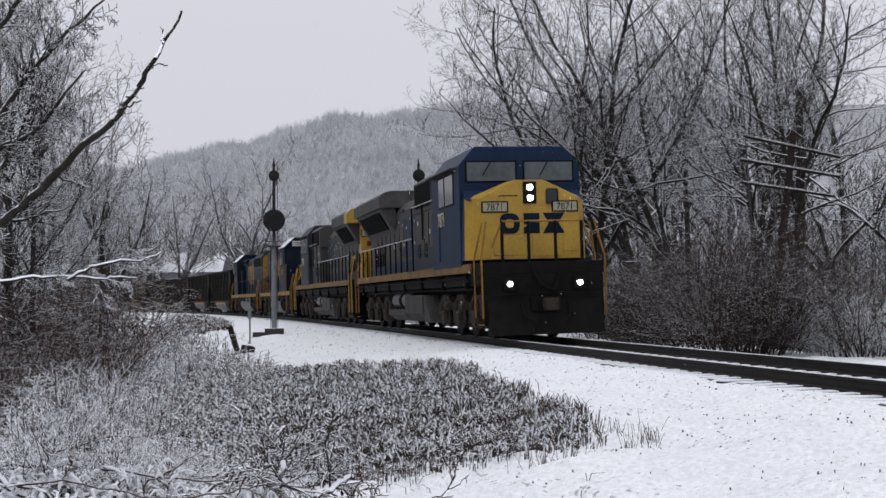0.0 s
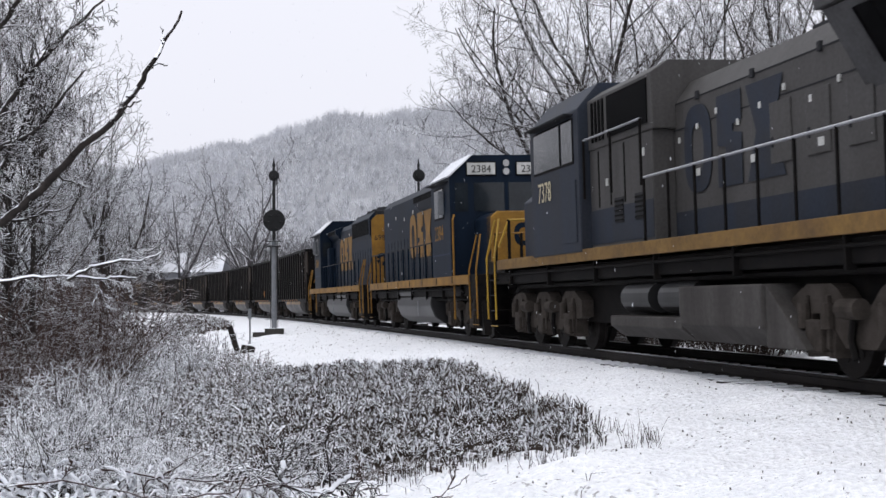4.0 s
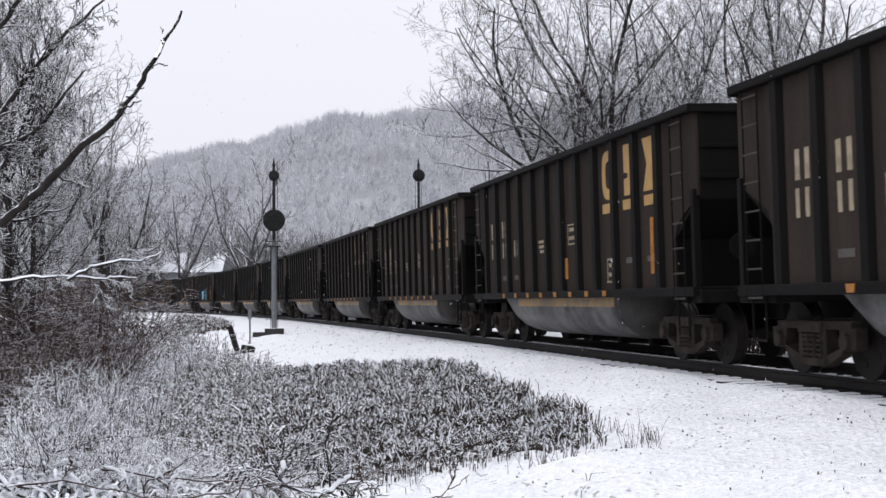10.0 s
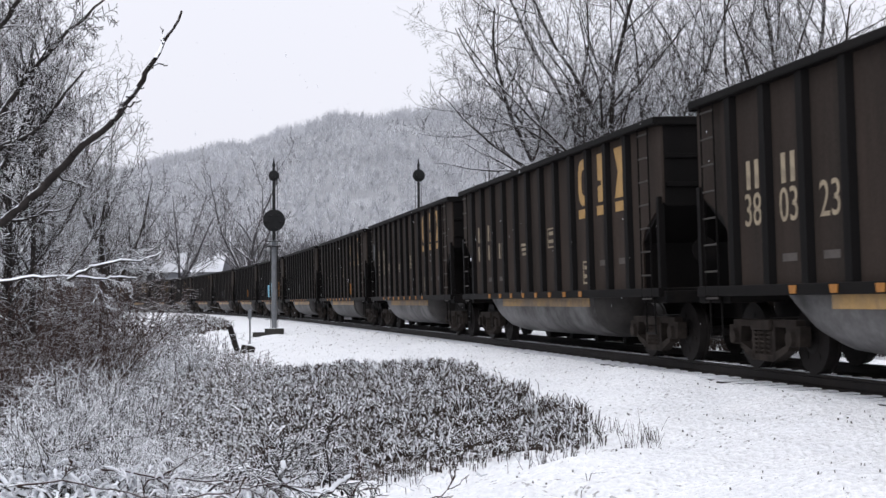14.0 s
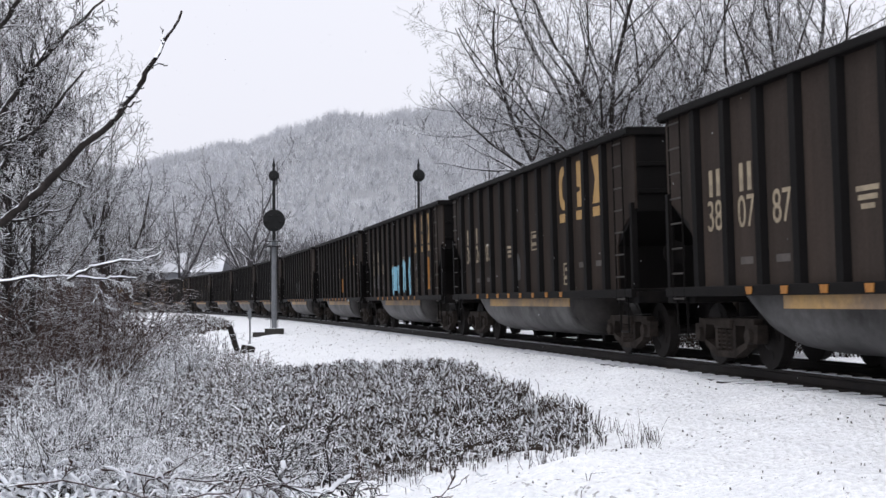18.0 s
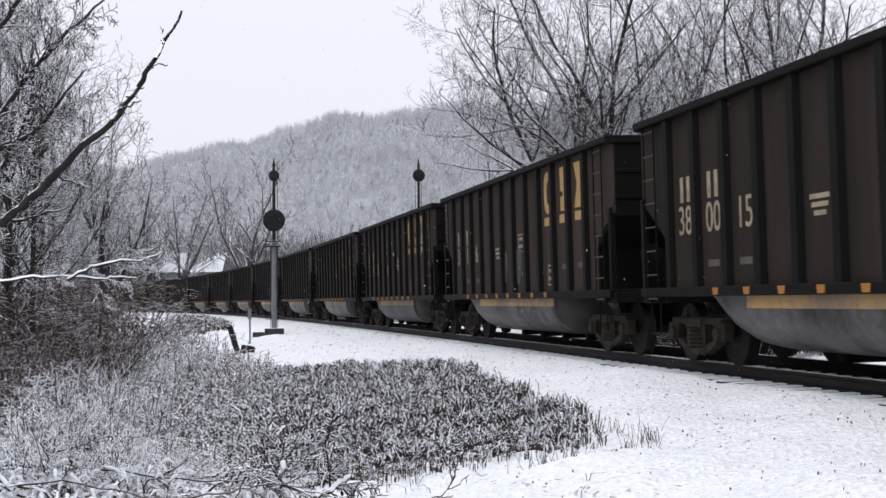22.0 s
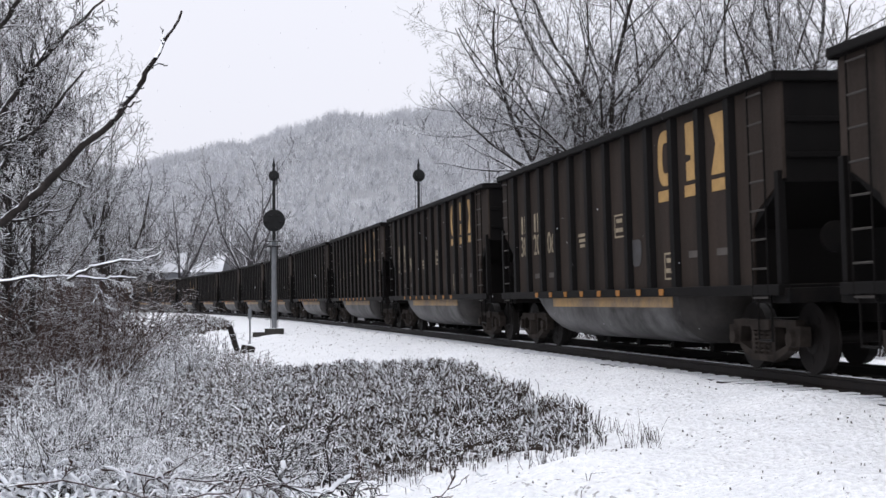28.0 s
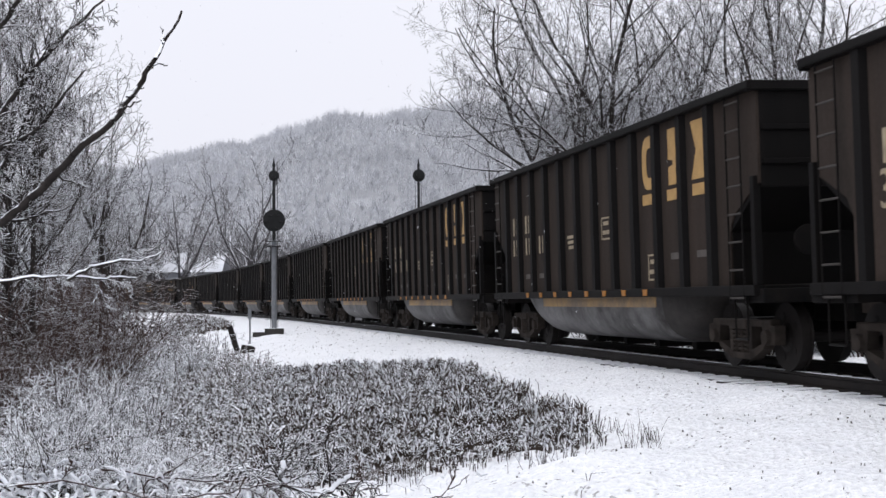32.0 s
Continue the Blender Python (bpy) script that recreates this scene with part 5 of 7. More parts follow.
    for side in (-1, 1):
        build_handrail(base, side, h0 + .2, c0 - .4, deck, 1.0, M["loco_roof"], M["loco_navy"])
        part("grab_rail", path_rod(bmesh.new(), [(c1 + .1, side * 1.46, .5), (c1 + .1, side * 1.46, deck + 1.5), (c1 - .0, side * 1.4, deck + 1.65)], .025), M["loco_gold"], base)
    t0, t1 = L["tank"]
    part("fuel_tank", extrude(bmesh.new(), mirror([(1.38, 1.12), (1.40, .85), (1.28, .52), (1.0, .32)]), "x", t0, t1, .05), M["tank_steel"], base, "glossy grey rounded fuel tank")
    for side in (-1, 1):
        part("air_reservoir", rod(bmesh.new(), (t0 + .1, side * 1.22, 1.28), (t0 + 3.0, side * 1.22, 1.28), .18, sides=18), M["tank_steel"], base)
        slab("tank_gauge", base, M["silver"], (t0 + t1) / 2 + .9, (t0 + t1) / 2 + 1.02, side * 1.40, side * 1.41, .55, 1.0)
    for x in (-half + 3.6, half - 3.6):
        build_power_truck(base, x, (-1.37, 1.37), .51, 1.6)
    return base


M["sill_gold"] = shader("grimy_yellow_sill", (0.26, 0.155, 0.05), 0.6, tint=(0.09, 0.055, 0.03), scale=2.2, grain=18, bump=0.08, spread=.8, gloss=.08)
M["cream"] = shader("cream_number_paint", (0.62, 0.55, 0.36), 0.6, tint=(0.5, 0.44, 0.3), scale=4, bump=0.05)
M["rail_steel"] = shader("pale_handrail_paint", (0.30, 0.31, 0.33), 0.5, tint=(0.2, 0.2, 0.22), scale=4, bump=0.05, snow=0.8, snow_at=0.5)
M["loco_wing"] = shader("grey_radiator_paint", (0.095, 0.095, 0.098), 0.6, tint=(0.055, 0.054, 0.055), scale=1.5, grain=20, bump=0.08, gloss=.06)
M["loco_skirt"] = shader("mud_grey_skirt_paint", (0.08, 0.075, 0.072), 0.65, tint=(0.04, 0.037, 0.035), scale=1.4, grain=18, streak=True, bump=0.08, gloss=.05)
M["windscreen"] = shader("pale_windshield_glass", (0.10, 0.12, 0.13), 0.1, scale=2, bump=0.0)
M["marker_red"] = shader("dull_red_lamp_glass", (0.14, 0.03, 0.02), 0.3, scale=6, bump=0.0)
M["lamp_glass"] = shader("clear_lamp_glass", (0.5, 0.5, 0.5), 0.1, metal=0.6, scale=6, bump=0.0)



def raise_body(base, deck, k, names):
    """Stretches the named parts upwards from the deck."""
    seen = set()
    for ob in base.children_recursive:
        kind = ob.name.split(".")[0]
        if kind not in names:
            continue
        if ob.matrix_basis.translation.length > 1e-6:
            z = ob.matrix_basis.translation.z
            m = ob.matrix_basis.copy()
            m.translation.z = deck + (z - deck) * k if z > deck else z
            ob.matrix_basis = m
            continue
        if ob.data.name in seen:
            continue
        seen.add(ob.data.name)
        co = np.empty(len(ob.data.vertices) * 3)
        ob.data.vertices.foreach_get("co", co)
        co = co.reshape(-1, 3)
        co[:, 2] = np.where(co[:, 2] > deck, deck + (co[:, 2] - deck) * k, co[:, 2])
        ob.data.vertices.foreach_set("co", co.ravel())
        ob.data.update()


BODY = {"cab", "hood", "hood_end", "hood_door", "door_latch", "hood_band", "placard", "louvre", "radiator_wing", "wing_end", "radiator_screen", "radiator_bay", "screen_bar", "hood_seam", "lift_lug", "marker_lamp", "class_lamp", "fan_cover",
        "exhaust_stack", "intake_box", "intake_screen", "equipment_door", "blower_slot", "cabinet_band", "cabinet_gap", "window_frame", "side_window", "sunshade", "windshield", "windshield_gasket", "wiper", "vent", "vent_slat",
        "air_intake", "radiator_flare", "radiator_roof", "roof_fan", "roof_snow", "wind_deflector", "cab_stripe", "armrest_panel", "electrical_cabinet", "cab_door", "door_window", "number_board", "number_plate", "number", "headlight", "emblem"}
lead = tagged(build_ge(True, 11.9, dict(hood=(-10.2, 2.6), wing=(-10.65, -4.1), emblem=-1.3, intake=(1.7, 5.4), cab=(5.4, 9.15), nose=(9.05, 10.05), tank=(-3.2, 3.2), number="7871", shift=-.45)),
              "blue, grey and yellow leading diesel locomotive with lit headlights", "locomotive", "locomotives of the train")
raise_body(lead, 1.92, 1.095, BODY - {"number_board", "number_plate", "number", "headlight", "emblem"})
second = tagged(build_ge(False, 11.9, dict(hood=(-10.7, 3.2), wing=(-10.75, -6.05), emblem=-2.2, intake=(0.0, 3.3), cab=(3.3, 6.7), nose=(6.7, 9.6), tank=(-4.2, 2.0), number="7378", shift=.6)),
                "grey diesel locomotive with yellow hood end, running hood first", "locomotive", "locomotives of the train")
raise_body(second, 1.92, 1.095, BODY)
for ob in second.children:
    if ob.name.split(".")[0] in ("fuel_tank", "fuel_tank_base", "tank_end", "air_reservoir"):
        ob.data.transform(Matrix.Translation((-2.2, 0, 0)) @ Matrix.Diagonal((-1, 1, 1, 1)))
        ob.data.flip_normals()
third = tagged(build_gp(9.98, dict(hood=(-8.4, 4.0), emblem=-1.0, intake=(-1.0, 2.45), cab=(3.9, 6.5), nose=(6.45, 8.35), tank=(-3.05, 2.85), number="2384", shift=-.25), True),
               "dark navy and gold four-axle locomotive with snowy cab roof", "locomotive", "locomotives of the train")
raise_body(third, 1.66, 1.14, BODY | {"nose", "nose_face", "nose_emblem"})
fourth = tagged(build_gp(9.98, dict(hood=(-8.4, 3.7), emblem=-1.2, intake=(.6, 3.4), radiator=(-8.35, -3.4), cab=(3.6, 6.0), nose=(5.95, 8.0), tank=(-4.1, 2.4), number="6984"), False),
                "dark navy locomotive with gold hood end, running hood first", "locomotive", "locomotives of the train")
raise_body(fourth, 1.66, 1.14, BODY | {"nose", "nose_face", "grab_iron"})


def broaden(base, k):
    """Widens all but the trucks."""
    for ob in base.children_recursive:
        top = ob
        while top.parent is not base:
            top = top.parent
        if top.name.startswith("truck"):
            continue
        if ob.matrix_basis.translation.length > 1e-6:
            m = ob.matrix_basis.copy()
            m.translation.y *= k
            ob.matrix_basis = m
        elif ob.data:
            co = np.empty(len(ob.data.vertices) * 3)
            ob.data.vertices.foreach_get("co", co)
            co[1::3] *= k
            ob.data.vertices.foreach_set("co", co)
            ob.data.update()


for unit, k in ((lead, 1.07), (second, 1.05), (third, 1.05), (fourth, 1.05)):
    broaden(unit, k)
TRAIN.append((lead, 147.75, 7.2, False))
TRAIN.append((second, 123.9, 7.2, True))
TRAIN.append((third, 102.24, 6.4, False))
TRAIN.append((fourth, 82.28, 6.4, True))


# ---- signals ----
def build_signal(x, y, height, head, angle):
    """A tall mast with a round lamp board, a small round marker above it and a pointed finial."""
    z = floor_at(x, y)
    base = new("signal_mast")
    base.matrix_basis = pose(x, y, z - 0.05, 0, 0, angle)
    h = height
    bm = bmesh.new()
    rod(bm, (0, 0, 0.2), (0, 0, h * .53), .12, .11, 12)
    part("lower_pole", bm, M["silver"], base, "silver painted lower pole")
    bm = bmesh.new()
    rod(bm, (0, 0, h * .53), (0, 0, h * .95), .075, .06, 12)
    part("upper_pole", bm, M["signal_black"], base)
    bm = bmesh.new()
    rod(bm, (0, 0, h * .95), (0, 0, h * .963), .075, .075, 12)
    rod(bm, (0, 0, h * .963), (0, 0, h), .055, .008, 10)
    part("finial", bm, M["signal_black"], base)
    bm = bmesh.new()
    box(bm, -.42, .42, -.36, .36, -.25, .36, .04)
    box(bm, -.95, -.42, -.28, .28, -.25, .2, .04)
    part("foundation", bm, M["concrete"], base, "dark concrete foot")
    zb = h * .645
    bm = bmesh.new()
    rod(bm, (0, -.20, zb), (0, -.13, zb), .49, .49, 32)
    board = part("lamp_board", bm, M["signal_black"], base, "round black lamp board")
    for k in range(6):
        a = k * math.pi / 3
        px, pz = math.cos(a) * .33, math.sin(a) * .33
        bm = bmesh.new()
        rod(bm, (px, -.20, zb + pz), (px, -.42, zb + pz), .085, .085, 14)
        part("lamp_hood", bm, M["signal_black"], board)
    bm = bmesh.new()
    rod(bm, (0, -.13, zb), (0, .12, zb), .3, .2, 18)
    part("lamp_case", bm, M["signal_black"], base)
    zb = h * .895
    bm = bmesh.new()
    rod(bm, (0, -.16, zb), (0, -.10, zb), .24 * head, .24 * head, 24)
    mk = part("marker", bm, M["signal_black"], base)
    bm = bmesh.new()
    rod(bm, (0, -.16, zb), (0, -.36, zb), .1 * head, .1 * head, 14)
    part("marker_hood", bm, M["signal_black"], mk)
    for z0 in (h * .53, h * .50):
        bm = bmesh.new()
        box(bm, -.3, .3, -.25, .25, z0 - .02, z0 + .02, .005)
        part("platform", bm, M["signal_black"], base)
    bm = bmesh.new()
    box(bm, -.14, .14, .10, .34, h * .42, h * .50, .02)
    part("relay_box", bm, M["signal_black"], base)
    bm = bmesh.new()
    for dx in (-.16, .16):
        rod(bm, (dx, .16, .3), (dx, .16, h * .9), .012, sides=5)
    ladder = part("ladder", bm, M["signal_black"], base)
    for k in range(int(h / .36)):
        bm = bmesh.new()
        rod(bm, (-.16, .16, .4 + k * .33), (.16, .16, .4 + k * .33), .01, sides=5)
        part("rung", bm, M["signal_black"], ladder)
    return tagged(base, "tall railway signal mast with round black lamp board", "railway signal", "signals by the track")


M["weed"] = shader("snow_matted_weeds", (0.15, 0.125, 0.11), 0.9, tint=(0.085, 0.072, 0.065), scale=1.5, grain=9, bump=0.0, snow=0.95, snow_at=0.52, gloss=0.1)
M["concrete"] = shader("dark_wet_concrete", (0.06, 0.055, 0.05), 0.8, scale=4, bump=0.3, snow=0.9, snow_at=0.7)
build_signal(-7.5, 60.0, 7.95, 1.0, 8)
build_signal(-1.25, 70.5, 9.0, 1.35, 8)


# ---- bare, snow-laden trees ----
def grow(rng, p, d, length, radius, level, out, spec):
    """Adds one bough and its children to out[level]."""
    count = spec["steps"][level]
    pts = [np.array(p, float)]
    d = np.array(d, float)
    seg = length / count
    for k in range(count):
        d = d + rng.normal(0, spec["wobble"][level], 3) + np.array((0, 0, spec["lift"][level]))
        d /= np.linalg.norm(d)
        q = pts[-1] + d * seg
        r0 = radius * (1 - spec["taper"] * k / count)
        r1 = radius * (1 - spec["taper"] * (k + 1) / count)
        out[level].append((*pts[-1], *q, max(r0, spec.get('min', .004)), max(r1, spec.get('min', .004) * .8)))
        pts.append(q)
    if level + 1 >= len(spec["steps"]):
        return
    kids = spec["kids"][level]
    for k in range(kids):
        f = spec["bare"][level] + (1 - spec["bare"][level]) * (k + rng.random()) / kids
        i = min(int(f * count), count - 1)
        at = pts[i] + (pts[i + 1] - pts[i]) * (f * count - i)
        along = pts[i + 1] - pts[i]
        along /= np.linalg.norm(along)
        side = rng.normal(0, 1, 3)
        side -= along * side.dot(along)
        side /= np.linalg.norm(side)
        an = radians(rng.uniform(*spec["angle"][level]))
        nd = along * math.cos(an) + side * math.sin(an)
        ln = length * spec["ratio"][level] * rng.uniform(.65, 1.2) * (1.15 - .55 * f)
        grow(rng, at, nd, ln, radius * (1 - spec["taper"] * f) * spec["thin"][level], level + 1, out, spec)


OAK = dict(steps=(9, 7, 5, 4, 2), wobble=(.08, .13, .16, .2, .25), lift=(.03, .06, .03, .02, 0), kids=(12, 7, 6, 4), bare=(.25, .2, .15, .1),
           angle=((28, 60), (30, 60), (30, 65), (25, 70)), ratio=(.5, .5, .48, .5), thin=(.5, .55, .6, .65), taper=.92, min=.0095)
FORKED = dict(steps=(4, 12, 7, 5, 3), wobble=(.06, .07, .13, .16, .18), lift=(.02, .03, .02, .01, 0), kids=(4, 15, 7, 6), bare=(.45, .12, .12, .1),
              angle=((10, 34), (32, 70), (30, 62), (25, 65)), ratio=(4.2, .34, .45, .5), thin=(.8, .40, .5, .6), taper=.85, min=.006)
SLIM = dict(steps=(10, 6, 4, 3), wobble=(.06, .12, .18, .25), lift=(.03, .08, .03, .0), kids=(20, 7, 4), bare=(.34, .15, .15),
            angle=((25, 50), (28, 60), (30, 70)), ratio=(.36, .45, .5), thin=(.40, .55, .65), taper=.92, min=.0065)
ELM = dict(steps=(6, 16, 9, 6, 3), wobble=(.06, .085, .12, .14, .16), lift=(.01, .014, .012, .01, .01), kids=(6, 18, 10, 4), bare=(.35, .16, .16, .2),
           angle=((10, 34), (36, 66), (32, 62), (32, 66)), ratio=(3.1, .42, .40, .40), thin=(.66, .55, .6, .66), taper=.80, min=.0080)
POLE = dict(steps=(16, 8, 6, 3), wobble=(.045, .1, .14, .16), lift=(.02, .03, .01, .01), kids=(30, 10, 5), bare=(.3, .15, .15),
            angle=((35, 65), (32, 60), (32, 66)), ratio=(.26, .40, .38), thin=(.38, .54, .6), taper=.86, min=.0078)
BUSH = dict(steps=(5, 4, 3), wobble=(.16, .2, .25), lift=(-.02, 0, -.03), kids=(8, 5), bare=(.12, .1), angle=((25, 60), (30, 70)),
            ratio=(.42, .5), thin=(.6, .65), taper=.75, min=.0055)


def tree_meshes(seed, spec, height, radius, bark, twig, lean=(0, 0)):
    rng = np.random.default_rng(seed)
    out = [[] for _ in spec["steps"]]
    grow(rng, (0, 0, -.15), (lean[0], lean[1], 1), height, radius, 0, out, spec)
    trunk = [s for lv in out[:-2] for s in lv]
    crown = out[-2] + out[-1]
    return tube_mesh("trunk", trunk, 7, bark), tube_mesh("crown", crown, 3, twig, False)


def plant(meshes, x, y, turn, size=1.0, label="", group="", sink=0.0):
    base = new("tree")
    base.matrix_basis = pose(x, y, floor_at(x, y) - sink, 0, 0, turn) @ Matrix.Diagonal((size, size, size, 1))
    for nm, me in zip(("trunk", "crown"), meshes):
        ob = new(nm, me)
        ob.parent = base
    return tagged(base, label, "tree", group)


def at_view(px, d):
    """The plan position d metres out on the sight line px, counted across the eye's field."""
    return (px - 784) / 2392.5 * d, d


def bush_mesh(seed, stems, spread, tall, radius, material):
    rng = np.random.default_rng(seed)
    out = [[], [], []]
    for k in range(stems):
        a = rng.uniform(0, 6.28)
        d = rng.uniform(0, spread)
        grow(rng, (math.cos(a) * d, math.sin(a) * d, -.1), (math.cos(a) * rng.uniform(.1, .8), math.sin(a) * rng.uniform(.1, .8), 1),
             tall * rng.uniform(.5, 1.1), radius * rng.uniform(.6, 1.1), 0, out, BUSH)
    return tube_mesh("woody_base", out[0], 4, material, False), tube_mesh("crown", out[1] + out[2], 3, material, False)


def plant_bush(meshes, x, y, turn, size, label, group, flat=1.0):
    base = new("bush")
    base.matrix_basis = pose(x, y, floor_at(x, y), 0, 0, turn) @ Matrix.Diagonal((size, size, size * flat, 1))
    for nm, me in zip(("woody_base", "crown"), meshes):
        new(nm, me).parent = base
    return tagged(base, label, "bush", group)


def view_point(px, py, d):
    """A point d metres out on the sight line px, py from the eye's stand."""
    v = Vector(((px - 784) / 2392.5, (441 - py) / 2392.5, -1.0))
    w = STAND.to_3x3() @ v
    return Vector(EYE) + w * (d / w.y)


oaks = [tree_meshes(11 + k, OAK, 10.5, .15, M["bark"], M["twig"], (random.uniform(-.1, .1), random.uniform(-.1, .1))) for k in range(3)]
slims = [tree_meshes(51 + k, SLIM, 10.0, .10, M["bark"], M["twig"]) for k in range(3)]
elms = [tree_meshes(400 + k, dict(ELM, **change), ln, r0, M["bark"], M["twig"], lean) for k, (ln, r0, lean, change) in enumerate((
    (5.0, .36, (-.20, .0), {}), (5.6, .32, (-.12, .05), {}), (5.0, .34, (.12, .0), dict(kids=(6, 17, 9, 4))),
    (7.0, .33, (.02, .0), dict(kids=(5, 17, 9, 4), ratio=(2.3, .38, .40, .40))), (5.6, .3, (.06, -.05), dict(kids=(5, 16, 9, 4)))))]
poles = [tree_meshes(420 + k, POLE, 18, .2, M["bark"], M["twig"], (random.uniform(-.06, .06), 0)) for k in range(2)]
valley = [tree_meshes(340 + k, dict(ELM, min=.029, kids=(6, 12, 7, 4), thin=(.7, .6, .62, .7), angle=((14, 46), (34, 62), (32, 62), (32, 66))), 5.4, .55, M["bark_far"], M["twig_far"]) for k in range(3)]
ELM_SPOTS = [(1082, 58, 0, 1.05, 0), (1150, 64, 1, 1.05, 10), (1060, 76, 0, 1.0, 25), (1212, 54, 1, .95, -15), (1312, 52, 2, 1.0, 0),
             (1412, 49, 3, .95, 200), (1590, 54, 4, .9, 30), (1290, 74, 4, 1.15, 90), (1490, 62, 4, 1.0, 200), (1180, 80, 2, 1.1, 60)]
POLE_SPOTS = [(1225, 66, 1, .9), (1375, 60, 0, .95), (1500, 68, 1, 1.0), (1020, 84, 1, .9)]
rng = random.Random(9)
for px, d, k, size, turn in ELM_SPOTS:
    x, y = at_view(px, d)
    plant(elms[k], x, y, turn, size, "wide-spreading bare tree with snow along its boughs", "bare trees beyond the track")
for px, d, k, size in POLE_SPOTS:
    x, y = at_view(px, d)
    plant(poles[k], x, y, rng.uniform(0, 360), size, "tall straight bare tree with snow on its dark branches", "bare trees beyond the track")
for px, d, k, size in ((-30, 30, 0, 1.15), (25, 36, 1, .95), (70, 32, 2, 1.0), (105, 44, 0, 1.1), (75, 40, 1, .9), (185, 48, 2, .95), (200, 46, 0, .72), (185, 60, 2, .8), (-20, 52, 1, 1.1), (-60, 42, 2, 1.2),
                       (60, 66, 0, 1.3), (100, 72, 1, .9)):
    x, y = at_view(px, d)
    plant(slims[k] if k != 1 else oaks[k], x, y, rng.uniform(0, 360), size, "slender bare tree with snow on its twigs", "bare trees by the gully")
for px, d, k, size in ((55, 33, 1, .5), (-40, 38, 2, .6)):
    x, y = at_view(px, d)
    plant(elms[k], x, y, rng.uniform(0, 360), size, "dark-stemmed bare tree rising from brown brush", "bare trees by the gully")
for px, d, k, size in ((322, 185, 0, 1.1), (428, 185, 1, 1.2), (375, 205, 2, .95), (268, 190, 1, 1.05), (545, 205, 2, .8), (590, 225, 0, .8), (290, 215, 2, 1.0), (465, 225, 2, .95),
                       (405, 235, 0, 1.0), (520, 240, 1, .85), (620, 235, 1, .72), (680, 245, 2, .6), (240, 205, 0, 1.1)):
    x, y = at_view(px, d)
    plant(valley[k], x, y, rng.uniform(0, 360), size * .92, "frosted many-stemmed tree down the valley, haze in its grey colour", "valley trees")

left_fork = tree_meshes(91, dict(FORKED, ratio=(1.5, .4, .45, .5), kids=(5, 13, 7, 5), taper=.6), 5.2, .15, M["bark"], M["twig"])
x, y = at_view(196, 45)
plant(left_fork, x, y, 40, .92, "bare tree forking above the brown brush", "bare trees by the gully")

# brush behind the track and on the gully's bank
brown_bush = [bush_mesh(101 + k, 26, .9, 2.6, .014, M["brush"]) for k in range(2)]
thicket_bush = [bush_mesh(131 + k, 30, .9, 2.9, .018, M["thicket"]) for k in range(2)]
white_bush = [bush_mesh(121 + k, 22, .7, 1.6, .014, M["snowy_brush"]) for k in range(3)]
for k in range(34):
    px = 1040 + k * 17 + rng.uniform(-8, 8)
    d = rng.uniform(33, 44) if px > 1250 else rng.uniform(40, 52)
    x, y = at_view(px, d)
    if (x - float(line_x(y))) < 4.2:
        x = float(line_x(y)) + rng.uniform(4.2, 7)
    snowy = px > 1400 and rng.random() < .6
    plant_bush(rng.choice(white_bush if snowy else thicket_bush), x, y, rng.uniform(0, 360), rng.uniform(.8, 1.3),
               "snow-laden bush beyond the track" if snowy else "dark tangled bush beyond the track", "bushes beyond the track")
for k in range(60):
    d = rng.uniform(24, 66)
    px = rng.uniform(-60, 125 - max(0, 36 - d) * 6)
    x, y = at_view(px, d)
    plant_bush(rng.choice(brown_bush), x, y, rng.uniform(0, 360), rng.uniform(.8, 1.5) * (1.25 if d > 45 else 1), "tangled brown bush by the gully", "bushes by the gully")
for k in range(12):
    x, y = at_view(rng.uniform(-40, 105), rng.uniform(30, 46))
    plant_bush(rng.choice(brown_bush), x, y, rng.uniform(0, 360), rng.uniform(1.1, 1.7), "dense red-brown bush by the gully", "bushes by the gully")
for k in range(60):
    d = rng.uniform(13, 40) if k < 36 else rng.uniform(11.5, 17)
    px = rng.uniform(-40, 330 if d > 18 else 260)
    x, y = at_view(px, d)
    plant_bush(rng.choice(white_bush), x, y, rng.uniform(0, 360), rng.uniform(.5, 1.0) * (.6 + d / 60), "low bush heavy with fresh snow", "bushes by the gully", .8)


for k in range(9):
    x, y = at_view(rng.uniform(120, 270), rng.uniform(21, 30))
    plant_bush(rng.choice(white_bush), x, y, rng.uniform(0, 360), rng.uniform(.9, 1.25), "tall shrub with snow along its stems", "bushes by the gully")


# ---- the near tree whose boughs hang into view ----
def bough(points, r0, r1, rng, kids, twig_len):
    """A crooked bough through the given places, with side shoots."""
    pts = [np.array(p) for p in points]
    fine = []
    for a, b in zip(pts, pts[1:]):
        for k in range(4):
            fine.append(a + (b - a) * k / 4 + rng.normal(0, .012, 3) * (k > 0))
    fine.append(pts[-1])
    n = len(fine) - 1
    main, small = [], [[], [], []]
    for k in range(n):
        ra, rb = r0 + (r1 - r0) * k / n, r0 + (r1 - r0) * (k + 1) / n
        main.append((*fine[k], *fine[k + 1], ra, rb))
    for k in range(kids):
        i = rng.integers(max(1, n // 5), max(2, int(n * .85)))
        along = fine[i + 1] - fine[i] if i < n else fine[n] - fine[n - 1]
        along = along / np.linalg.norm(along)
        side = rng.normal(0, 1, 3) * np.array((1, .5, 1))
        d = along * .7 + side / np.linalg.norm(side) * .7
        grow(rng, fine[i], d, twig_len * rng.uniform(.5, 1.2), (r0 + (r1 - r0) * i / n) * .45, 0, small, BUSH)
    return main, small


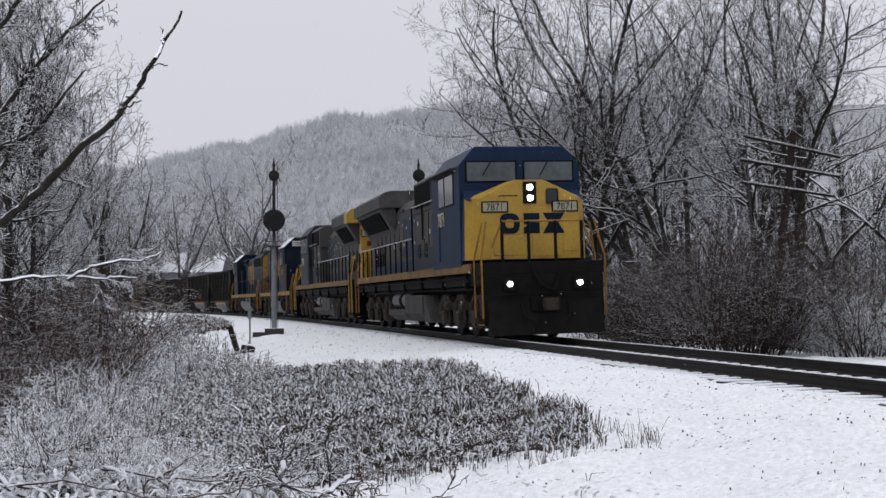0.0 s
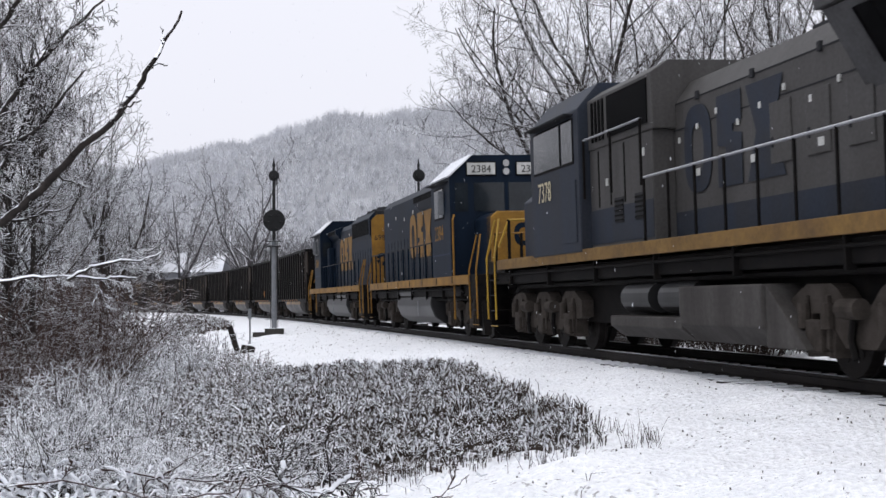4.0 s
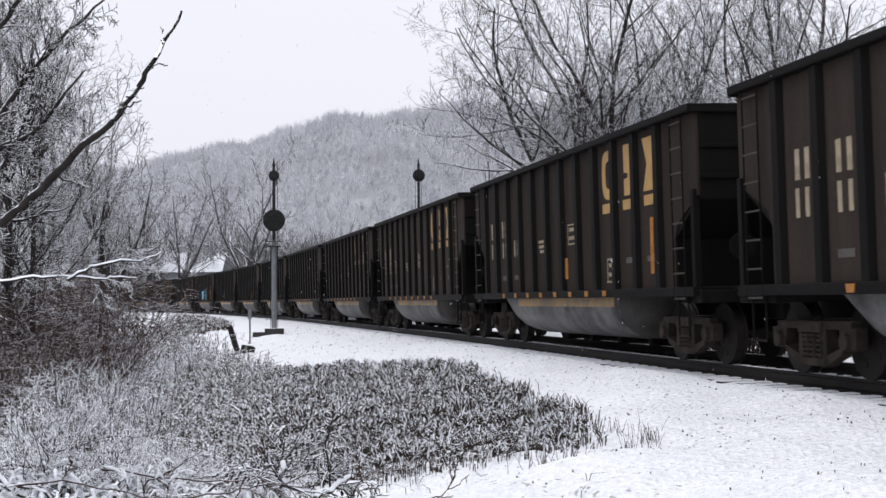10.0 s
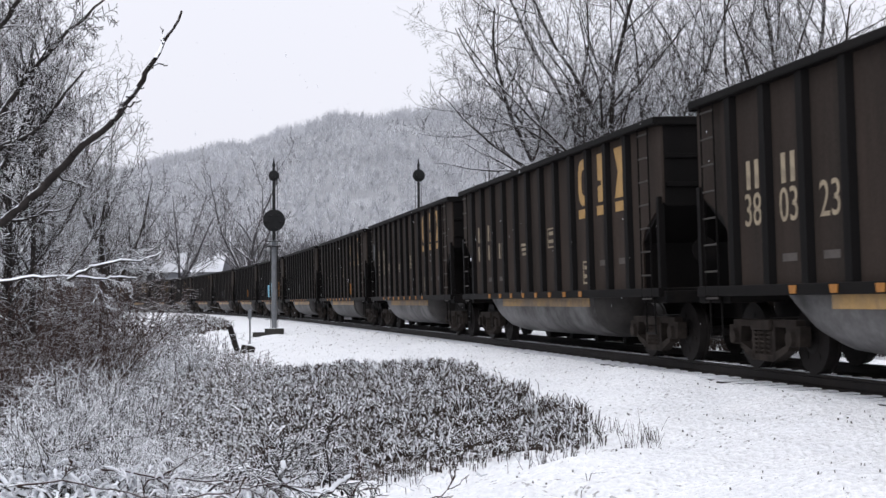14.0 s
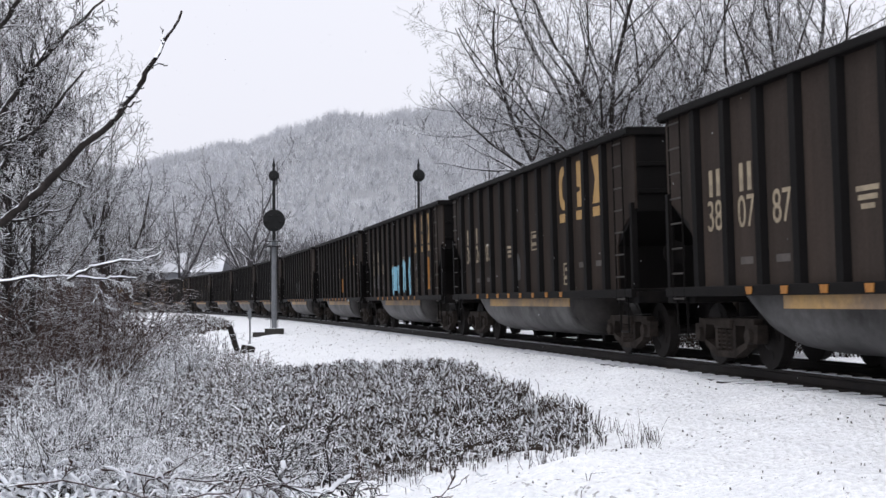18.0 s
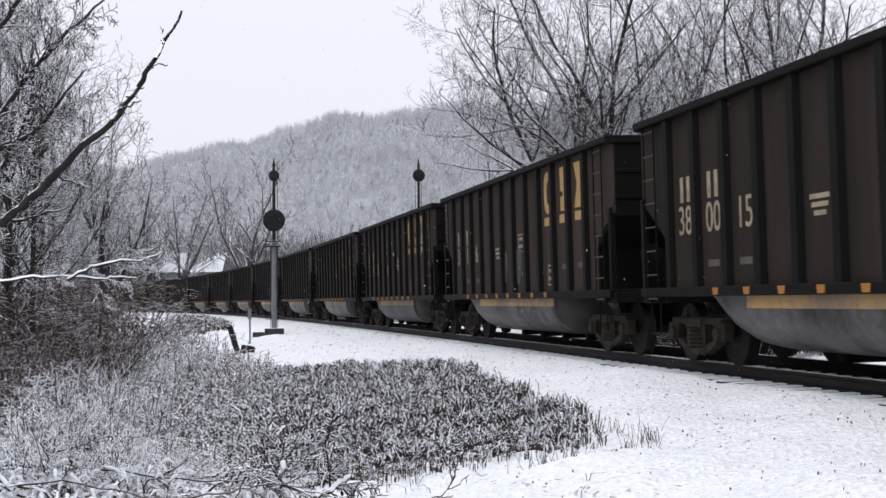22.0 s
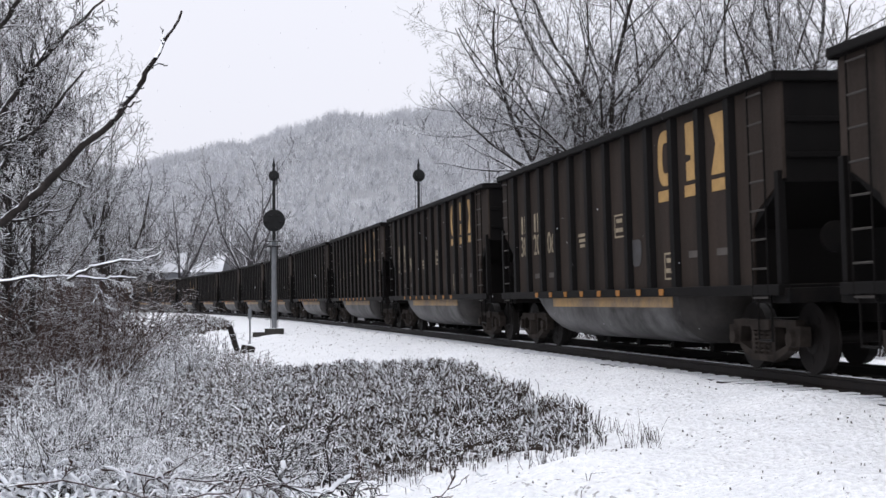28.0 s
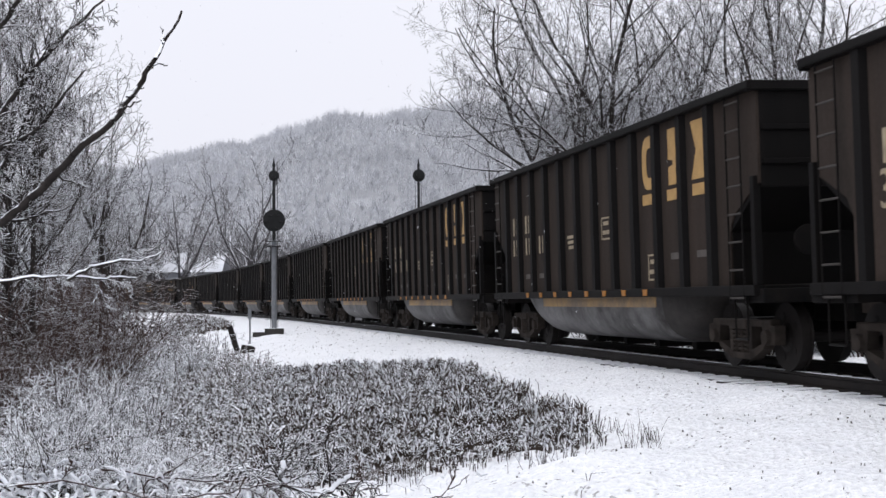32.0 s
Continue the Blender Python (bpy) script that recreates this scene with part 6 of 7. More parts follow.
def near_tree():
    r = np.random.default_rng(6)
    base = new("tree")
    x, y = at_view(-170, 15)
    z = floor_at(x, y)
    main, small = [], []
    main += [(x, y, z - .2, x - .05, y, z + 1.2, .21, .17), (x - .05, y, z + 1.2, *view_point(-130, 420, 15), .17, .13)]
    trunk_top = view_point(-130, 420, 15)
    main += [(*trunk_top, *view_point(-100, 250, 15), .13, .10), (*view_point(-100, 250, 15), *view_point(-60, 60, 15), .10, .06)]
    for pts, r0, r1, kids, ln in (
            ([(-130, 420), (0, 398), (75, 335), (130, 275), (200, 215), (245, 155), (275, 105), (290, 75), (322, 20)], .060, .013, 0, .22),
            ([(262, 118), (278, 114), (297, 116)], .012, .007, 0, .1),
            ([(288, 78), (290, 62), (284, 48)], .010, .006, 0, .1),
            ([(205, 208), (225, 188), (250, 178)], .016, .008, 0, .1),
            ([(160, 258), (178, 248), (196, 242)], .014, .007, 0, .1),
            ([(225, 172), (240, 160), (255, 156)], .012, .006, 0, .1),
            ([(-110, 300), (0, 262), (60, 235), (105, 180), (150, 125)], .042, .010, 20, .5),
            ([(-100, 250), (0, 205), (70, 110), (120, 55), (185, 0)], .042, .012, 22, .5),
            ([(-120, 360), (0, 300), (40, 230), (70, 150)], .036, .010, 20, .6),
            ([(-60, 60), (0, 50), (35, 0), (50, -40)], .035, .02, 10, .6),
            ([(20, 392), (70, 382), (128, 362)], .02, .008, 3, .3),
            ([(105, 312), (140, 325), (165, 337)], .014, .006, 2, .2)):
        a, b = bough([view_point(px, py, 15 + .3 * math.sin(px)) for px, py in pts], r0, r1, r, kids, ln)
        main += a
        small += b[0] + b[1] + b[2]
    ob = new("trunk", tube_mesh("trunk", main, 8, M["bark"]))
    ob.parent = base
    ob = new("crown", tube_mesh("crown", small, 3, M["twig"], False))
    ob.parent = base
    return tagged(base, "leaning grey tree with long bare boughs and snow", "tree")


near_tree()


def low_boughs():
    """Two long snow-covered boughs that reach out low over the gully."""
    for pts in ([(-40, 505), (40, 492), (110, 489), (190, 494), (215, 490), (243, 493)], [(120, 495), (160, 472), (215, 460), (250, 462), (285, 446)]):
        r = np.random.default_rng(len(pts))
        a, b = bough([view_point(px, py, 21) for px, py in pts], .035, .014, r, 7, .5)
        base = new("fallen_branch")
        base.location = view_point(*pts[0], 21)
        limb = chain_mesh("limb", a, 7, M["white_bark"])
        limb.transform(Matrix.Translation(-base.location))
        new("limb", limb).parent = base
        tagged(base, "long thin branch covered with fresh snow", "branch", "snowy branches")
        me = tube_mesh("spray", b[0] + b[1] + b[2], 3, M["snowy_brush"], False)
        me.transform(Matrix.Translation(-base.location))
        new("spray", me).parent = base


M["white_bark"] = shader("bark_under_thick_snow", (0.06, 0.05, 0.045), 0.9, tint=(0.04, 0.034, 0.03), scale=4, grain=10, bump=0.2, snow=0.97, snow_at=-0.1, gloss=0.1)
low_boughs()


def snowy_log(points, d, r0, r1, seed):
    r = np.random.default_rng(seed)
    a, b = bough([view_point(px, py, dd) for (px, py), dd in zip(points, d)], r0, r1, r, 10, .6)
    base = new("fallen_branch")
    base.location = view_point(*points[0], d[0])
    for nm, rows, sides, mat in (("limb", a, 8, M["white_bark"]), ("spray", b[0] + b[1] + b[2], 3, M["twig"])):
        me = chain_mesh(nm, rows, sides, mat) if nm == "limb" else tube_mesh(nm, rows, sides, mat)
        me.transform(Matrix.Translation(-base.location))
        new(nm, me).parent = base
    return tagged(base, "fallen branch lying in the weeds under snow", "branch", "snowy branches")


snowy_log([(-40, 816), (30, 822), (120, 821), (240, 832), (345, 842)], (11.8, 12.0, 12.2, 12.4, 12.6), .034, .016, 3)
snowy_log([(345, 846), (420, 830), (520, 815), (610, 790)], (12.8, 13, 13.2, 13.6), .018, .008, 4)
snowy_log([(495, 870), (502, 850), (500, 815)], (10.6, 10.6, 10.6), .03, .02, 5)
snowy_log([(560, 880), (590, 862), (622, 842)], (10.5, 10.7, 10.9), .03, .022, 6)


def bare_twigs():
    """Long dark twigs that cross the snowy foreground weeds."""
    r = np.random.default_rng(44)
    for pts, d, r0 in (([(415, 884), (440, 840), (480, 790), (530, 725)], 11.2, .007), ([(180, 832), (300, 846), (420, 852), (560, 838), (720, 830)], 11.0, .008),
                       ([(320, 884), (410, 872), (470, 858), (560, 866)], 10.4, .008), ([(760, 884), (800, 864), (830, 840)], 10.3, .006),
                       ([(30, 860), (110, 850), (200, 866), (300, 884)], 10.6, .009), ([(240, 884), (262, 850), (330, 812), (372, 790)], 10.9, .007),
                       ([(620, 884), (640, 850), (672, 832)], 10.4, .006), ([(100, 800), (180, 776), (260, 770), (330, 742)], 12.0, .007)):
        places = [view_point(px, py, d) for px, py in pts]
        base = new("fallen_twig")
        base.location = places[0]
        main, small = bough(places, r0, r0 * .45, r, 3, .22)
        for nm, rows in (("limb", main), ("spray", small[0] + small[1])):
            me = chain_mesh(nm, rows, 6, M["brush"]) if nm == "limb" else tube_mesh(nm, rows, 3, M["brush"], False)
            me.transform(Matrix.Translation(-base.location))
            new(nm, me).parent = base
        tagged(base, "thin dark bare twig lying over snowy weeds", "twig", "twigs in the weeds")


bare_twigs()


# ---- line poles, posts and the house ----
def build_line_pole(foot, head, arms, d, label):
    base = new("utility_pole")
    p0 = view_point(*foot, d)
    p0.z = floor_at(p0.x, p0.y) - .1
    p1 = view_point(*head, d)
    base.location = p0
    part("pole", rod(bmesh.new(), (0, 0, 0), p1 - p0, .15, .11, 10), M["pole_wood"], base)
    for (ax, ay), (bx, by) in arms:
        a, b = view_point(ax, ay, d - .2) - p0, view_point(bx, by, d - .2) - p0
        along = (b - a).normalized()
        bm = bmesh.new()
        rod(bm, a, b, .065, .065, 4)
        arm = part("crossarm", bm, M["pole_wood"], base)
        for k in range(8):
            q = a + (b - a) * (k + .5) / 8
            part("insulator", rod(bmesh.new(), q + Vector((0, 0, .05)), q + Vector((0, 0, .2)), .035, .03, 8), M["insulator"], arm)
    return tagged(base, label, "utility pole", "poles beyond the track")


M["pole_wood"] = shader("dark_weathered_pole_wood", (0.045, 0.034, 0.028), 0.9, tint=(0.025, 0.02, 0.017), scale=4, grain=30, bump=0.4, snow=0.9, snow_at=0.72, gloss=0.1)
M["insulator"] = shader("grey_glass_insulator", (0.07, 0.08, 0.08), 0.3, scale=4, bump=0.0)
build_line_pole((1363, 620), (1404, 236), [((1315, 240), (1487, 278)), ((1310, 282), (1485, 312)), ((1312, 322), (1478, 347))], 43, "leaning old telegraph pole with three crossarms")
build_line_pole((1412, 600), (1416, 150), [], 48, "dark upright pole among the trees")


def build_marker_post():
    x, y = at_view(442, 52)
    base = new("marker_post")
    z = floor_at(x, y)
    base.location = (x, y, z)
    slab("post", base, M["silver"], -.03, .03, -.03, .03, -.2, 1.4, .0)
    slab("sign", base, M["silver"], -.07, .07, -.045, -.03, 1.0, 1.4, .02, "weathered pale blade")
    tagged(base, "short thin metal marker post with pale blade", "marker post")
    x, y = at_view(421, 44)
    base = new("old_post")
    base.matrix_basis = pose(x, y, floor_at(x, y), 4, -16, 0)
    slab("stake", base, M["tie"], -.085, .085, -.085, .085, -.4, .95, .02)
    tagged(base, "leaning cut-off wooden post", "post")
    x, y = at_view(437, 44)
    base = new("old_tie_stub")
    base.matrix_basis = pose(x, y, floor_at(x, y) + .05, 12, 8, 35)
    slab("stub", base, M["tie"], -.2, .2, -.12, .12, -.1, .22, .03)
    tagged(base, "rotten piece of wooden tie in the snow", "tie")


build_marker_post()


def build_house(px0, px1, d, eave, ridge, floor_z, label):
    """A house far down the valley: walls, snowy roof, windows."""
    x0, x1 = (px0 - 784) / 2392.5 * d, (px1 - 784) / 2392.5 * d
    base = new("house")
    base.location = ((x0 + x1) / 2, d, floor_z)
    w = (x1 - x0) / 2
    slab("wall", base, M["siding"], -w, w, -3.5, 3.5, -1, eave - floor_z)
    prism("roof", base, M["snow"], [(-4.1, eave - floor_z - .1), (0, ridge - floor_z), (4.1, eave - floor_z - .1), (0, ridge - floor_z - .25)], "x", -w - .5, w + .5, .0, "snow-covered roof")
    for k in range(3):
        x = -w + 1.2 + k * (2 * w - 3.2) / 2
        win = slab("window", base, M["white"], x - .1, x + 1.1, -3.56, -3.5, 1.0, 2.3)
        part("pane", box(bmesh.new(), x, x + 1.0, -3.58, -3.56, 1.1, 2.2), M["glass"], win)
    return tagged(base, label, "house", "houses in the valley")


M["siding"] = shader("pale_grey_siding", (0.42, 0.43, 0.46), 0.9, tint=(0.34, 0.35, 0.38), scale=1, grain=6, bump=0.0, gloss=0.1)
build_house(300, 395, 198, 5.4, 8.2, .6, "pale grey house with snow-covered roof")


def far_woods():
    """The hillside's frosted trees, paled to imitate haze, small and rounded at that distance: uncounted, one mesh."""
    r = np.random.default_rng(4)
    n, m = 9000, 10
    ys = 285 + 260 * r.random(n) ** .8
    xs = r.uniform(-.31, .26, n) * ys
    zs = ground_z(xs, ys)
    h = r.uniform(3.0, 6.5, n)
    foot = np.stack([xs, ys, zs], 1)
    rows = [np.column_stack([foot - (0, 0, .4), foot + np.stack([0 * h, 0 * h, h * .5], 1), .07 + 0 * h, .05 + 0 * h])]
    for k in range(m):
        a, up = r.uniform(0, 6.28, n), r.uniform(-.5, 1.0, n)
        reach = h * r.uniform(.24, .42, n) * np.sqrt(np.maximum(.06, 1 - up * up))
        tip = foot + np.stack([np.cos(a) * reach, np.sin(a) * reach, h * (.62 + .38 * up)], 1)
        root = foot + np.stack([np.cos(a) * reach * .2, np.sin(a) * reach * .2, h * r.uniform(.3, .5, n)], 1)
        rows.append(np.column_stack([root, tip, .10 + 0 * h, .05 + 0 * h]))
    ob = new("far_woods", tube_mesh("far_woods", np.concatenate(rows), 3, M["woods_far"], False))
    return tagged(ob, "frost-covered bare woods on the hillside, haze put into their pale colour", "woods", kind="stuff")


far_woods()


def slope_woods():
    """Uncounted saplings and trees, greyed to imitate haze, on the slope behind the track, one mesh."""
    r = np.random.default_rng(24)
    segs = []
    n = 330
    ys = r.uniform(46, 190, n)
    gap = r.uniform(9, 70, n)
    xs = np.array([float(line_x(y)) for y in ys]) + gap
    ok = (xs / ys < .36) & (xs / ys > .02)
    xs, ys = xs[ok], ys[ok]
    zs = ground_z(xs, ys)
    for x, y, z in zip(xs, ys, zs):
        h = r.uniform(5, 12)
        t = .0011 * y
        lx, ly = r.normal(0, .5, 2)
        segs.append((x, y, z - .4, x + lx, y + ly, z + h, .05 + t * .4, t * .4))
        for k in range(22):
            a = r.uniform(0, 6.28)
            f = r.uniform(.2, .95)
            bx, by, b = x + lx * f, y + ly * f, z + h * f
            ln = (1.15 - f) * h * r.uniform(.2, .42) + .4
            x1, y1, z1 = bx + math.cos(a) * ln * .75, by + math.sin(a) * ln * .75, b + ln * r.uniform(.3, 1.0)
            segs.append((bx, by, b, x1, y1, z1, t * .35, t * .25))
            for j in range(3):
                g = r.uniform(.4, 1)
                sx, sy, sz = bx + (x1 - bx) * g, by + (y1 - by) * g, b + (z1 - b) * g
                segs.append((sx, sy, sz, sx + r.normal(0, .4), sy + r.normal(0, .4), sz + r.uniform(-.05, .6), t * .25, t * .18))
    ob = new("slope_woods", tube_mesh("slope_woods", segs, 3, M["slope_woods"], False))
    return tagged(ob, "bare saplings and trees covering the slope, greyed as if by haze", "woods", kind="stuff")


slope_woods()


def valley_woods():
    """Woods on the valley floor at the hill's foot, greyed to imitate haze: uncounted, one mesh."""
    r = np.random.default_rng(14)
    segs = []
    n = 680
    ys = r.uniform(215, 300, n)
    xs = r.uniform(-.27, .02, n) * ys
    zs = ground_z(xs, ys)
    for x, y, z in zip(xs, ys, zs):
        h = r.uniform(7, 15)
        segs.append((x, y, z - .5, x + r.normal(0, .4), y, z + h * .6, .16, .08))
        for k in range(16):
            a = r.uniform(0, 6.28)
            b = z + h * r.uniform(.2, .6)
            ln = h * r.uniform(.2, .45)
            x1, y1, z1 = x + math.cos(a) * ln * .6, y + math.sin(a) * ln * .6, b + ln * r.uniform(.6, 1.3)
            segs.append((x, y, b, x1, y1, z1, .06, .045))
            for j in range(2):
                segs.append((x1 * .6 + x * .4, y1 * .6 + y * .4, z1 * .6 + b * .4, x1 + r.normal(0, .8), y1 + r.normal(0, .8), z1 + r.uniform(.3, 1.5), .045, .03))
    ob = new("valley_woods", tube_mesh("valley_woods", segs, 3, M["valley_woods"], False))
    return tagged(ob, "frosted thicket on the valley floor, greyed as if by haze", "woods", kind="stuff")


valley_woods()


# ---- dry grass on the mound ----
def grass_patch(name, count, inside, tall, seed, material, label, flop=.12, clump=1):
    r = np.random.default_rng(seed)
    spots = []
    while len(spots) < count:
        x, y = r.uniform(-17, 4), r.uniform(9.5, 80)
        if inside(x, y, r):
            for k in range(clump):
                spots.append((x + r.normal(0, .035), y + r.normal(0, .035)) if k else (x, y))
    spots = spots[:count]
    x, y = np.array(spots).T
    z = snow_z(x, y)
    h = r.uniform(tall[0], tall[1], count) * np.clip((y - 8.5) / 8, .35, 1)
    dx, dy = r.normal(0, flop, (2, count))
    w = (.0016 + .00024 * y) * (1.1 if clump > 1 else 1.0)
    mid = np.stack([x + dx * h * .6, y + dy * h * .6, z + h * .6], 1)
    tip = np.stack([x + dx * h * 2.4 + r.normal(0, .06 if clump == 1 else .022, count), y + dy * h * 2.0, z + h * r.uniform(.6, 1.0, count)], 1)
    low = np.stack([x, y, z - .03], 1)
    segs = np.concatenate([np.column_stack([low, mid, w, w * .9]), np.column_stack([mid, tip, w * 1.1, w * .7])])
    ob = new(name, tube_mesh(name, segs, 3, material, False))
    return tagged(ob, label, "grass", kind="stuff")


def side_gap(x, y):
    return (float(line_x(y)) - x) * .975


def on_mound(x, y, r):
    if y > 36 or y < 12.3:
        return False
    lumpy = .9 * noise.noise((x * .9, y * .5, 3.0))
    return (side_gap(x, y) > mound_edge(y) + abs(r.normal(0, .3)) - .1 + lumpy * .35 and x > -y * .17 - r.uniform(0, 2)
            and r.random() < (1.0 + lumpy) * min(1, max(.0, (y - 12.9 - lumpy * .5) / .9)))


def in_gully(x, y, r):
    if y < 11 or x < -y * .33:
        return False
    return x < -y * .12 - r.uniform(0, 1.5) and side_gap(x, y) > 5.6 + min(3.2, max(0, y - 32) * .28) + r.normal(0, .4) and r.random() < 1.3 - y / 75


def near_strip(x, y, r):
    return 9.5 < y < 13 and -4 < x < 1.6 and r.random() < (.9 if x < -1.4 else .02)


grass_patch("dry_grass", 60000, on_mound, (.10, .25), 8, M["grass"], "dry brown grass stalks dusted with snow", .075, 4)
grass_patch("snowy_weeds", 15000, in_gully, (.15, .5), 9, M["weed"], "matted weeds bent under snow in the gully", .22)
grass_patch("snowy_weeds", 1300, near_strip, (.12, .4), 10, M["weed"], "weeds poking through fresh snow", .35)


def on_hump(x, y, r):
    return (x + 13.4) ** 2 / 5 + (y - 69) ** 2 / 40 < r.uniform(.4, 1.3)


def far_bank(x, y, r):
    return 36 < y < 66 and 7.4 < side_gap(x, y) + r.normal(0, .5) < 10 and r.random() < .5


grass_patch("dry_grass", 2600, on_hump, (.25, .5), 18, M["grass"], "dark grass on a hump beside the track")
grass_patch("dry_grass", 1200, far_bank, (.12, .34), 19, M["grass"], "thin grass along the top of the bank")


def snow_lumps():
    """Soft lumps of fresh snow that weigh down the weeds in the foreground."""
    r = np.random.default_rng(21)
    verts, faces = [], []
    for k in range(1500):
        px, py = r.uniform(-20, 560), 0
        d = r.uniform(10.6, 16)
        x, y = at_view(px, d)
        if px > 300 and r.random() < .6:
            continue
        z = floor_at(x, y) + r.uniform(.0, .42) * (1.0 if px < 330 else .4)
        a, l, w = r.uniform(0, 3.14), r.uniform(.03, .13), r.uniform(.008, .021)
        tilt, r_droop = r.normal(0, .6), r.uniform(.1, 1.1)
        b = len(verts)
        for i in range(5):
            f = (i / 4 - .5) * 2
            rad = w * math.sqrt(max(.08, 1 - f * f))
            cx, cy, cz = x + math.cos(a) * l * f, y + math.sin(a) * l * f, z + tilt * l * f - r_droop * l * f * f
            for j in range(6):
                q = j * 1.0472
                verts.append((cx - math.sin(a) * rad * math.cos(q), cy + math.cos(a) * rad * math.cos(q), cz + rad * math.sin(q) * .9))
        for i in range(4):
            for j in range(6):
                faces.append((b + i * 6 + j, b + i * 6 + (j + 1) % 6, b + i * 6 + 6 + (j + 1) % 6, b + i * 6 + 6 + j))
        faces.append(tuple(b + j for j in range(6)))
        faces.append(tuple(b + 24 + j for j in range(6)))
    ob = new("snow_lumps", mesh_of("snow_lumps", verts, faces, M["snow"], True))
    return tagged(ob, "lumps of fresh snow weighing down the weeds", "snow", kind="stuff")


snow_lumps()


def caught_snow():
    """Soft flecks of snow held among the stalks of the mound, uncounted, one mesh."""
    r = np.random.default_rng(31)
    verts, faces = [], []
    n = 0
    while n < 6500:
        x, y = r.uniform(-7, 2.5), r.uniform(12.6, 35)
        if side_gap(x, y) < mound_edge(y) + .1:
            continue
        n += 1
        z = floor_at(x, y) + r.uniform(.02, .24)
        a, l, w = r.uniform(0, 3.14), r.uniform(.012, .035) * (.6 + y / 30), r.uniform(.006, .013) * (.6 + y / 30)
        tilt = r.normal(0, 1.3)
        b = len(verts)
        for i, rad in enumerate((.3, 1.0, .9, .25)):
            f = (i / 3 - .5) * 2
            for j in range(5):
                q = j * 1.2566
                verts.append((x + math.cos(a) * l * f - math.sin(a) * rad * w * math.cos(q), y + math.sin(a) * l * f + math.cos(a) * rad * w * math.cos(q),
                              z + tilt * l * f + rad * w * math.sin(q)))
        for i in range(3):
            for j in range(5):
                faces.append((b + i * 5 + j, b + i * 5 + (j + 1) % 5, b + i * 5 + 5 + (j + 1) % 5, b + i * 5 + 5 + j))
        faces.append(tuple(b + j for j in range(5)))
        faces.append(tuple(b + 15 + j for j in range(5)))
    ob = new("caught_snow", mesh_of("caught_snow", verts, faces, M["snow"], True))
    return tagged(ob, "flecks of snow caught among dry grass", "snow", kind="stuff")


caught_snow()


def bent_weeds():
    """Weed stems that arch over under a thick load of snow, uncounted, one mesh."""
    r = np.random.default_rng(27)
    segs = []
    for k in range(900):
        far = k % 5 > 2
        px = r.uniform(60, 520) if far else r.uniform(-30, 400) ** 1.0 - 60 * r.random()
        x, y = at_view(px, r.uniform(14, 26) if far else r.uniform(10.8, 15.0))
        z = floor_at(x, y) - .03
        a, h, bend = r.uniform(0, 6.28), r.uniform(.10, .42), r.uniform(.8, 1.9)
        reach, thick = h * r.uniform(.4, 1.1), r.uniform(.006, .019)
        last = (x, y, z)
        for i in range(1, 8):
            f = i / 7
            q = (x + math.cos(a) * reach * f ** 1.6 + r.normal(0, .010), y + math.sin(a) * reach * f ** 1.6, z + r.normal(0, .006) + h * (f * 1.6 - bend * .75 * f * f))
            w = thick * r.uniform(.6, 1.4) * (.45 + .9 * math.sin(math.pi * min(1, f * .85)))
            segs.append((*last, *q, w, w))
            last = q
    ob = new("bent_weeds", tube_mesh("bent_weeds", segs, 6, M["white_bark"]))
    return tagged(ob, "weed stems arching under thick fresh snow", "weeds", kind="stuff")


bent_weeds()


def tuft(x, y, seed):
    r = np.random.default_rng(seed)
    segs = []
    for k in range(20):
        a, d = r.uniform(0, 6.28), abs(r.normal(0, .13))
        px, py = x + math.cos(a) * d, y + math.sin(a) * d
        z, h = floor_at(px, py), r.uniform(.05, .2)
        segs.append((px, py, z - .02, px + r.normal(0, .05), py + r.normal(0, .05), z + h, .0035, .002))
    return tagged(new("grass_tuft", tube_mesh("grass_tuft", segs, 3, M["grass"], False)), "small tuft of dry grass in the snow", "grass", "grass tufts")


for k, (px, py) in enumerate(((1135, 800), (1150, 795), (1060, 790), (1090, 780), (1030, 745), (1120, 808), (1010, 845), (960, 838))):
    v = view_point(px, py, 14.2 - (py - 790) * .03)
    tuft(v.x, v.y, k)


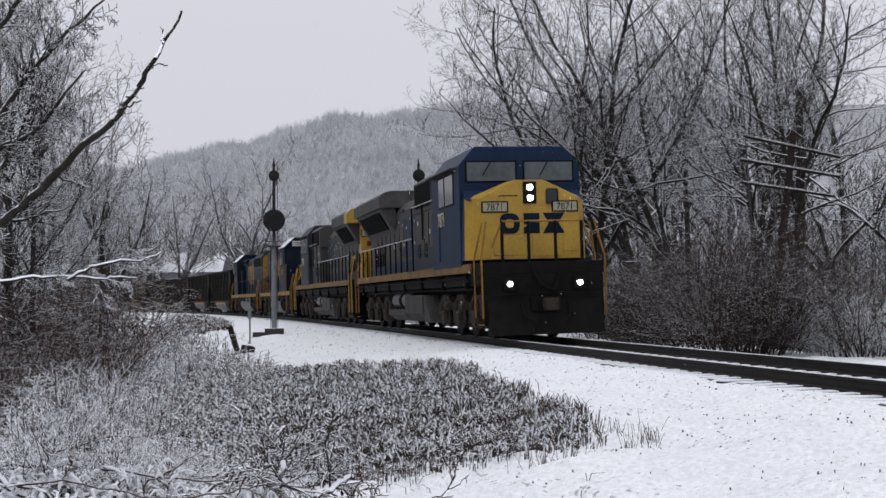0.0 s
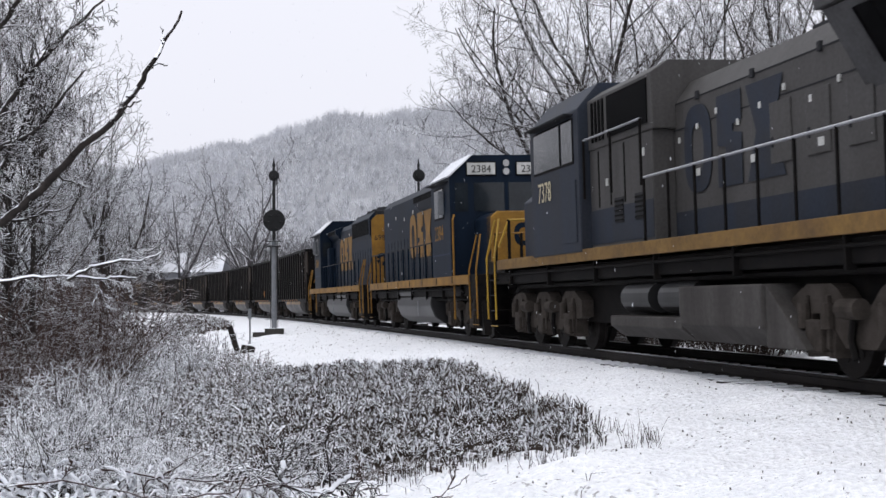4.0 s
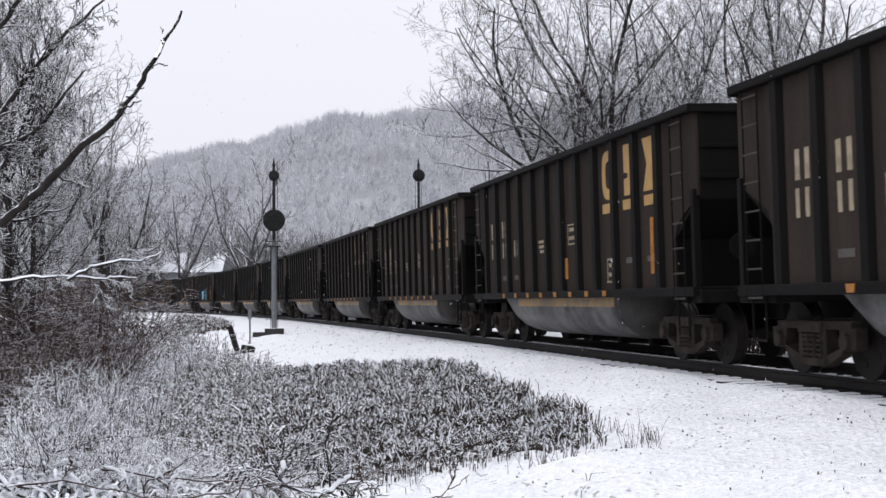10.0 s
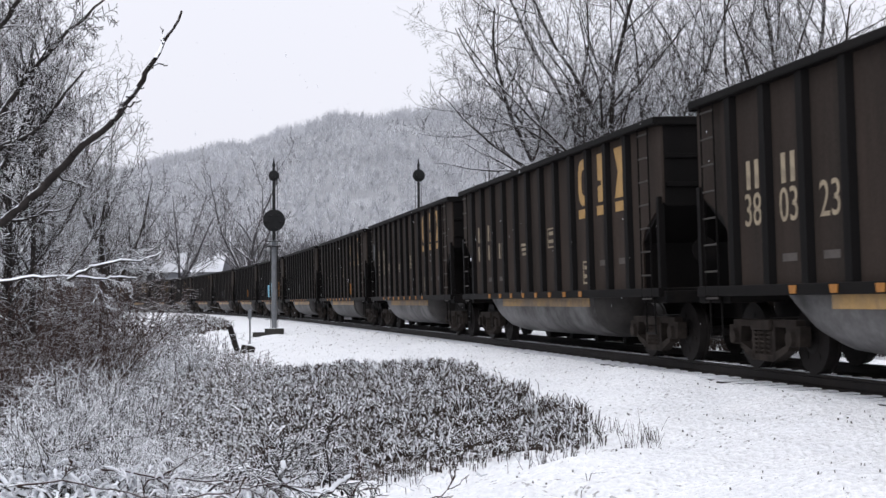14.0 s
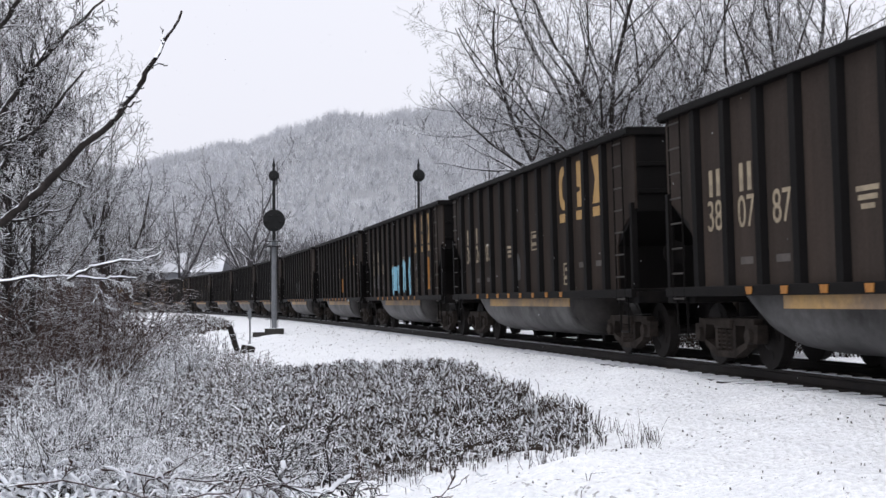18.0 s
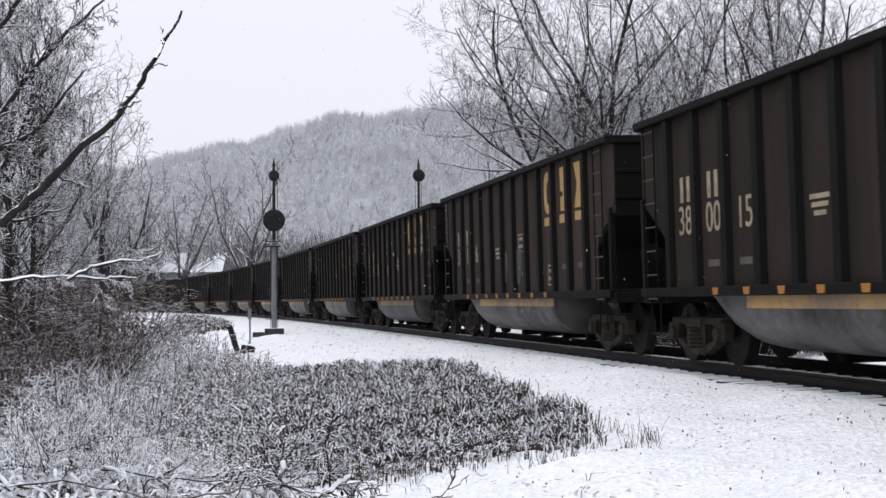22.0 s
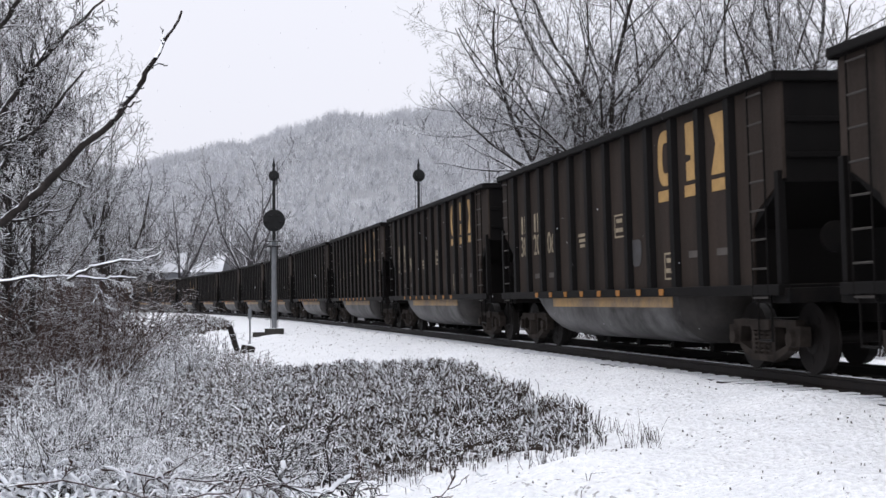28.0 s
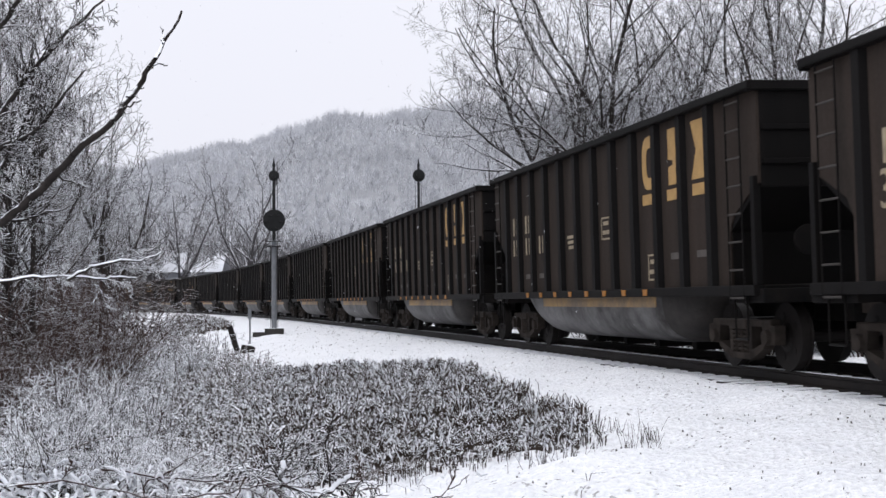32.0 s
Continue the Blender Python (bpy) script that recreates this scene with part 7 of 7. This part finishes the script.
def scatter_stones():
    """Ballast stones that show through the thin snow of the shoulder."""
    r = np.random.default_rng(12)
    verts, faces = [], []
    n = 0
    while n < 2600:
        y = r.uniform(9.5, 70) if r.random() < .75 else r.uniform(9.5, 26)
        q = r.uniform(1.35, 6.8)
        edge = 3.3 + max(0, y - 24) * .33 + max(0, 16.0 - y) * .9
        if q > edge + 1.5 or r.random() < (q - 1.3) * .11:
            continue
        x = float(line_x(y)) - q / .975
        z = floor_at(x, y)
        s = r.uniform(.002, .0055) * (.7 + y / 50)
        b = len(verts)
        a0 = r.uniform(0, 6.28)
        for k in range(5):
            a = a0 + k * 1.2566
            verts.append((x + math.cos(a) * s * r.uniform(1.4, 3.4), y + math.sin(a) * s * r.uniform(.8, 1.3), z - .02))
        for k in range(5):
            a = a0 + k * 1.2566 + .3
            verts.append((x + math.cos(a) * s * r.uniform(1.0, 2.4), y + math.sin(a) * s * r.uniform(.5, 1.0), z + .002 + s * r.uniform(.1, .6)))
        for k in range(5):
            faces.append((b + k, b + (k + 1) % 5, b + 5 + (k + 1) % 5, b + 5 + k))
        faces.append(tuple(b + 5 + k for k in range(5)))
        n += 1
    ob = new("ballast_stones", mesh_of("ballast_stones", verts, faces, M["stone"]))
    return tagged(ob, "dark ballast stones showing through thin snow", "stones", kind="stuff")


scatter_stones()


def build_snowfall():
    """Falling flakes in the air before the track, one sinking cloud."""
    r = np.random.default_rng(15)
    verts, faces = [], []
    for k in range(5200):
        y = r.uniform(4, 40)
        x = r.uniform(-.36, .36) * y
        z = r.uniform(-1, 56)
        s = r.uniform(.0018, .0036) * (.6 + y / 40)
        b = len(verts)
        for dx, dy, dz in ((s, 0, 0), (-s, 0, 0), (0, s, 0), (0, -s, 0), (0, 0, s * 4), (0, 0, -s * 4)):
            verts.append((x + dx, y + dy, z + dz))
        for f in ((0, 2, 4), (2, 1, 4), (1, 3, 4), (3, 0, 4), (2, 0, 5), (1, 2, 5), (3, 1, 5), (0, 3, 5)):
            faces.append(tuple(b + i for i in f))
    ob = new("snowfall", mesh_of("snowfall", verts, faces, M["snow"]))
    return tagged(ob, "falling snowflakes in the air", "snow", kind="stuff")


snowfall = build_snowfall()


# ---- all that moves ----
def motions():
    """The train runs along its curve, its wheels turn while it is near, and the snow sinks."""
    for car, u, half, turned in TRAIN:
        flip = pose(0, 0, 0, 0, 0, 180) if turned else Matrix()
        walk(car, [(t, vehicle_pose(u + run(t), half) @ flip) for t in [k * 0.5 for k in range(65)]])
        near = [t for t in [k * 0.05 for k in range(641)] if -30 < u + run(t) < 34]
        if len(near) < 2:
            continue
        for axle in [o for o in car.children_recursive if o.name.startswith("wheelset")]:
            at = axle.location.copy()
            sense = -1 if turned else 1
            rows = [(t, Matrix.Translation(at) @ pose(0, 0, 0, 0, sense * math.degrees((run(t) - run(near[0])) / at.z), 0)) for t in near]
            if near[0] > 0:
                rows.insert(0, (0.0, rows[0][1]))
            if near[-1] < 32:
                rows.append((32.0, rows[-1][1]))
            walk(axle, rows)
    walk(snowfall, [(0.0, pose(0, 0, 0)), (32.0, pose(-3.0, 0, -44))])


motions()
